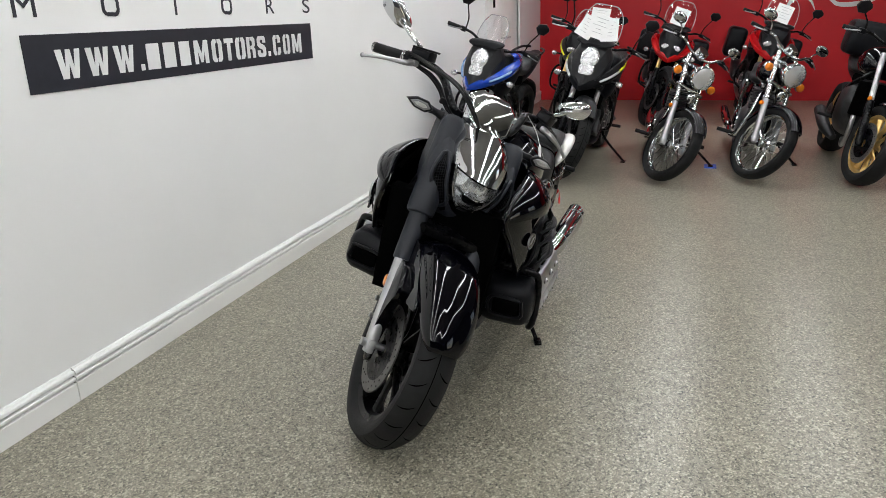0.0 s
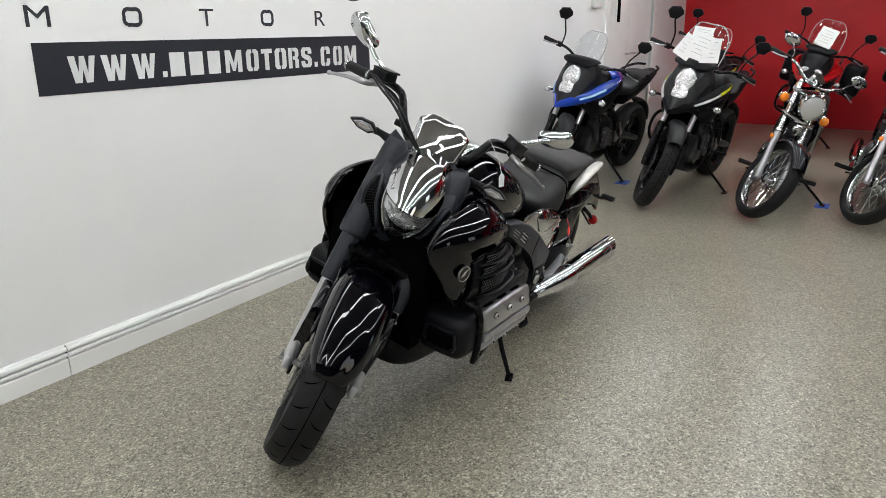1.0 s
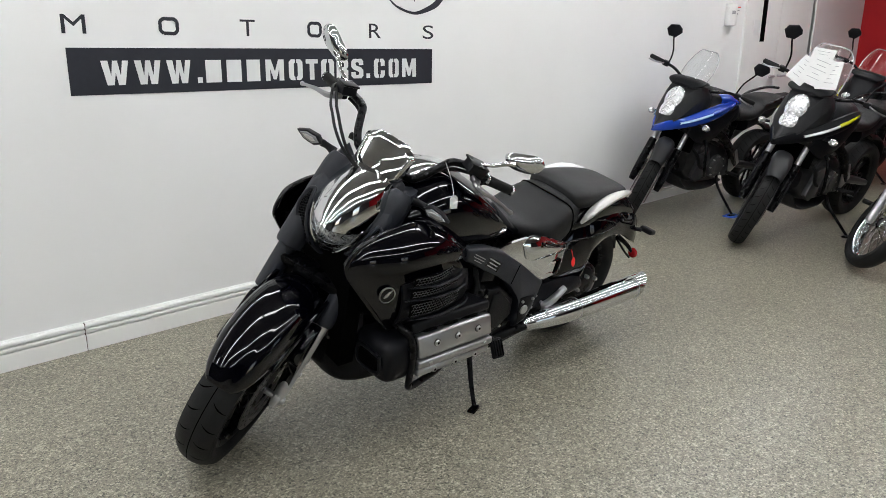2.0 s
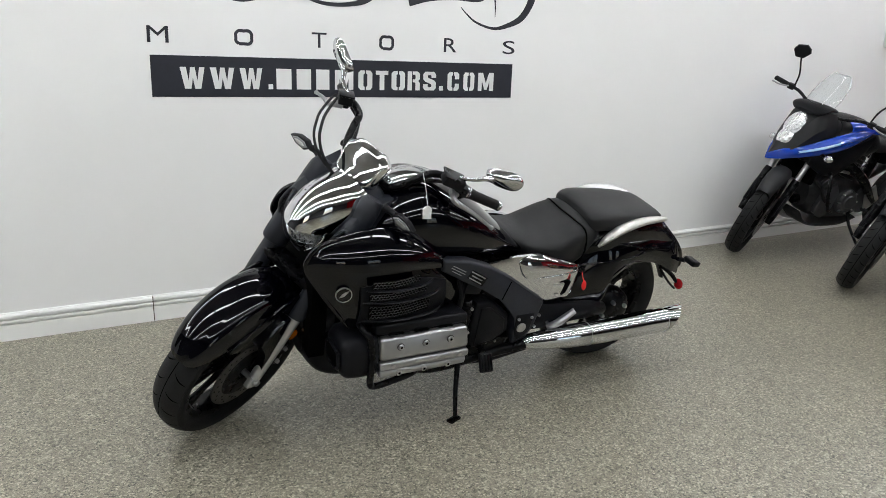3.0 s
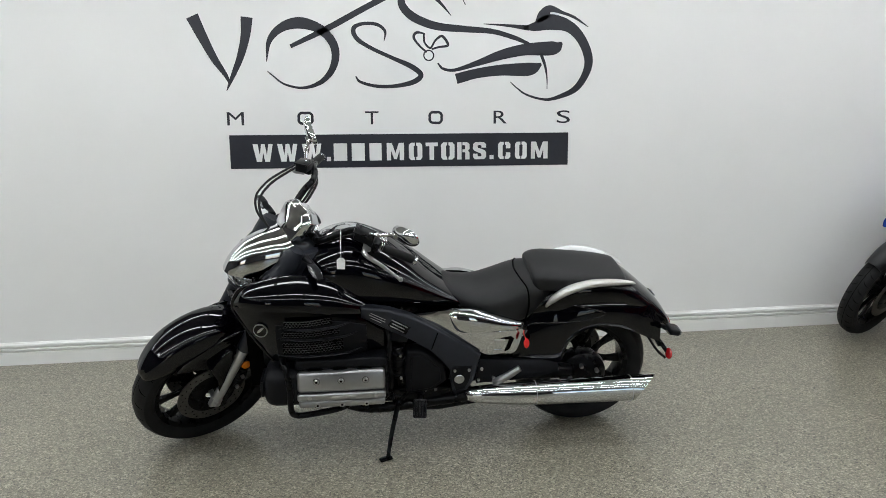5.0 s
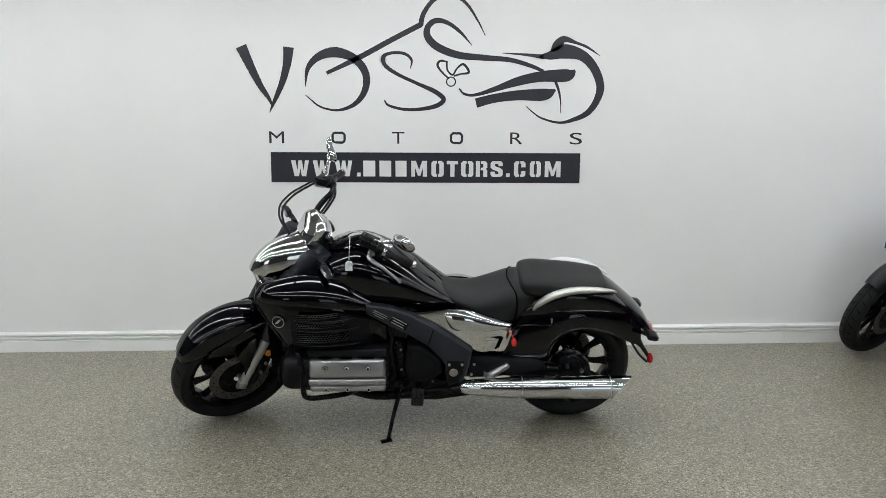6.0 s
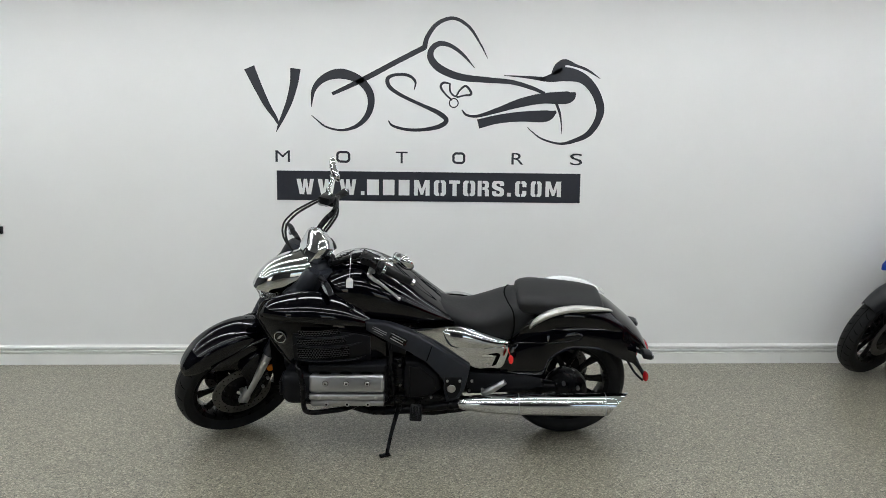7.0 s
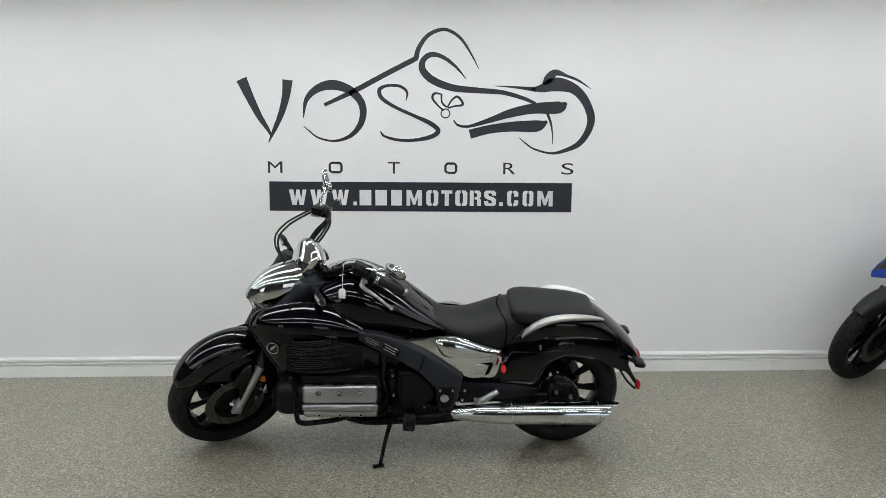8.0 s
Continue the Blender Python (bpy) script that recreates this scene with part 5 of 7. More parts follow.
# fuel tank
hp("fuel_tank", hull([(0.50, 0, 0.83, 0.90, 0.09, 2.3), (0.555, 0, 0.78, 0.955, 0.165, 2.3), (0.63, 0, 0.735, 1.005, 0.205, 2.3), (0.74, 0, 0.70, 1.030, 0.222, 2.3), (0.86, 0, 0.69, 0.990, 0.218, 2.3), (0.98, 0, 0.69, 0.915, 0.196, 2.4), (1.09, 0, 0.69, 0.825, 0.165, 2.5), (1.19, 0, 0.69, 0.745, 0.130, 2.5), (1.25, 0, 0.69, 0.705, 0.10, 2.4)], 40, 7), M_GLOSS, "gloss black fuel tank")
hp("tank_console", hull([(0.585, 0, 0.965, 0.985, 0.03, 2.4), (0.63, 0, 0.985, 1.022, 0.055, 2.6), (0.72, 0, 1.005, 1.042, 0.062, 2.6), (0.82, 0, 0.99, 1.022, 0.05, 2.6), (0.90, 0, 0.955, 0.975, 0.02, 2.4)]), M_CHROME, "chrome tank console")

# seats
seat = hp("seat", hull([(1.105, 0, 0.735, 0.765, 0.06, 2.6), (1.125, 0, 0.715, 0.790, 0.088, 2.8), (1.19, 0, 0.680, 0.765, 0.118, 2.8), (1.28, 0, 0.635, 0.748, 0.155, 3.0), (1.37, 0, 0.605, 0.768, 0.178, 3.0), (1.45, 0, 0.595, 0.800, 0.178, 3.0), (1.51, 0, 0.62, 0.815, 0.165, 3.0), (1.56, 0, 0.67, 0.805, 0.145, 3.0), (1.60, 0, 0.71, 0.77, 0.12, 3.0)], 40, 7), M_SEAT, "black leather rider seat")
hp("seam", tube([(1.485, -0.171, 0.64), (1.498, -0.173, 0.71), (1.493, -0.150, 0.782), (1.470, -0.085, 0.806), (1.458, 0.0, 0.812), (1.470, 0.085, 0.806), (1.493, 0.150, 0.782), (1.498, 0.173, 0.71)], 0.0035, 6, 6), M_BLACK_SHADE, "", seat)
hp("pillion_seat", hull([(1.515, 0, 0.785, 0.822, 0.10, 3), (1.528, 0, 0.755, 0.842, 0.138, 3.2), (1.585, 0, 0.748, 0.851, 0.156, 3.4), (1.70, 0, 0.752, 0.842, 0.155, 3.4), (1.82, 0, 0.758, 0.828, 0.146, 3.4), (1.895, 0, 0.762, 0.816, 0.132, 3.4), (1.93, 0, 0.766, 0.808, 0.120, 3.2), (1.943, 0, 0.776, 0.798, 0.10, 3)], 36, 6), M_SEAT, "black leather pillion seat")

# rear bodywork
SIDE_PANEL = [(1.435, 0.50, 0.42, -0.172, -0.178, 0.003), (1.50, 0.60, 0.414, -0.158, -0.182, 0.020), (1.58, 0.685, 0.404, -0.140, -0.184, 0.034), (1.645, 0.716, 0.400, -0.130, -0.184, 0.040), (1.685, 0.722, 0.490, -0.128, -0.184, 0.040), (1.74, 0.725, 0.540, -0.126, -0.184, 0.038), (1.80, 0.724, 0.562, -0.125, -0.182, 0.036), (1.87, 0.718, 0.562, -0.124, -0.178, 0.032), (1.95, 0.70, 0.540, -0.122, -0.168, 0.028), (2.05, 0.645, 0.490, -0.14, -0.158, 0.012), (2.12, 0.57, 0.455, -0.12, -0.135, 0.008)]
hp("rear_fender", hull([(1.47, 0, 0.58, 0.66, 0.125, 3), (1.56, 0, 0.57, 0.745, 0.148, 2.8), (1.70, 0, 0.60, 0.815, 0.158, 2.6), (1.82, 0, 0.62, 0.818, 0.156, 2.4), (1.94, 0, 0.61, 0.795, 0.146, 2.3), (2.06, 0, 0.575, 0.700, 0.130, 2.2), (2.14, 0, 0.53, 0.62, 0.115, 2.2), (2.185, 0, 0.48, 0.550, 0.095, 2.2), (2.20, 0, 0.455, 0.50, 0.08, 2.2)], 36, 7), M_GLOSS, "gloss black rear fender")
for sy in (-1, 1):
    flip = left_side if sy < 0 else right_side
    hp("side_fender", flip(skin(SIDE_PANEL, 12, 6, 0.02)), M_GLOSS, "gloss black flared side panel")
    def on_panel(x, z, out=0.0):
        """A point on the flared side panel at that place along and up."""
        rows = sorted(catmull(SIDE_PANEL, 6), key=lambda r: abs(r[0] - x))
        _, zt, zl, yt, yl, bulge = rows[0]
        f = min(1, max(0, (zt - z) / (zt - zl)))
        return (x, yt + (yl - yt) * f - bulge * (1 - (2 * f - 1) ** 2) - out, z)
    crease = [on_panel(x, z, 0.001) for x, z in ((1.478, 0.548), (1.505, 0.582), (1.560, 0.592), (1.650, 0.594), (1.741, 0.602), (1.810, 0.612), (1.838, 0.626), (1.815, 0.642), (1.764, 0.655), (1.700, 0.666), (1.626, 0.676))]
    hp("panel_crease", flip(tube(crease, [0.002, 0.0045, 0.005, 0.005, 0.005, 0.005, 0.005, 0.005, 0.0045, 0.004, 0.0015], 10, 5)), M_GLOSS, "raised swage line in gloss black")
    rail = tube([(1.578, -0.160, 0.700), (1.605, -0.172, 0.742), (1.665, -0.180, 0.786), (1.76, -0.176, 0.810), (1.87, -0.155, 0.802), (1.955, -0.120, 0.778), (1.985, -0.100, 0.762)], [0.008, 0.024, 0.030, 0.029, 0.024, 0.015, 0.006] if sy < 0 else [0.006, 0.018, 0.022, 0.022, 0.020, 0.013, 0.005], 14, 6, flat=0.62)
    hp("grab_rail", rail if sy < 0 else mirrored(rail), M_WHITEP if sy > 0 else M_RAIL, "satin silver grab rail")
    ch = hp("chrome_side_cover", flip(skin([(0.965, 0.676, 0.664, -0.222, -0.224, 0.001), (1.04, 0.682, 0.636, -0.222, -0.226, 0.003), (1.16, 0.688, 0.570, -0.220, -0.226, 0.005), (1.25, 0.684, 0.515, -0.216, -0.224, 0.006), (1.31, 0.668, 0.474, -0.212, -0.220, 0.006), (1.38, 0.640, 0.472, -0.206, -0.214, 0.006), (1.44, 0.618, 0.474, -0.200, -0.206, 0.004), (1.476, 0.604, 0.560, -0.194, -0.196, 0.002)], 12, 6, 0.016)), M_CHROME, "chrome side cover under the seat")
    brow = [(1.150, 0.672, 0.664, -0.222, -0.226, 0.002), (1.168, 0.680, 0.616, -0.224, -0.232, 0.008), (1.195, 0.686, 0.592, -0.226, -0.236, 0.014), (1.250, 0.684, 0.588, -0.224, -0.238, 0.016), (1.32, 0.664, 0.583, -0.216, -0.232, 0.015), (1.40, 0.634, 0.579, -0.208, -0.222, 0.012), (1.46, 0.611, 0.580, -0.200, -0.208, 0.006), (1.472, 0.604, 0.590, -0.196, -0.200, 0.002)]
    hp("cover_brow", flip(skin(brow, 14, 6, 0.012)), M_CHROME, "rounded chrome brow along the cover", ch)
    hp("name_plate", flip(moved(rbox(0.082, 0.003, 0.009, 0.001, 1), Matrix.Translation((1.352, -0.2185, 0.538)))), M_RAIL, "small worn badge strip", ch)
    hp("cover_slot", flip(slab([(1.392, 0.482), (1.412, 0.492), (1.432, 0.540), (1.424, 0.548), (1.372, 0.547), (1.376, 0.540), (1.415, 0.538)], -0.2185, -0.200, 0)), M_BLACK_SHADE, "dark slot", ch, 0)
    # raised chrome sliver, shaped as a highlight on the lower cover
    hp("cover_sheen", flip(slab([(1.325, 0.484), (1.385, 0.482), (1.378, 0.494), (1.335, 0.496)], -0.2195, -0.205, 0, 0.001)), M_CHROME, "", ch, 0)
    # exhaust
    ex = hp("exhaust", flip(tube([(1.225, -0.215, 0.285), (1.25, -0.230, 0.287), (1.38, -0.252, 0.295), (1.52, -0.264, 0.299), (1.75, -0.270, 0.302), (1.95, -0.272, 0.303)], [0.018, 0.034, 0.046, 0.052, 0.055, 0.056], 24, 6)), M_CHROME, "chrome exhaust silencer with a slash-cut tip")
    tip = lathe([(0.056, 0), (0.057, 0.06), (0.053, 0.06), (0.050, 0.0)], 28, True)
    tip = loft([[(1.95, -0.272 + 0.056 * math.cos(a), 0.303 + 0.056 * math.sin(a)) for a in [2 * math.pi * i / 28 for i in range(28)]],
                [(2.008 + 0.044 * math.sin(a) + 0.034 * math.cos(a), -0.272 + 0.057 * math.cos(a), 0.303 + 0.057 * math.sin(a)) for a in [2 * math.pi * i / 28 for i in range(28)]],
                [(2.007 + 0.043 * math.sin(a) + 0.033 * math.cos(a), -0.272 + 0.052 * math.cos(a), 0.303 + 0.052 * math.sin(a)) for a in [2 * math.pi * i / 28 for i in range(28)]]], caps=False)
    hp("exhaust_tip", flip(tip), M_CHROME, "", ex)
    liner = loft([[(x + (0.043 * math.sin(a) + 0.033 * math.cos(a)) * k, -0.272 + 0.0518 * math.cos(a), 0.303 + 0.0518 * math.sin(a)) for a in [2 * math.pi * i / 28 for i in range(28)]] for x, k in ((2.0065, 1.0), (1.91, 0.0))], caps=False)
    hp("exhaust_liner", flip(liner), M_BLACK_SHADE, "dark inside of the tip", ex)
    hp("exhaust_core", flip(moved(lathe([(0, 0), (0.051, 0), (0.051, 0.01), (0, 0.01)], 24), Matrix.Translation((1.905, -0.272, 0.303)) @ pose(0, 0, 0, 0, 0, 90))), M_BLACK_SHADE, "", ex)
    for rx, rr in ((1.522, 0.0535), (1.945, 0.0572)):
        hp("exhaust_band", flip(moved(lathe([(rr - 0.002, -0.0015), (rr, -0.0015), (rr, 0.0015), (rr - 0.002, 0.0015)], 28, True), Matrix.Translation((rx, -0.264 - 0.008 * (rx > 1.6), 0.299 + 0.004 * (rx > 1.6))) @ pose(0, 0, 0, 0, 0, 90))), M_STEEL, "", ex)
    hp("header_pipe", flip(tube([(0.62, -0.22, 0.30), (0.80, -0.21, 0.235), (1.05, -0.20, 0.245), (1.24, -0.235, 0.285)], 0.022, 12, 5)), M_FRAME, "black exhaust pipe")
    # rider and pillion pegs
    peg = hp("foot_peg", flip(moved(rbox(0.060, 0.020, 0.082, 0.008), Matrix.Translation((1.015, -0.284, 0.262)) @ pose(0, 0, 0, -28, 4, 0))), M_RUBBER, "black rubber foot peg")
    hp("peg_arm", flip(tube([(1.03, -0.18, 0.31), (1.02, -0.235, 0.285), (1.012, -0.28, 0.268)], [0.018, 0.014, 0.012], 8, 4)), M_FRAME, "", peg)
    for i in range(4):
        hp("peg_rib", flip(moved(rbox(0.007, 0.006, 0.066, 0.002), Matrix.Translation((1.015, -0.284, 0.262)) @ pose(0, 0, 0, -28, 4, 0) @ Matrix.Translation((-0.021 + 0.014 * i, -0.011, 0)))), M_FRAME, "", peg)
    hp("pillion_peg", flip(tube([(1.345, -0.215, 0.338), (1.38, -0.238, 0.360), (1.455, -0.246, 0.412)], [0.012, 0.018, 0.014], 8, 4)), M_ALU, "silver folded pillion peg")
    hp("shift_lever", flip(merge(tube([(0.985, -0.20, 0.33), (0.95, -0.235, 0.30), (0.90, -0.25, 0.315)], 0.007, 8, 4), moved(rbox(0.022, 0.045, 0.022, 0.006), Matrix.Translation((0.895, -0.265, 0.318))))), M_FRAME, "black foot lever")

# rear wheel
cast_wheel(hero, Matrix.Translation((RX, 0, RR)), RR, 0.09, 0.222, 10, 0.14, (0.11,), 0)
drive = hp("drive_hub", moved(lathe([(0, -0.155), (0.05, -0.155), (0.085, -0.148), (0.108, -0.125), (0.112, -0.09), (0.10, -0.05), (0, -0.05)], 40), Matrix.Translation((RX - 0.01, 0, RR))), M_FRAME, "black drive hub with silver nuts")
for i in range(5):
    a = 2 * math.pi * i / 5 + 0.6
    hp("nut", moved(lathe([(0, -0.172), (0.007, -0.172), (0.010, -0.166), (0.010, -0.14), (0, -0.14)], 8), Matrix.Translation((RX - 0.01 + 0.066 * math.cos(a), 0, RR + 0.066 * math.sin(a)))), M_STEEL, "", drive)

# tail
hp("plate_bracket", tube([(2.08, 0, 0.50), (2.14, 0, 0.45), (2.185, 0, 0.37)], [0.03, 0.024, 0.016], 8, 4, flat=0.6), M_SATIN, "black number plate bracket")
hp("tail_lamp", moved(ball((0, 0, 0), 0.05, (0.5, 1.3, 0.5)), Matrix.Translation((2.185, 0, 0.515))), M_REDLENS, "red tail lamp")
for sy in (-1, 1):
    hp("rear_reflector", moved(ball((0, 0, 0), 0.027, (0.55, 1.0, 1.0), 18), Matrix.Translation((2.182, 0.122 * sy, 0.400))), M_REDLENS, "round red rear reflector")
    hp("reflector_arm", tube([(2.11, 0.05 * sy, 0.475), (2.15, 0.09 * sy, 0.44), (2.175, 0.118 * sy, 0.405)], [0.014, 0.011, 0.009], 8, 4), M_FRAME, "")
    hp("reflector_stay", tube([(2.09, 0.06 * sy, 0.47), (2.13, 0.10 * sy, 0.41), (2.172, 0.115 * sy, 0.372)], 0.006, 8, 4), M_FRAME, "")
    sg = hp("rear_signal", tube([(2.10, 0.05 * sy, 0.52), (2.125, 0.11 * sy, 0.545), (2.14, 0.15 * sy, 0.556)], [0.014, 0.010, 0.012], 8, 4), M_SATIN, "rear turn signal")
    hp("signal_body", moved(rbox(0.050, 0.072, 0.028, 0.010, 3), Matrix.Translation((2.160, 0.172 * sy, 0.560)) @ pose(0, 0, 0, 0, 12, 0)), M_SATIN, "black rear signal housing", sg)
    hp("signal_lens", moved(rbox(0.008, 0.058, 0.020, 0.003), Matrix.Translation((2.186, 0.172 * sy, 0.5545)) @ pose(0, 0, 0, 0, 12, 0)), M_LENSGREY, "smoked signal lens", sg)

# side stand: its foot rests on the floor on the left side
foot = Vector((0.866, -0.394, 0.107))
stand = hp("side_stand", tube([(0.945, -0.20, 0.36), (0.92, -0.255, 0.28), (0.89, -0.325, 0.19), foot + Vector((0.005, 0.008, 0.010))], [0.014, 0.012, 0.010, 0.009], 10, 5), M_FRAME, "black side stand, folded out to the floor")
hp("stand_foot", moved(rbox(0.055, 0.032, 0.012, 0.004), Matrix.Translation(foot + Vector((-0.005, 0, 0.007))) @ pose(0, 0, 0, -LEAN_DEG, 0, 20)), M_FRAME, "", stand)
hp("stand_bracket", moved(rbox(0.05, 0.03, 0.09, 0.008), Matrix.Translation((0.95, -0.20, 0.35))), M_FRAME, "", stand)


# ---------------------------------------------------------------- the other motorcycles
M_PALEBLUE = mat("pale_blue_paint", (0.22, 0.42, 0.72), 0.2, coat=0.8)
M_DARKGREY = mat("dark_grey_plastic", (0.0125, 0.013, 0.0145), 0.48, spec=0.35, noise_scale=20, vary=0.15)


def steering(ax, radius, trail, rake, deg, up=0.01):
    d = Vector((math.sin(radians(rake)), 0, math.cos(radians(rake))))
    p = Vector((ax - trail, 0, 0))
    return d, Matrix.Translation((0, 0, up)) @ Matrix.Translation(p) @ Matrix.Rotation(radians(deg), 4, d) @ Matrix.Translation(-p)


def wire_wheel(thing, m, R, hw, rim, disc_y=None):
    prof = [(rim + 0.008, -hw * 0.72), (rim - 0.006, -hw * 0.66), (rim - 0.014, -hw * 0.4), (rim - 0.016, 0), (rim - 0.014, hw * 0.4), (rim - 0.006, hw * 0.66), (rim + 0.008, hw * 0.72), (rim - 0.006, hw * 0.4), (rim - 0.006, -hw * 0.4)]
    w = part("wheel", moved(lathe(prof, 48, True), m), M_CHROME, thing, "chrome wire-spoked wheel rim")
    part("tyre", moved(tyre(R, hw, rim, 48), m), M_RUBBER, w, "black rubber tyre")
    part("hub", moved(lathe([(0, -0.05), (0.02, -0.05), (0.04, -0.04), (0.04, -0.03), (0.024, -0.02), (0.024, 0.02), (0.04, 0.03), (0.04, 0.04), (0.02, 0.05), (0, 0.05)], 24), m), M_CHROME, w, "chrome hub")
    sp = []
    for i in range(36):
        a = 2 * math.pi * i / 36
        side = 0.034 if i % 2 else -0.034
        b = a + (0.5 if (i // 2) % 2 else -0.5)
        sp.append(rod((0.038 * math.cos(b), side, 0.038 * math.sin(b)), ((rim - 0.014) * math.cos(a), 0, (rim - 0.014) * math.sin(a)), 0.0022, 5))
    part("spokes", moved(merge(*sp), m), M_CHROME, w, "thin chrome spokes")
    if disc_y is not None:
        part("brake_disc", moved(lathe([(0.05, disc_y - 0.002), (0.125, disc_y - 0.002), (0.125, disc_y + 0.002), (0.05, disc_y + 0.002)], 36, True), m), M_STEEL, w)
    return w


def fender_arc(cx, cz, R, hw, a0, a1, drop=0.05, n=12):
    rings = []
    for i in range(n + 1):
        a = radians(a0 + (a1 - a0) * i / n)
        taper = 0.75 + 0.25 * math.sin(math.pi * i / n)
        ring = []
        for inner in (0, 1):
            seq = range(11) if not inner else reversed(range(11))
            for j in seq:
                s = -1 + 2 * j / 10
                r = R - 0.005 * inner - drop * abs(s) ** 2.5
                ring.append((cx + r * math.cos(a), (hw - 0.004 * inner) * taper * math.copysign(1 - (1 - abs(s)) ** 1.6, s), cz + r * math.sin(a)))
        rings.append(ring)
    return loft(rings)


def bars(thing, st, center, half, rise, back, metal, grip_r=0.017, mirror="black", lever_mat=None, mirror_up=0.17):
    """Handlebar with grips, levers and mirrors; turned by st."""
    cx, cz = center
    pts = [(cx, 0.0, cz), (cx + 0.01, half * 0.3, cz + rise * 0.3), (cx + back * 0.35, half * 0.55, cz + rise), (cx + back * 0.7, half * 0.8, cz + rise * 0.95), (cx + back, half, cz + rise * 0.85)]
    full = [(x, -y, z) for x, y, z in reversed(pts[1:])] + pts
    hb = part("handlebar", moved(tube(full, 0.011, 10, 5), st), metal, thing, "handlebar")
    for sy in (-1, 1):
        g0 = Vector((cx + back * 0.68, half * 0.78 * sy, cz + rise * 0.95))
        g1 = Vector((cx + back * 1.02, (half + 0.015) * sy, cz + rise * 0.84))
        d = (g1 - g0).normalized()
        part("grip", moved(rod(g0, g1, grip_r, 12), st), M_RUBBER, hb, "black rubber grip")
        part("switch_box", moved(rbox(0.045, 0.05, 0.04, 0.008), st @ Matrix.Translation(g0 - d * 0.03)), M_SATIN, hb)
        l0 = g0 + Vector((-0.045, 0, 0))
        part("lever", moved(tube([g0 - d * 0.02, l0, (l0 + g1) / 2 + Vector((-0.035, 0, -0.01)), g1 + Vector((-0.05, 0, -0.015))], 0.0055, 6, 4), st), lever_mat or M_ALU, hb, "silver lever")
        b = g0 - d * 0.05
        top = b + Vector((0.02, 0.075 * sy, mirror_up))
        if mirror == "chrome":
            mr = part("mirror", moved(ball((0, 0, 0), 0.055, (0.35, 1.25, 0.75), 18), st @ Matrix.Translation(top)), M_CHROME, thing, "chrome mirror")
            mm = M_CHROME
        else:
            mr = part("mirror", moved(slab([(-0.060, 0.010), (-0.048, 0.036), (-0.014, 0.056), (0.046, 0.034), (0.060, -0.004), (0.026, -0.046), (-0.028, -0.040)], -0.016, 0.016, 0, 0.009), st @ Matrix.Translation(top) @ pose(0, 0, 0, 0, 0, 90 + 8 * sy)), M_SATIN, thing, "black mirror")
            mm = M_FRAME
        part("mirror_stem", moved(tube([b, b + Vector((0, 0.01 * sy, mirror_up * 0.4)), b + Vector((0.012, 0.05 * sy, mirror_up * 0.75)), top], 0.0062, 8, 5), st), mm, mr)
    return hb


def side_stand(thing, lean_deg, x, pad=None):
    """Side stand down to the floor on the left, and the lean that makes its foot touch it."""
    L = radians(lean_deg)
    fy = -0.40
    foot = Vector((x - 0.03, fy, -fy * math.tan(L)))
    foot.z = -foot.y * math.tan(L) + 0.006
    st = part("side_stand", tube([(x + 0.02, -0.12, 0.36), (x, -0.19, 0.25), foot + Vector((0, 0, 0.006))], [0.014, 0.011, 0.010], 8, 4), M_FRAME, thing, "black side stand resting on the floor")
    part("stand_foot", moved(rbox(0.07, 0.04, 0.012, 0.004), Matrix.Translation(foot + Vector((-0.01, 0, 0.004))) @ pose(0, 0, 0, -lean_deg, 0, 0)), M_FRAME, st)
    return foot


def pane(rows, n=12, thick=0.003):
    """Curved clear screen: rows (x, z, half_width, sweep)."""
    front, rear = [], []
    for x, z, w, sweep in catmull(rows, 5):
        f = [Vector((x + sweep * (2 * j / n - 1) ** 2, w * (2 * j / n - 1), z)) for j in range(n + 1)]
        front.append(f)
        rear.append([p + Vector((thick, 0, 0)) for p in f])
    return loft([f + list(reversed(r)) for f, r in zip(front, rear)])


def creased(rows, sub=3):
    """Angular shell along x: rows (x, top, shoulder y, z, edge y, z, lower y, z), alike on both sides."""
    rings = []
    for a, b in zip(rows, rows[1:]):
        for k in range(sub):
            rings.append([p + (q - p) * k / sub for p, q in zip(a, b)])
    rings.append(list(rows[-1]))
    out = []
    for x, top, ys, zs, ye, ze, yl, zl in rings:
        half = []
        for (y0, z0), (y1, z1) in zip(((0, top), (ys, zs), (ye, ze)), ((ys, zs), (ye, ze), (yl, zl))):
            half += [(y0, z0), ((y0 + y1) / 2 + 0.004, (z0 + z1) / 2 + 0.003)]
        half.append((yl, zl))
        half = [(y * 0.88, z) for y, z in half]
        out.append([(x, y, z) for y, z in half] + [(x, -y, z) for y, z in reversed(half[1:])])
    return loft(out)


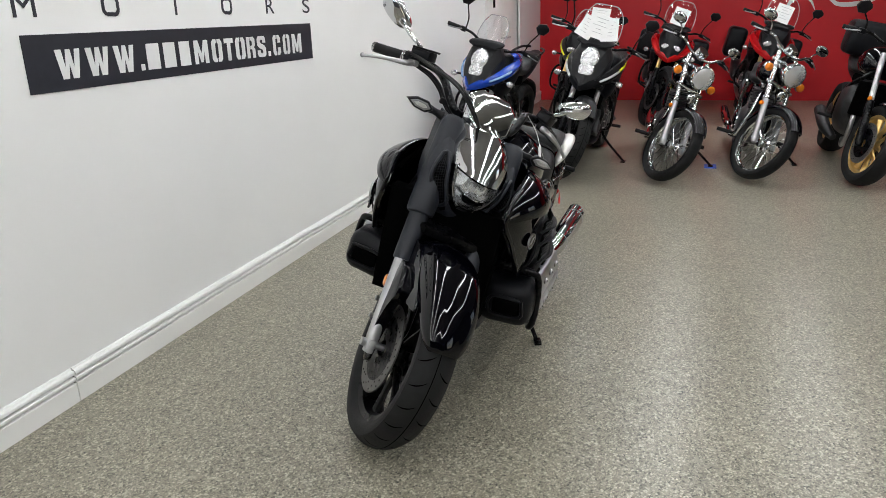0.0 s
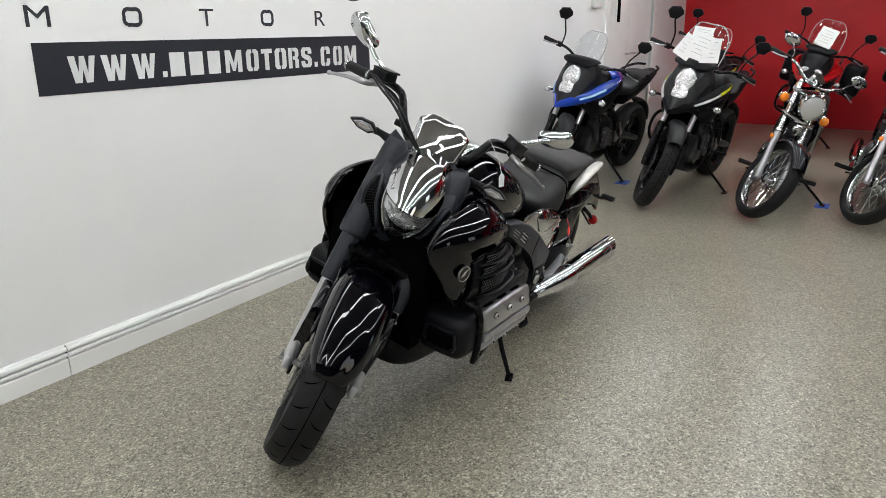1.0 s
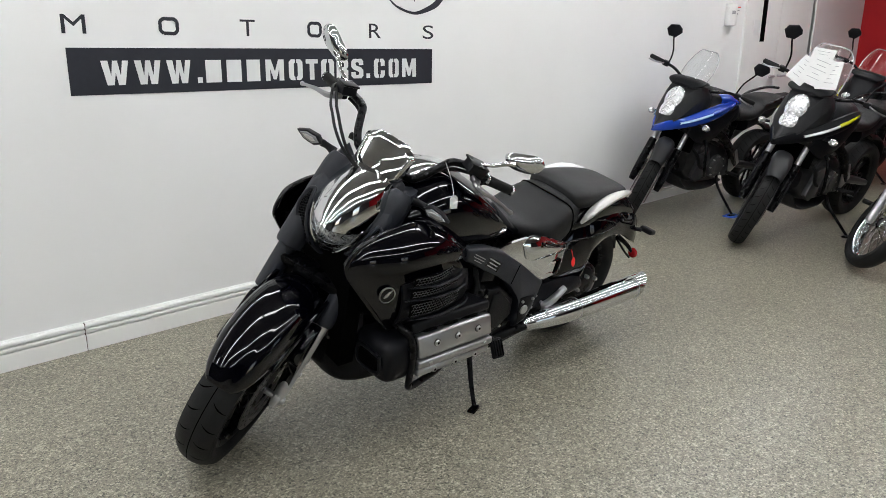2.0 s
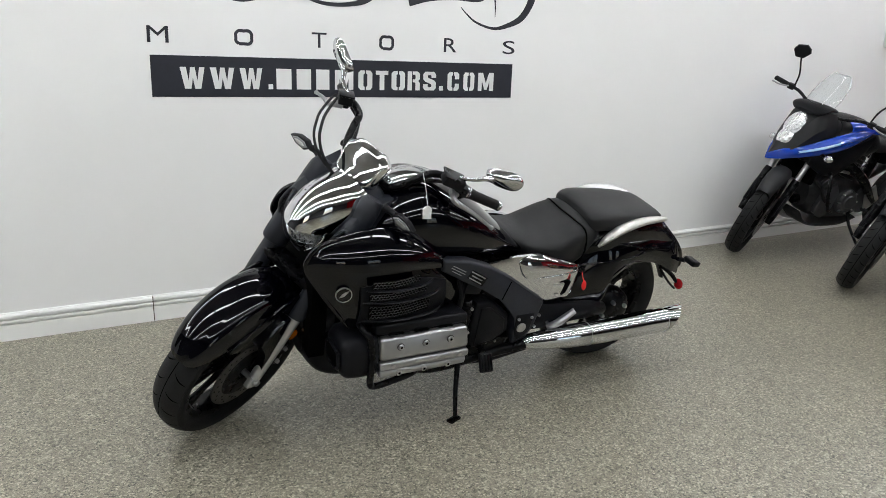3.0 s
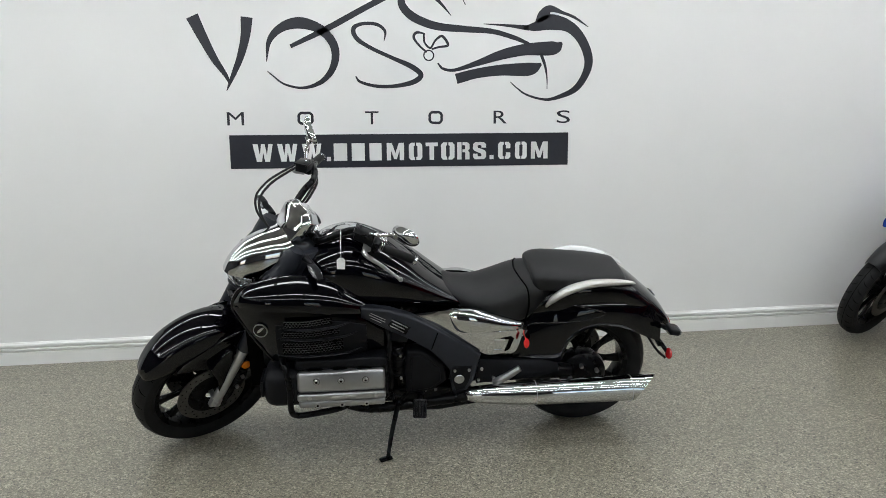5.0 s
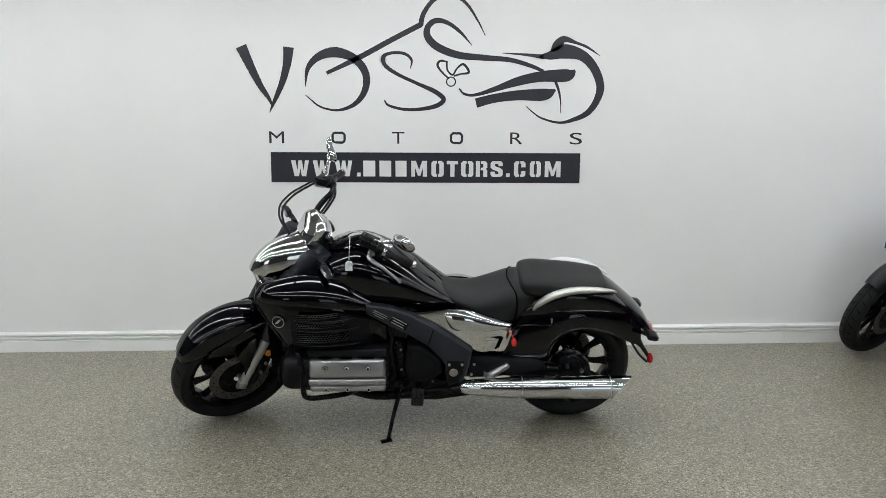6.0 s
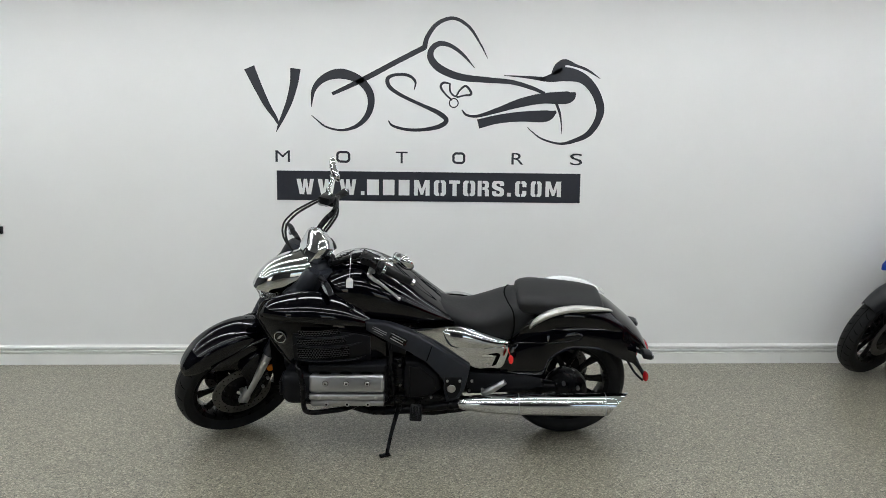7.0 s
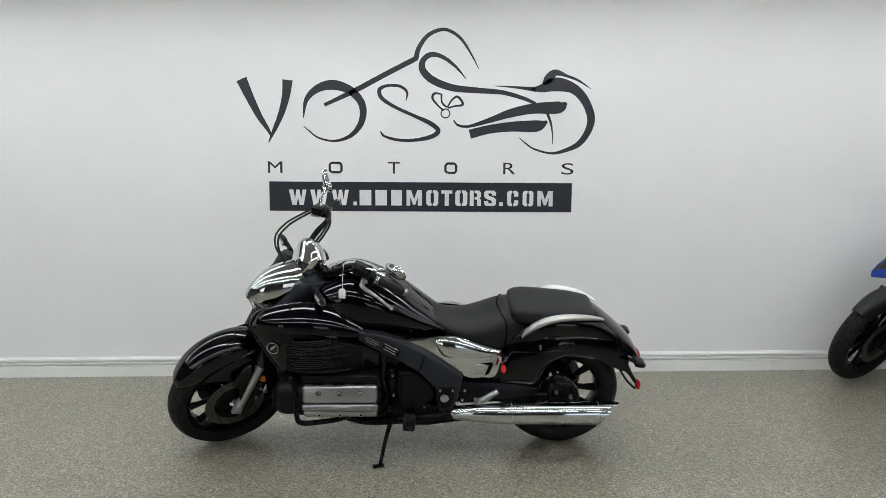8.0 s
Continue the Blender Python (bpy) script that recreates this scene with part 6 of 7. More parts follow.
def adventure_bike(label, group, paint, accent, fork_mat, steer_deg=24, lean_deg=14, cases=False, papers=0, red=False, stripe=None, patch=False):
    stripe = stripe or accent
    ob = empty("adventure_motorcycle", label, "motorcycle", group)
    R, RRr, RXr, AX = 0.33, 0.32, 1.58, 0.075
    d, st = steering(AX, R, 0.11, 26, steer_deg, 0.008)
    cast_wheel(ob, st @ Matrix.Translation((AX, 0, R)), R, 0.052, 0.245, 10, 0.155, (-0.07, 0.07), 34, holes=False)
    cast_wheel(ob, Matrix.Translation((RXr, 0, RRr)), RRr, 0.075, 0.220, 10, 0.12, (0.09,), 30, holes=False)
    ax = Vector((AX, 0, R))
    for sy in (-1, 1):
        o = Vector((0, 0.105 * sy, 0))
        leg = part("fork_leg", moved(tube([ax + o - d * 0.03, ax + o + d * 0.05, ax + o + d * 0.30, ax + o + d * 0.33], [0.022, 0.029, 0.029, 0.024], 12, 3), st), M_FRAME, ob, "black fork leg")
        part("fork_tube", moved(rod(ax + o + d * 0.30, ax + o + d * 0.72, 0.0215, 14), st), fork_mat, leg, "fork tube")
        part("caliper", moved(rbox(0.05, 0.045, 0.10, 0.012), st @ Matrix.Translation(ax + Vector((0.09, 0.085 * sy, 0.09)))), M_GUN, leg)
        part("fork_guard", moved(rbox(0.03, 0.02, 0.17, 0.008), st @ Matrix.Translation(ax + o + d * 0.14 + Vector((-0.035, 0.018 * sy, 0))) @ pose(0, 0, 0, 0, 26, 0)), M_SATIN, leg)
    part("yoke", moved(rbox(0.09, 0.27, 0.04, 0.01), st @ Matrix.Translation(ax + d * 0.50)), M_FRAME, ob)
    part("front_fender", moved(fender_arc(AX, R, R + 0.050, 0.070, 132, 52, 0.055), st), M_DARKGREY, ob, "dark grey plastic front fender")
    # nose
    body = M_DARKGREY if not red else M_SATIN
    nose = part("nose_fairing", creased([
        (0.048, 0.766, 0.004, 0.764, 0.008, 0.758, 0.004, 0.752),
        (0.105, 0.845, 0.026, 0.834, 0.050, 0.792, 0.026, 0.758),
        (0.165, 0.930, 0.064, 0.912, 0.112, 0.842, 0.070, 0.790),
        (0.222, 1.012, 0.096, 0.998, 0.146, 0.905, 0.110, 0.820),
        (0.282, 1.082, 0.122, 1.066, 0.168, 0.965, 0.140, 0.850),
        (0.350, 1.118, 0.136, 1.100, 0.180, 1.000, 0.160, 0.880),
        (0.460, 1.104, 0.124, 1.084, 0.170, 1.000, 0.160, 0.900),
        (0.550, 1.050, 0.090, 1.030, 0.130, 0.985, 0.120, 0.930)]), body, ob, "angular dark grey nose fairing", 24)
    if red:
        for sy in (-1, 1):
            part("headlamp", moved(ball((0, 0, 0), 0.05, (0.6, 1.1, 0.7), 16), Matrix.Translation((0.18, 0.055 * sy, 0.90))), M_FACET, nose, "clear twin headlamp")
    else:
        part("headlamp", moved(ball((0, 0, 0), 0.1, (0.42, 0.76, 0.98), 24), Matrix.Translation((0.222, 0, 0.992)) @ pose(0, 0, 0, 0, 30, 0)), M_FACET, nose, "clear faceted upper headlamp")
        part("headlamp", moved(ball((0, 0, 0), 0.08, (0.42, 0.80, 0.92), 24), Matrix.Translation((0.170, 0, 0.905)) @ pose(0, 0, 0, 0, 30, 0)), M_FACET, nose, "clear faceted lower headlamp")
    part("screen_base", hull([(0.27, 0, 1.08, 1.10, 0.10, 2.4), (0.31, 0, 1.085, 1.135, 0.155, 2.6), (0.37, 0, 1.10, 1.145, 0.15, 2.6), (0.44, 0, 1.09, 1.13, 0.13, 2.4)]), M_SATIN, nose)
    sheet = [(0.30, 1.12, 0.155, 0.09), (0.345, 1.22, 0.165, 0.085), (0.395, 1.32, 0.150, 0.075), (0.43, 1.385, 0.105, 0.05), (0.44, 1.40, 0.07, 0.03)]
    if not papers:
        sheet = [(0.315, 1.12, 0.125, 0.07), (0.372, 1.20, 0.130, 0.07), (0.438, 1.28, 0.112, 0.06), (0.482, 1.33, 0.076, 0.04), (0.492, 1.34, 0.048, 0.02)]
    screen = part("windscreen", pane(sheet), M_SCREEN, ob, "clear windscreen")
    screen.visible_shadow = False
    rim = []
    for x, z, w, sweep in sheet:
        rim.append((x + sweep + 0.0015, w, z))
    part("screen_edge", tube(rim + [(sheet[-1][0] + 0.001, 0.0, sheet[-1][1] + 0.002)] + [(x, -y, z) for x, y, z in reversed(rim)], 0.0042, 6, 5), M_EDGE, screen, "rounded edge of the clear screen")
    if papers:
        for i, (yy, zz, w, h, t) in enumerate(((0.0, 1.235, 0.17, 0.20, 8), (-0.085, 1.225, 0.14, 0.19, -12), (0.095, 1.215, 0.14, 0.18, 20), (0.02, 1.315, 0.15, 0.13, -4))[:papers]):
            pp = part("paper_sheet", moved(rbox(0.0015, w, h, 0.0005, 1), Matrix.Translation((0.285 + 0.42 * (zz - 1.12) + 0.003 * i, yy, zz)) @ pose(0, 0, 0, t, 23, 0)), M_PAPER, ob, "white sales sheet on the windscreen", 0)
            for q in range(5):
                part("print_bar", moved(rbox(0.0015, w * (0.62, 0.4, 0.7, 0.3, 0.55)[q], h * 0.016, 0.0003, 1), Matrix.Translation((0.2835 + 0.42 * (zz - 1.12) + 0.003 * i, yy, zz)) @ pose(0, 0, 0, t, 23, 0) @ Matrix.Translation((-0.0005, 0, h * (0.34 - 0.15 * q)))), M_INK, pp, "", 0)
    for sy in (-1, 1):
        flip = (lambda b: b) if sy < 0 else mirrored
        beak = part("side_panel", flip(skin([(0.044, 0.785, 0.748, -0.008, -0.010, 0.0), (0.13, 0.835, 0.762, -0.070, -0.068, 0.010), (0.28, 0.885, 0.800, -0.140, -0.150, 0.020), (0.42, 0.945, 0.835, -0.190, -0.198, 0.026), (0.56, 0.985, 0.880, -0.215, -0.222, 0.026), (0.68, 0.995, 0.93, -0.215, -0.215, 0.018), (0.76, 0.985, 0.965, -0.205, -0.205, 0.004)], 8, 5, 0.014)), paint, ob, "painted side panel")
        part("light_stripe", flip(skin([(0.20, 0.832, 0.818, -0.122, -0.126, 0.012), (0.30, 0.868, 0.850, -0.176, -0.180, 0.012), (0.40, 0.903, 0.884, -0.214, -0.216, 0.010), (0.48, 0.930, 0.914, -0.234, -0.235, 0.006)], 3, 4, 0.004)), stripe, beak, "light graphic stripe")
        part("accent_stripe", flip(skin([(0.44, 0.925, 0.898, -0.226, -0.229, 0.010), (0.54, 0.955, 0.926, -0.241, -0.242, 0.008), (0.62, 0.970, 0.948, -0.240, -0.240, 0.004), (0.68, 0.978, 0.968, -0.232, -0.232, 0.002)], 3, 4, 0.004)), accent, beak, "painted accent stripe")
        if patch:
            part("tank_patch", flip(skin([(0.56, 1.045, 0.985, -0.150, -0.196, 0.018), (0.66, 1.050, 0.985, -0.165, -0.206, 0.020), (0.78, 1.025, 0.965, -0.155, -0.196, 0.018), (0.86, 0.985, 0.955, -0.150, -0.178, 0.010)], 5, 4, 0.006)), paint, ob, "painted tank panel")
        part("lower_cowl", flip(skin([(0.30, 0.80, 0.74, -0.15, -0.14, 0.01), (0.42, 0.835, 0.67, -0.195, -0.17, 0.02), (0.56, 0.88, 0.66, -0.215, -0.17, 0.022), (0.70, 0.92, 0.75, -0.21, -0.18, 0.016), (0.80, 0.95, 0.85, -0.20, -0.18, 0.006)], 8, 5, 0.014)), M_SATIN, ob, "black lower cowl")
        sg = part("turn_signal", flip(tube([(0.36, -0.17, 0.82), (0.355, -0.22, 0.818), (0.35, -0.25, 0.817)], [0.014, 0.010, 0.012], 8, 4)), M_SATIN, ob, "turn signal")
        part("signal_lens", flip(ball((0.335, -0.262, 0.817), 0.032, (0.8, 1.0, 0.8), 14)), M_FACET, sg, "clear signal lens")
        part("frame_spar", flip(tube([(0.42, -0.07, 0.90), (0.60, -0.15, 0.78), (0.85, -0.17, 0.62), (1.05, -0.15, 0.42)], [0.03, 0.034, 0.034, 0.03], 8, 5)), M_FRAME, ob, "black frame spar")
        part("swingarm", flip(tube([(1.02, -0.10, 0.42), (1.25, -0.12, 0.39), (RXr, -0.115, RRr)], [0.032, 0.034, 0.026], 8, 4)), M_GUN, ob)
        part("foot_peg", flip(rod((0.98, -0.15, 0.36), (0.97, -0.28, 0.37), 0.014, 8)), M_RUBBER, ob)
        part("tail_rail", flip(tube([(1.30, -0.12, 0.90), (1.48, -0.14, 0.95), (1.70, -0.12, 0.985), (1.80, -0.06, 0.99)], 0.012, 8, 5)), M_FRAME, ob, "black grab rail")
        part("crash_bar", flip(tube([(0.52, -0.10, 0.72), (0.47, -0.22, 0.66), (0.46, -0.255, 0.54), (0.52, -0.24, 0.42), (0.66, -0.16, 0.36)], 0.0125, 10, 5)), M_FRAME, ob, "black crash bar")
        if cases:
            part("side_case", flip(moved(rbox(0.46, 0.22, 0.36, 0.05, 3), Matrix.Translation((1.52, -0.32, 0.80)))), M_SATIN, ob, "black hard side case")
    part("fuel_tank", hull([(0.50, 0, 0.82, 0.98, 0.12, 2.5), (0.58, 0, 0.78, 1.04, 0.19, 2.5), (0.70, 0, 0.76, 1.055, 0.205, 2.5), (0.84, 0, 0.76, 1.02, 0.18, 2.6), (0.96, 0, 0.77, 0.93, 0.13, 2.6)]), M_SATIN if not red else paint, ob, "fuel tank")
    part("seat", hull([(0.92, 0, 0.80, 0.90, 0.09, 3), (1.0, 0, 0.78, 0.885, 0.125, 3), (1.15, 0, 0.78, 0.875, 0.15, 3), (1.28, 0, 0.80, 0.915, 0.145, 3), (1.35, 0, 0.83, 0.955, 0.135, 3), (1.55, 0, 0.86, 0.965, 0.125, 3), (1.70, 0, 0.88, 0.95, 0.10, 3)]), M_SEAT, ob, "black two-step seat")
    part("tail", hull([(1.15, 0, 0.68, 0.80, 0.12, 3), (1.40, 0, 0.74, 0.88, 0.12, 3), (1.68, 0, 0.83, 0.94, 0.09, 3), (1.86, 0, 0.90, 0.96, 0.05, 2.5)]), M_SATIN, ob, "black tail section")
    part("rear_fender", fender_arc(RXr, RRr, RRr + 0.06, 0.08, 95, 20, 0.03), M_SATIN, ob)
    part("tail_lamp", ball((1.86, 0, 0.915), 0.035, (0.6, 1.6, 0.7), 12), M_REDLENS, ob, "red tail lamp")
    eng = part("engine", hull([(0.46, 0, 0.38, 0.56, 0.09, 3), (0.54, 0, 0.31, 0.60, 0.12, 4), (0.70, 0, 0.28, 0.62, 0.13, 4), (0.92, 0, 0.28, 0.60, 0.13, 4), (1.06, 0, 0.34, 0.52, 0.10, 3)]), M_GUN, ob, "dark grey engine")
    for sy in (-1, 1):
        side = Matrix.Translation((0.80, 0, 0.43)) if sy < 0 else Matrix.Translation((0.80, 0, 0.43)) @ pose(0, 0, 0, 0, 0, 180)
        cover = part("clutch_cover", moved(lathe([(0, -0.175), (0.045, -0.178), (0.052, -0.17), (0.075, -0.17), (0.092, -0.155), (0.098, -0.12), (0, -0.12)], 28), side), M_CASE, eng, "grey round engine cover")
        for q in range(8):
            part("bolt", moved(rod((0.086 * math.cos(q * 0.785), -0.150, 0.086 * math.sin(q * 0.785)), (0.086 * math.cos(q * 0.785), -0.170, 0.086 * math.sin(q * 0.785)), 0.007, 6), side), M_STEEL, cover)
        flip = (lambda b: b) if sy < 0 else mirrored
        part("crankcase_web", flip(slab([(0.50, 0.36), (0.56, 0.54), (0.66, 0.57), (0.70, 0.50), (0.66, 0.36), (0.58, 0.31)], -0.150, -0.11, 0, 0.008)), M_CASE, eng)
        part("sprocket_cover", flip(slab([(0.90, 0.36), (0.90, 0.50), (0.98, 0.53), (1.06, 0.47), (1.04, 0.37), (0.97, 0.33)], -0.150, -0.11, 2, 0.008)), M_CASE, eng)
        part("hose", flip(tube([(0.42, -0.13, 0.62), (0.48, -0.165, 0.55), (0.56, -0.15, 0.46), (0.64, -0.14, 0.42)], 0.014, 8, 5)), M_RUBBER, eng, "black coolant hose")
        part("coolant_pipe", flip(tube([(0.44, -0.12, 0.80), (0.58, -0.155, 0.70), (0.72, -0.15, 0.66)], 0.012, 8, 5)), M_STEEL, eng)
        part("heel_plate", flip(slab([(0.98, 0.34), (0.94, 0.48), (1.02, 0.56), (1.10, 0.44)], -0.172, -0.162, 0, 0.003)), M_ALU, ob, "silver heel plate")
    for base, tilt in (((0.56, 0, 0.66), -42), ((0.82, 0, 0.68), 22)):
        cyl = Matrix.Translation(base) @ pose(0, 0, 0, 0, tilt, 0)
        cy = part("cylinder", moved(rbox(0.15, 0.20, 0.22, 0.02, 2), cyl), M_GUN, eng, "finned cylinder")
        for i in range(6):
            part("cooling_fin", moved(rbox(0.175, 0.235, 0.007, 0.003, 1), cyl @ Matrix.Translation((0, 0, -0.09 + 0.032 * i))), M_CASE, cy)
        part("cam_cover", moved(rbox(0.14, 0.21, 0.05, 0.015, 2), cyl @ Matrix.Translation((0, 0, 0.13))), M_CASE, cy)
    part("oil_filter", moved(rod((0, 0, 0), (-0.09, 0, 0), 0.037, 20), Matrix.Translation((0.50, 0.0, 0.42))), M_FRAME, eng, "black oil filter")
    part("skid_plate", hull([(0.42, 0, 0.34, 0.36, 0.10, 3), (0.50, 0, 0.245, 0.275, 0.13, 4), (0.80, 0, 0.225, 0.245, 0.13, 4), (1.0, 0, 0.26, 0.28, 0.11, 4)]), M_GUN, ob, "grey skid plate")
    part("radiator", moved(rbox(0.04, 0.30, 0.24, 0.008), Matrix.Translation((0.40, 0, 0.70)) @ pose(0, 0, 0, 0, 12, 0)), M_BLACK_SHADE, ob, "black radiator")
    part("header_pipe", tube([(0.43, 0.04, 0.58), (0.36, 0.05, 0.45), (0.42, 0.06, 0.28), (0.70, 0.10, 0.22), (1.05, 0.15, 0.28), (1.22, 0.20, 0.42)], 0.022, 10, 6), M_STEEL, ob, "steel exhaust pipe")
    part("silencer", tube([(1.18, 0.20, 0.40), (1.26, 0.215, 0.44), (1.50, 0.23, 0.54), (1.72, 0.235, 0.63)], [0.035, 0.055, 0.06, 0.055], 16, 5), M_GUN, ob, "dark silencer")
    part("shock", tube([(1.06, 0, 0.45), (1.10, 0, 0.60), (1.14, 0, 0.74)], 0.035, 10, 3), M_FRAME, ob)
    bars(ob, st, (0.42, 1.07), 0.42, 0.05, 0.11, M_FRAME, mirror="black", mirror_up=0.24)
    side_stand(ob, lean_deg, 0.86)
    return ob


def classic_bike(label, group, steer_deg=36, lean_deg=14):
    ob = empty("classic_motorcycle", label, "motorcycle", group)
    R, RRr, RXr = 0.300, 0.30, 1.45
    d, st = steering(0.0, R, 0.14, 33, steer_deg, 0.012)
    ax = Vector((0, 0, R))
    wire_wheel(ob, st @ Matrix.Translation(ax), R, 0.046, 0.240)
    wire_wheel(ob, Matrix.Translation((RXr, 0, RRr)), RRr, 0.064, 0.205, 0.07)
    for sy in (-1, 1):
        o = Vector((0, 0.098 * sy, 0))
        leg = part("fork_leg", moved(tube([ax + o - d * 0.03, ax + o, ax + o + d * 0.10, ax + o + d * 0.36], [0.020, 0.026, 0.024, 0.024], 14, 3), st), M_ALU, ob, "polished fork leg")
        part("fork_tube", moved(rod(ax + o + d * 0.35, ax + o + d * 0.78, 0.019, 14), st), M_CHROME, leg, "chrome fork tube")
        part("fork_seal", moved(rod(ax + o + d * 0.345, ax + o + d * 0.375, 0.029, 14), st), M_CHROME, leg)
        sg = part("turn_signal", moved(rod(ax + Vector((0, 0.10 * sy, 0)) + d * 0.60, ax + Vector((-0.01, 0.17 * sy, 0)) + d * 0.60, 0.008, 8), st), M_CHROME, ob, "amber turn signal")
        part("signal_lens", moved(ball((0, 0, 0), 0.034, (0.7, 1, 1), 16), st @ Matrix.Translation(ax + Vector((-0.035, 0.185 * sy, 0)) + d * 0.60)), M_ORANGE, sg, "round amber lens")
        part("signal_shell", moved(ball((0, 0, 0), 0.036, (0.8, 1, 1), 16), st @ Matrix.Translation(ax + Vector((-0.012, 0.185 * sy, 0)) + d * 0.60)), M_CHROME, sg)
        part("reflector", moved(ball((0, 0, 0), 0.018, (1.5, 0.4, 1.0), 10), st @ Matrix.Translation(ax + Vector((0.01, 0.125 * sy, 0)) + d * 0.30)), M_ORANGE, leg, "amber reflector")
    part("yoke", moved(merge(moved(rbox(0.07, 0.25, 0.03, 0.01), Matrix.Translation(ax + d * 0.50)), moved(rbox(0.08, 0.25, 0.03, 0.01), Matrix.Translation(ax + d * 0.70))), st), M_CHROME, ob, "chrome fork yoke")
    part("front_fender", moved(fender_arc(0, R, R + 0.022, 0.068, 140, 15, 0.035, 16), st), M_GLOSS, ob, "black front fender")
    lamp = part("headlamp", moved(moved(lathe([(0, -0.085), (0.04, -0.08), (0.075, -0.05), (0.092, 0.0), (0.098, 0.035), (0.094, 0.045), (0.086, 0.048)], 32), pose(0, 0, 0, 0, 0, 90)), st @ Matrix.Translation(ax + d * 0.65 + Vector((-0.11, 0, 0)))), M_CHROME, ob, "round chrome headlamp")
    part("lens", moved(moved(lathe([(0.088, 0.045), (0.07, 0.054), (0.04, 0.060), (0, 0.062)], 28), pose(0, 0, 0, 0, 0, 90)), st @ Matrix.Translation(ax + d * 0.65 + Vector((-0.11, 0, 0)))), M_FLUTE, lamp, "clear fluted lens")
    part("speedometer", moved(moved(lathe([(0, -0.04), (0.045, -0.04), (0.052, 0.02), (0.046, 0.026), (0, 0.026)], 24), pose(0, 0, 0, 60, 0, 90)), st @ Matrix.Translation(ax + d * 0.84 + Vector((-0.02, 0, 0)))), M_CHROME, ob, "chrome speedometer")
    part("horn", moved(ball((0, 0, 0), 0.045, (0.5, 1, 1), 16), st @ Matrix.Translation(ax + d * 0.44 + Vector((-0.02, -0.03, 0)))), M_CHROME, ob, "chrome horn")
    bars(ob, st, (0.42, 0.96), 0.36, 0.065, 0.15, M_CHROME, mirror="chrome", mirror_up=0.115)
    part("fuel_tank", hull([(0.44, 0, 0.74, 0.82, 0.06, 2.2), (0.52, 0, 0.70, 0.88, 0.12, 2.3), (0.66, 0, 0.69, 0.905, 0.145, 2.3), (0.80, 0, 0.69, 0.87, 0.125, 2.4), (0.94, 0, 0.69, 0.78, 0.08, 2.4)]), M_GLOSS, ob, "gloss black teardrop tank")
    part("seat", hull([(0.88, 0, 0.67, 0.74, 0.08, 3), (0.98, 0, 0.65, 0.73, 0.13, 3), (1.15, 0, 0.65, 0.74, 0.145, 3), (1.28, 0, 0.68, 0.80, 0.125, 3), (1.45, 0, 0.71, 0.82, 0.11, 3), (1.60, 0, 0.73, 0.80, 0.085, 3)]), M_SEAT, ob, "black stepped seat")
    part("rear_fender", fender_arc(RXr, RRr, RRr + 0.06, 0.09, 135, 0, 0.05, 16), M_GLOSS, ob, "gloss black rear fender")
    part("tail_lamp", ball((RXr + 0.33, 0, 0.56), 0.045, (0.7, 1.2, 0.9), 12), M_REDLENS, ob, "red tail lamp")
    eng = part("engine", hull([(0.50, 0, 0.24, 0.44, 0.10, 3), (0.60, 0, 0.19, 0.50, 0.15, 3), (0.80, 0, 0.18, 0.50, 0.16, 3), (0.98, 0, 0.20, 0.46, 0.12, 3)]), M_CASE, ob, "grey single-cylinder engine")
    for i in range(7):
        part("cooling_fin", moved(rbox(0.20, 0.24, 0.012, 0.004, 1), Matrix.Translation((0.66, 0, 0.49 + 0.026 * i))), M_GUN, eng)
    part("cylinder_head", moved(rbox(0.20, 0.17, 0.07, 0.02, 3), Matrix.Translation((0.66, 0, 0.69))), M_CHROME, eng, "chrome cylinder head")
    for sy in (-1, 1):
        part("engine_cover", moved(lathe([(0, -0.185), (0.07, -0.185), (0.09, -0.17), (0.095, -0.14), (0, -0.14)], 28), Matrix.Translation((0.78, 0, 0.34)) if sy < 0 else Matrix.Translation((0.78, 0, 0.34)) @ pose(0, 0, 0, 0, 0, 180)), M_CHROME, eng, "chrome round cover")
        flip = (lambda b: b) if sy < 0 else mirrored
        part("down_tube", flip(tube([(0.42, -0.03, 0.82), (0.46, -0.06, 0.55), (0.52, -0.09, 0.22), (0.70, -0.11, 0.17), (1.05, -0.11, 0.22)], 0.015, 8, 5)), M_GLOSS, ob)
        peg = part("foot_peg", flip(rod((0.62, -0.12, 0.24), (0.61, -0.30, 0.25), 0.017, 10)), M_RUBBER, ob, "black rubber foot peg")
        part("peg_bracket", flip(tube([(0.58, -0.10, 0.20), (0.56, -0.17, 0.22), (0.47, -0.20, 0.24)], 0.008, 8, 4)), M_CHROME, peg)
        part("shock", flip(tube([(1.40, -0.115, 0.34), (1.33, -0.125, 0.50), (1.27, -0.12, 0.64)], 0.026, 10, 3)), M_CHROME, ob, "chrome rear shock")
        part("swingarm", flip(tube([(1.0, -0.09, 0.32), (RXr, -0.10, RRr)], 0.018, 8, 3)), M_GLOSS, ob)
        part("side_cover", flip(skin([(0.92, 0.64, 0.44, -0.11, -0.12, 0.01), (1.02, 0.66, 0.42, -0.12, -0.13, 0.02), (1.14, 0.65, 0.46, -0.115, -0.12, 0.01)], 6, 4, 0.01)), M_GLOSS, ob, "gloss black side cover")
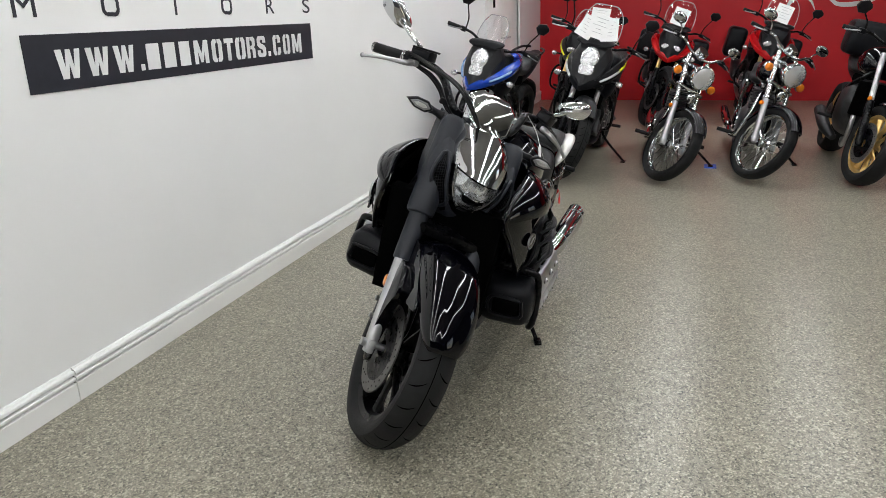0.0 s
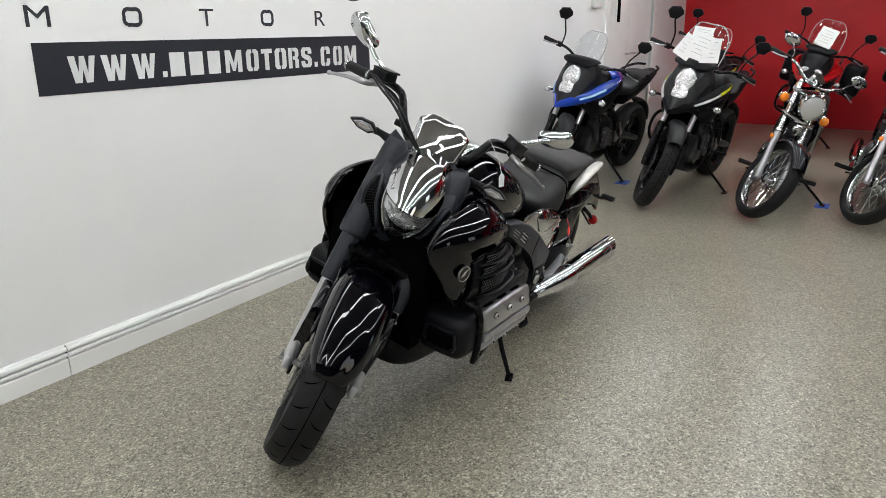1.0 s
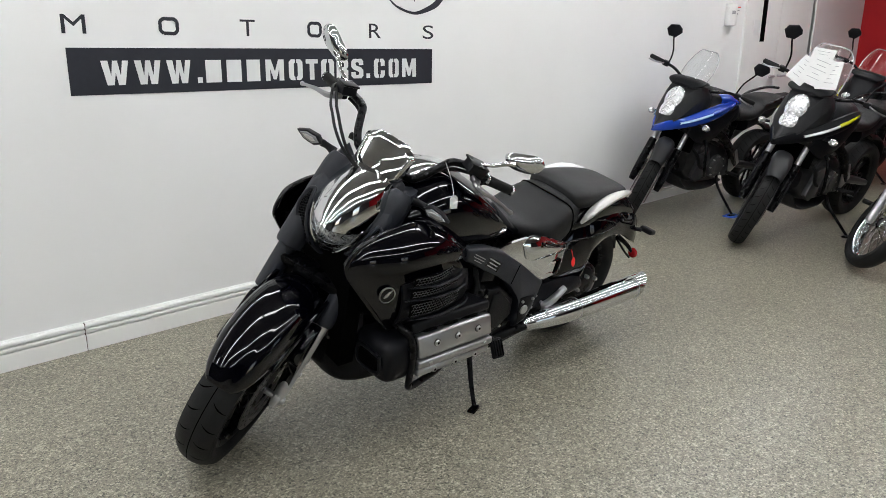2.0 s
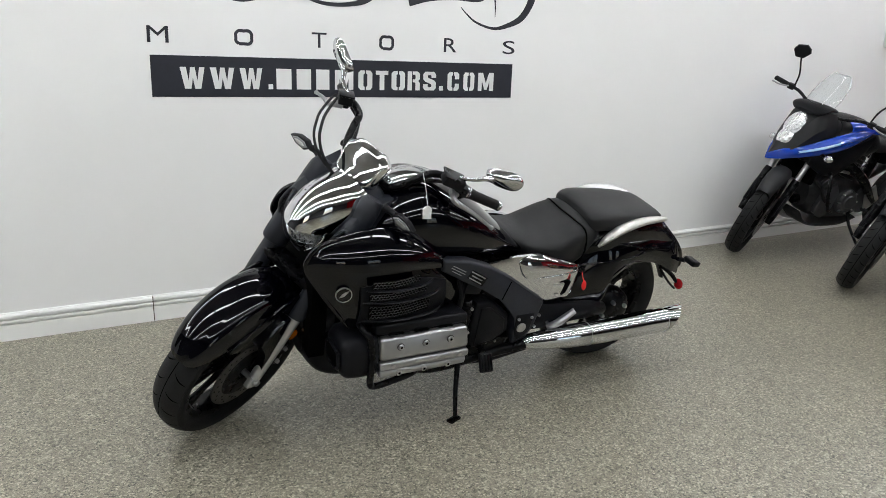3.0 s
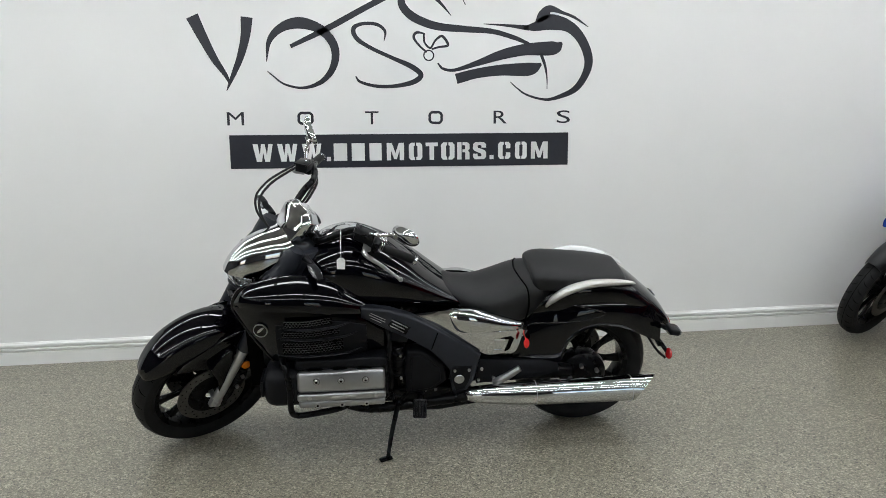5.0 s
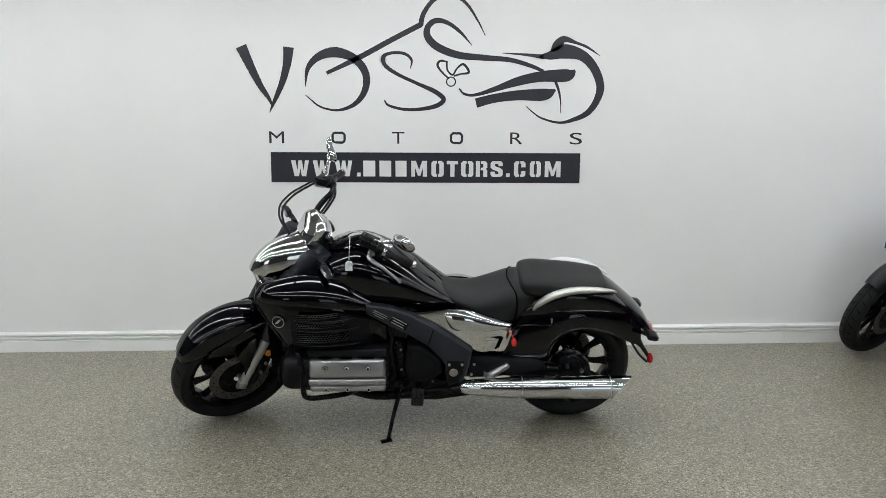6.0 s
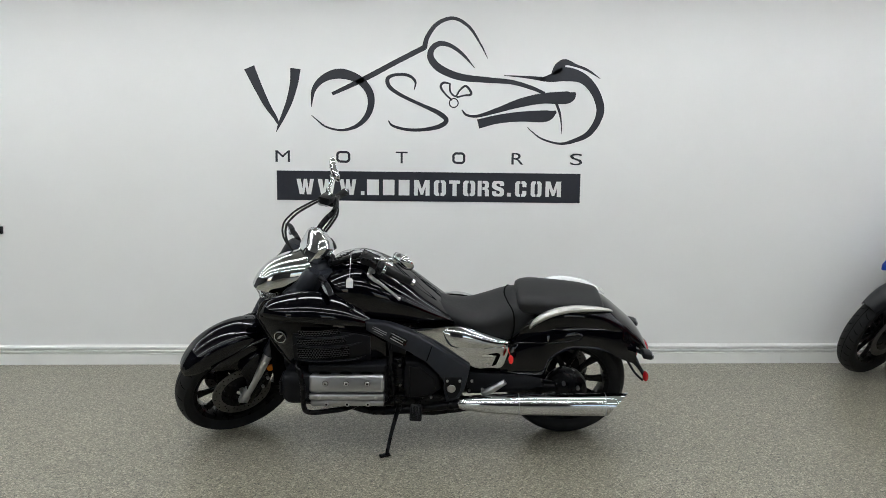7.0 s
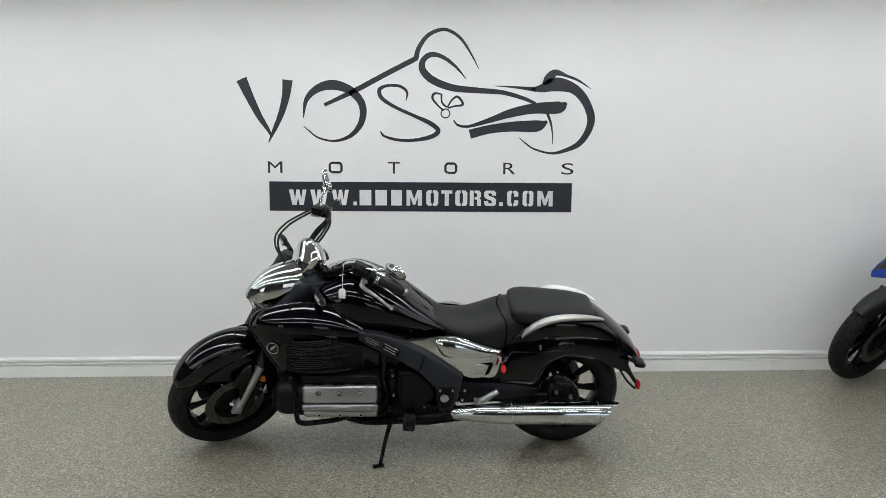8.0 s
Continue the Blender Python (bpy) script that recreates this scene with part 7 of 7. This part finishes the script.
    part("header_pipe", tube([(0.58, 0.05, 0.62), (0.50, 0.08, 0.50), (0.52, 0.14, 0.28), (0.70, 0.18, 0.22), (1.0, 0.19, 0.24)], 0.022, 10, 6), M_CHROME, ob, "chrome exhaust pipe")
    part("silencer", tube([(0.95, 0.19, 0.24), (1.05, 0.20, 0.25), (1.40, 0.215, 0.27), (1.72, 0.22, 0.29)], [0.024, 0.038, 0.042, 0.034], 16, 5), M_CHROME, ob, "chrome silencer")
    side_stand(ob, lean_deg, 0.66)
    return ob


def roadster_bike(label, steer_deg=14, lean_deg=13):
    ob = empty("roadster_motorcycle", label, "motorcycle")
    R, RRr, RXr = 0.31, 0.32, 1.42
    d, st = steering(0.0, R, 0.10, 25, steer_deg, 0.004)
    ax = Vector((0, 0, R))
    cast_wheel(ob, st @ Matrix.Translation(ax), R, 0.06, 0.225, 10, 0.155, (-0.07, 0.07), 0, M_GOLD, disc_mat=M_STEEL, holes=True)
    cast_wheel(ob, Matrix.Translation((RXr, 0, RRr)), RRr, 0.088, 0.222, 10, 0.11, (0.1,), 0, M_GOLD, holes=False)
    for sy in (-1, 1):
        o = Vector((0, 0.105 * sy, 0))
        leg = part("fork_leg", moved(tube([ax + o - d * 0.03, ax + o + d * 0.05, ax + o + d * 0.30, ax + o + d * 0.32], [0.024, 0.030, 0.028, 0.024], 12, 3), st), M_FRAME, ob, "black fork leg")
        part("fork_tube", moved(rod(ax + o + d * 0.30, ax + o + d * 0.70, 0.021, 14), st), M_STEEL, leg)
        part("caliper", moved(rbox(0.06, 0.045, 0.11, 0.012), st @ Matrix.Translation(ax + Vector((0.09, 0.085 * sy, 0.08)))), M_GOLD, leg, "gold brake caliper")
        part("reflector", moved(ball((0, 0, 0), 0.018, (0.5, 1, 1), 10), st @ Matrix.Translation(ax + o + d * 0.34 + Vector((-0.02, 0.02 * sy, 0)))), M_ORANGE, leg)
        flip = (lambda b: b) if sy < 0 else mirrored
        part("frame_tube", flip(tube([(0.36, -0.05, 0.84), (0.52, -0.16, 0.70), (0.80, -0.17, 0.55), (0.95, -0.15, 0.38)], 0.02, 8, 5)), M_FRAME, ob)
        part("swingarm", flip(tube([(0.92, -0.1, 0.40), (RXr, -0.12, RRr)], 0.03, 8, 3)), M_GUN, ob)
        part("foot_peg", flip(rod((0.90, -0.15, 0.36), (0.89, -0.28, 0.37), 0.013, 8)), M_RUBBER, ob)
    part("front_fender", moved(fender_arc(0, R, R + 0.025, 0.075, 130, 50, 0.04), st), M_GLOSS, ob, "black front fender")
    lamp = part("headlamp", moved(moved(lathe([(0, -0.09), (0.05, -0.08), (0.085, -0.03), (0.09, 0.03), (0.08, 0.04)], 28), pose(0, 0, 0, 0, 0, 90)), st @ Matrix.Translation((0.16, 0, 0.86))), M_FRAME, ob, "round black headlamp")
    part("lens", moved(moved(lathe([(0.082, 0.036), (0.06, 0.048), (0, 0.055)], 24), pose(0, 0, 0, 0, 0, 90)), st @ Matrix.Translation((0.16, 0, 0.86))), M_FACET, lamp)
    bars(ob, st, (0.36, 1.0), 0.40, 0.05, 0.10, M_FRAME, mirror="black", mirror_up=0.16)
    part("fuel_tank", hull([(0.36, 0, 0.80, 0.90, 0.09, 2.3), (0.46, 0, 0.76, 0.98, 0.16, 2.4), (0.60, 0, 0.75, 1.0, 0.175, 2.4), (0.76, 0, 0.75, 0.95, 0.15, 2.4), (0.90, 0, 0.76, 0.85, 0.09, 2.4)]), M_GLOSS, ob, "gloss black tank")
    part("seat", hull([(0.86, 0, 0.75, 0.83, 0.08, 3), (1.0, 0, 0.74, 0.83, 0.13, 3), (1.2, 0, 0.75, 0.85, 0.13, 3), (1.45, 0, 0.80, 0.88, 0.10, 3)]), M_SEAT, ob, "black seat")
    part("tail", hull([(1.0, 0, 0.66, 0.76, 0.10, 3), (1.3, 0, 0.72, 0.80, 0.10, 3), (1.6, 0, 0.76, 0.82, 0.06, 3)]), M_SATIN, ob)
    eng = part("engine", hull([(0.40, 0, 0.40, 0.62, 0.16, 3), (0.50, 0, 0.30, 0.72, 0.20, 3.2), (0.70, 0, 0.26, 0.72, 0.20, 3.2), (0.90, 0, 0.30, 0.60, 0.16, 3)]), M_GUN, ob, "dark grey engine")
    part("crank_cover", moved(lathe([(0, -0.23), (0.06, -0.23), (0.075, -0.21), (0.08, -0.17), (0, -0.17)], 24), Matrix.Translation((0.74, 0, 0.40))), M_ALU, eng, "silver crank cover")
    for i in range(4):
        y = -0.12 + 0.08 * i
        part("header_pipe", tube([(0.42, y, 0.56), (0.33, y, 0.45), (0.36, y * 0.9, 0.27), (0.60, y * 0.6, 0.19), (0.90, 0.02, 0.20)], 0.019, 8, 5), M_STEEL, ob, "steel exhaust header")
    part("silencer", tube([(0.85, 0.1, 0.20), (1.0, 0.17, 0.26), (1.3, 0.2, 0.36)], [0.03, 0.05, 0.05], 14, 4), M_GUN, ob)
    part("radiator", moved(rbox(0.04, 0.34, 0.26, 0.008), Matrix.Translation((0.33, 0, 0.60))), M_BLACK_SHADE, ob)
    part("top_box", moved(rbox(0.34, 0.40, 0.30, 0.06, 3), Matrix.Translation((1.35, 0.0, 1.02))), M_SATIN, ob, "black rounded top case")
    side_stand(ob, lean_deg, 0.72)
    return ob


ROW = "row of motorcycles in front of the red wall"
b = adventure_bike("dark grey and blue adventure motorcycle with a clear windscreen", ROW, M_BLUE, M_BLUE, M_STEEL, steer_deg=34, lean_deg=11, stripe=M_PALEBLUE, patch=True)
b.matrix_basis = pose(3.96, -0.265, 0, 11, 0, -6)
b = adventure_bike("dark grey adventure motorcycle with yellow stripes and paper sheets", ROW, M_SATIN, M_YELLOW, M_STEEL, papers=4, steer_deg=27, lean_deg=12, stripe=M_FORK)
b.matrix_basis = pose(3.945, -1.18, 0, 12, 0, -4)
REAR = "second row of red adventure motorcycles"
b = adventure_bike("red and black adventure motorcycle with gold forks and side cases", REAR, M_REDPAINT, M_REDPAINT, M_GOLD, cases=True, papers=1, red=True)
b.matrix_basis = pose(6.70, -1.72, 0, 14, 0, 0)
b = adventure_bike("red and black adventure motorcycle with gold forks and side cases", REAR, M_REDPAINT, M_REDPAINT, M_GOLD, cases=True, papers=1, red=True)
b.matrix_basis = pose(6.70, -2.78, 0, 14, 0, 0)
b = adventure_bike("black adventure motorcycle with gold forks", REAR, M_SATIN, M_YELLOW, M_GOLD, red=True)
b.matrix_basis = pose(6.35, -0.72, 0, 14, 0, 0)
first = classic_bike("black classic motorcycle with wire wheels and chrome headlamp", ROW)
first.matrix_basis = pose(4.03, -1.98, 0, 14, 0, 0)
copy_thing(first, pose(4.2, -2.66, 0, 14, 0, 0))
b = roadster_bike("black roadster motorcycle with gold wheels and a top case")
b.matrix_basis = pose(4.15, -3.43, 0, 13, 0, 0)


# ---------------------------------------------------------------- small things
# door at the far end of the white wall
door = tagged(new("door_1"), "white double door with a narrow glass slit, closed", "door", kind="structure")
door.matrix_basis = pose((DOOR_X0 + DOOR_X1) / 2, 0, 0)
half = (DOOR_X1 - DOOR_X0) / 2
part("door_frame", merge(box(-half - 0.07, -half, -0.02, 0.02, 0, DOOR_H + 0.07), box(half, half + 0.07, -0.02, 0.02, 0, DOOR_H + 0.07), box(-half, half, -0.02, 0.02, DOOR_H, DOOR_H + 0.07)), M_TRIM, door, "", 0, 0.004)
for k in (-1, 1):
    xa, xb = sorted((0.004 * k, (half - 0.006) * k))
    leaf = part("door_leaf", box(xa, xb, 0.02, 0.06, 0.01, DOOR_H - 0.006), M_TRIM, door, "white door leaf", 0, 0.003)
    part("door_handle", merge(rod((0.09 * k, 0.02, 1.02), (0.09 * k, -0.03, 1.02), 0.012), rod((0.09 * k, -0.03, 1.02), (0.22 * k, -0.03, 1.02), 0.010)), M_STEEL, leaf, "steel lever handle")
    if k < 0:
        part("glass_slit", box(-half + 0.36, -half + 0.45, 0.016, 0.03, 1.37, 1.92), M_BLACK_SHADE, leaf, "dark narrow glass slit", 0)
        part("notice", box(-half + 0.20, -half + 0.33, 0.0165, 0.019, 1.43, 1.58), M_PAPER, leaf, "small paper notice", 0)

# control box and notice on the wall
ctrl = empty("wall_control", "small white control box on the wall", "control box")
ctrl.matrix_basis = pose(5.80, 0, 1.615)
part("case", moved(rbox(0.15, 0.05, 0.20, 0.012), Matrix.Translation((0, -0.026, 0))), M_TRIM, ctrl)
part("display", moved(rbox(0.06, 0.004, 0.03, 0.001), Matrix.Translation((0, -0.052, 0.02))), M_INK, ctrl, "grey display")
note = tagged(part("wall_notice", moved(rbox(0.14, 0.002, 0.2, 0.0005, 1), Matrix.Translation((5.98, -0.0015, 1.63))), M_PAPER, None, "", 0), "pale paper notice on the white wall", "notice")
for i in range(3):
    part("print_bar", box(5.93, 6.02 - 0.02 * i, -0.0035, -0.0026, 1.68 - 0.03 * i, 1.69 - 0.03 * i), M_REDTAG if i == 0 else M_INK, note, "", 0)

# white swashes on the red wall
ws = empty("wall_lettering", "white painted swashes on the red wall", "wall sign")
ws.matrix_basis = pose(ROOM_R - 0.001, 0, 0, 0, 0, -90)
for pts in ([(3.30, 1.15, 0.01), (3.36, 1.30, 0.05), (3.48, 1.38, 0.05), (3.60, 1.30, 0.03), (3.66, 1.18, 0.01)], [(3.62, 1.36, 0.01), (3.80, 1.33, 0.03), (3.92, 1.25, 0.05), (4.10, 1.24, 0.06), (4.30, 1.28, 0.05), (4.55, 1.40, 0.02)],
            [(3.9, 1.45, 0.02), (4.05, 1.36, 0.06), (4.2, 1.42, 0.05), (4.4, 1.6, 0.03)]):
    part("swash", stroke(pts), M_WVINYL, ws, "", 0)

# black arm at the far left of the long wall, for an unidentified dark thing
br = empty("dark_arm", "short black arm standing in for an unidentified dark thing", "bracket")
br.matrix_basis = pose(-1.99, 0, 0.968)
part("plate", moved(rbox(0.08, 0.006, 0.07, 0.002), Matrix.Translation((-0.05, -0.003, 0))), M_SATIN, br)
part("arm", moved(rbox(0.13, 0.04, 0.035, 0.008), Matrix.Translation((0, -0.03, 0))), M_SATIN, br)

# small black box added on the wall for the same unidentified dark thing
dark_box = empty("dark_box", "small black box standing in for an unidentified dark thing", "wall box")
dark_box.matrix_basis = pose(-1.968, 0, 0.962)
part("cover", moved(rbox(0.10, 0.030, 0.051, 0.004), Matrix.Translation((0, -0.0152, 0))), M_SATIN, dark_box)
part("backplate", moved(rbox(0.094, 0.004, 0.045, 0.001), Matrix.Translation((0, -0.0022, 0))), M_FRAME, dark_box)

# paper price tag on a string, hung from the handlebar
tag = empty("price_tag", "small white paper tag on a string", "tag")
tag.matrix_basis = pose(0.702, -1.676, 0.876)
part("card", moved(slab([(-0.016, -0.023), (0.016, -0.023), (0.017, 0.014), (0.008, 0.024), (-0.008, 0.024), (-0.017, 0.014)], -0.0008, 0.0008), pose(0, 0, 0, 0, 3, -6)), M_PAPER, tag, "", 0)
part("string", tube([(0.001, 0, 0.022), (0.002, 0.014, 0.075), (0.004, 0.046, 0.134)], 0.0012, 5, 4), M_PAPER, tag)

# red key tag at the seat lock
key = empty("key_tag", "small red tag hanging from the seat lock", "tag")
key.matrix_basis = pose(1.470, -1.622, 0.515)
part("fob", moved(ball((0, 0, 0), 0.016, (0.8, 0.25, 1.4), 14), Matrix.Translation((0.006, 0, -0.03))), M_REDTAG, key, "red oval fob")
part("cord", tube([(0.0, 0.012, 0.035), (-0.006, 0.0, 0.015), (0.004, 0, -0.012)], 0.002, 6, 4), M_REDTAG, key)
part("lock", moved(lathe([(0, -0.006), (0.011, -0.006), (0.012, 0.01), (0, 0.01)], 14), Matrix.Translation((0, 0.012, 0.035))), M_FRAME, key)

# blue pads under two side stands
for x, y in ((4.745, -0.76), (4.67, -2.395)):
    pd = tagged(part("stand_pad", moved(rbox(0.15, 0.10, 0.008, 0.003), Matrix.Translation((x, y, 0.004))), M_BLUEPAD, None, "", 0), "blue plastic pad under a side stand", "pad", "stand pads")
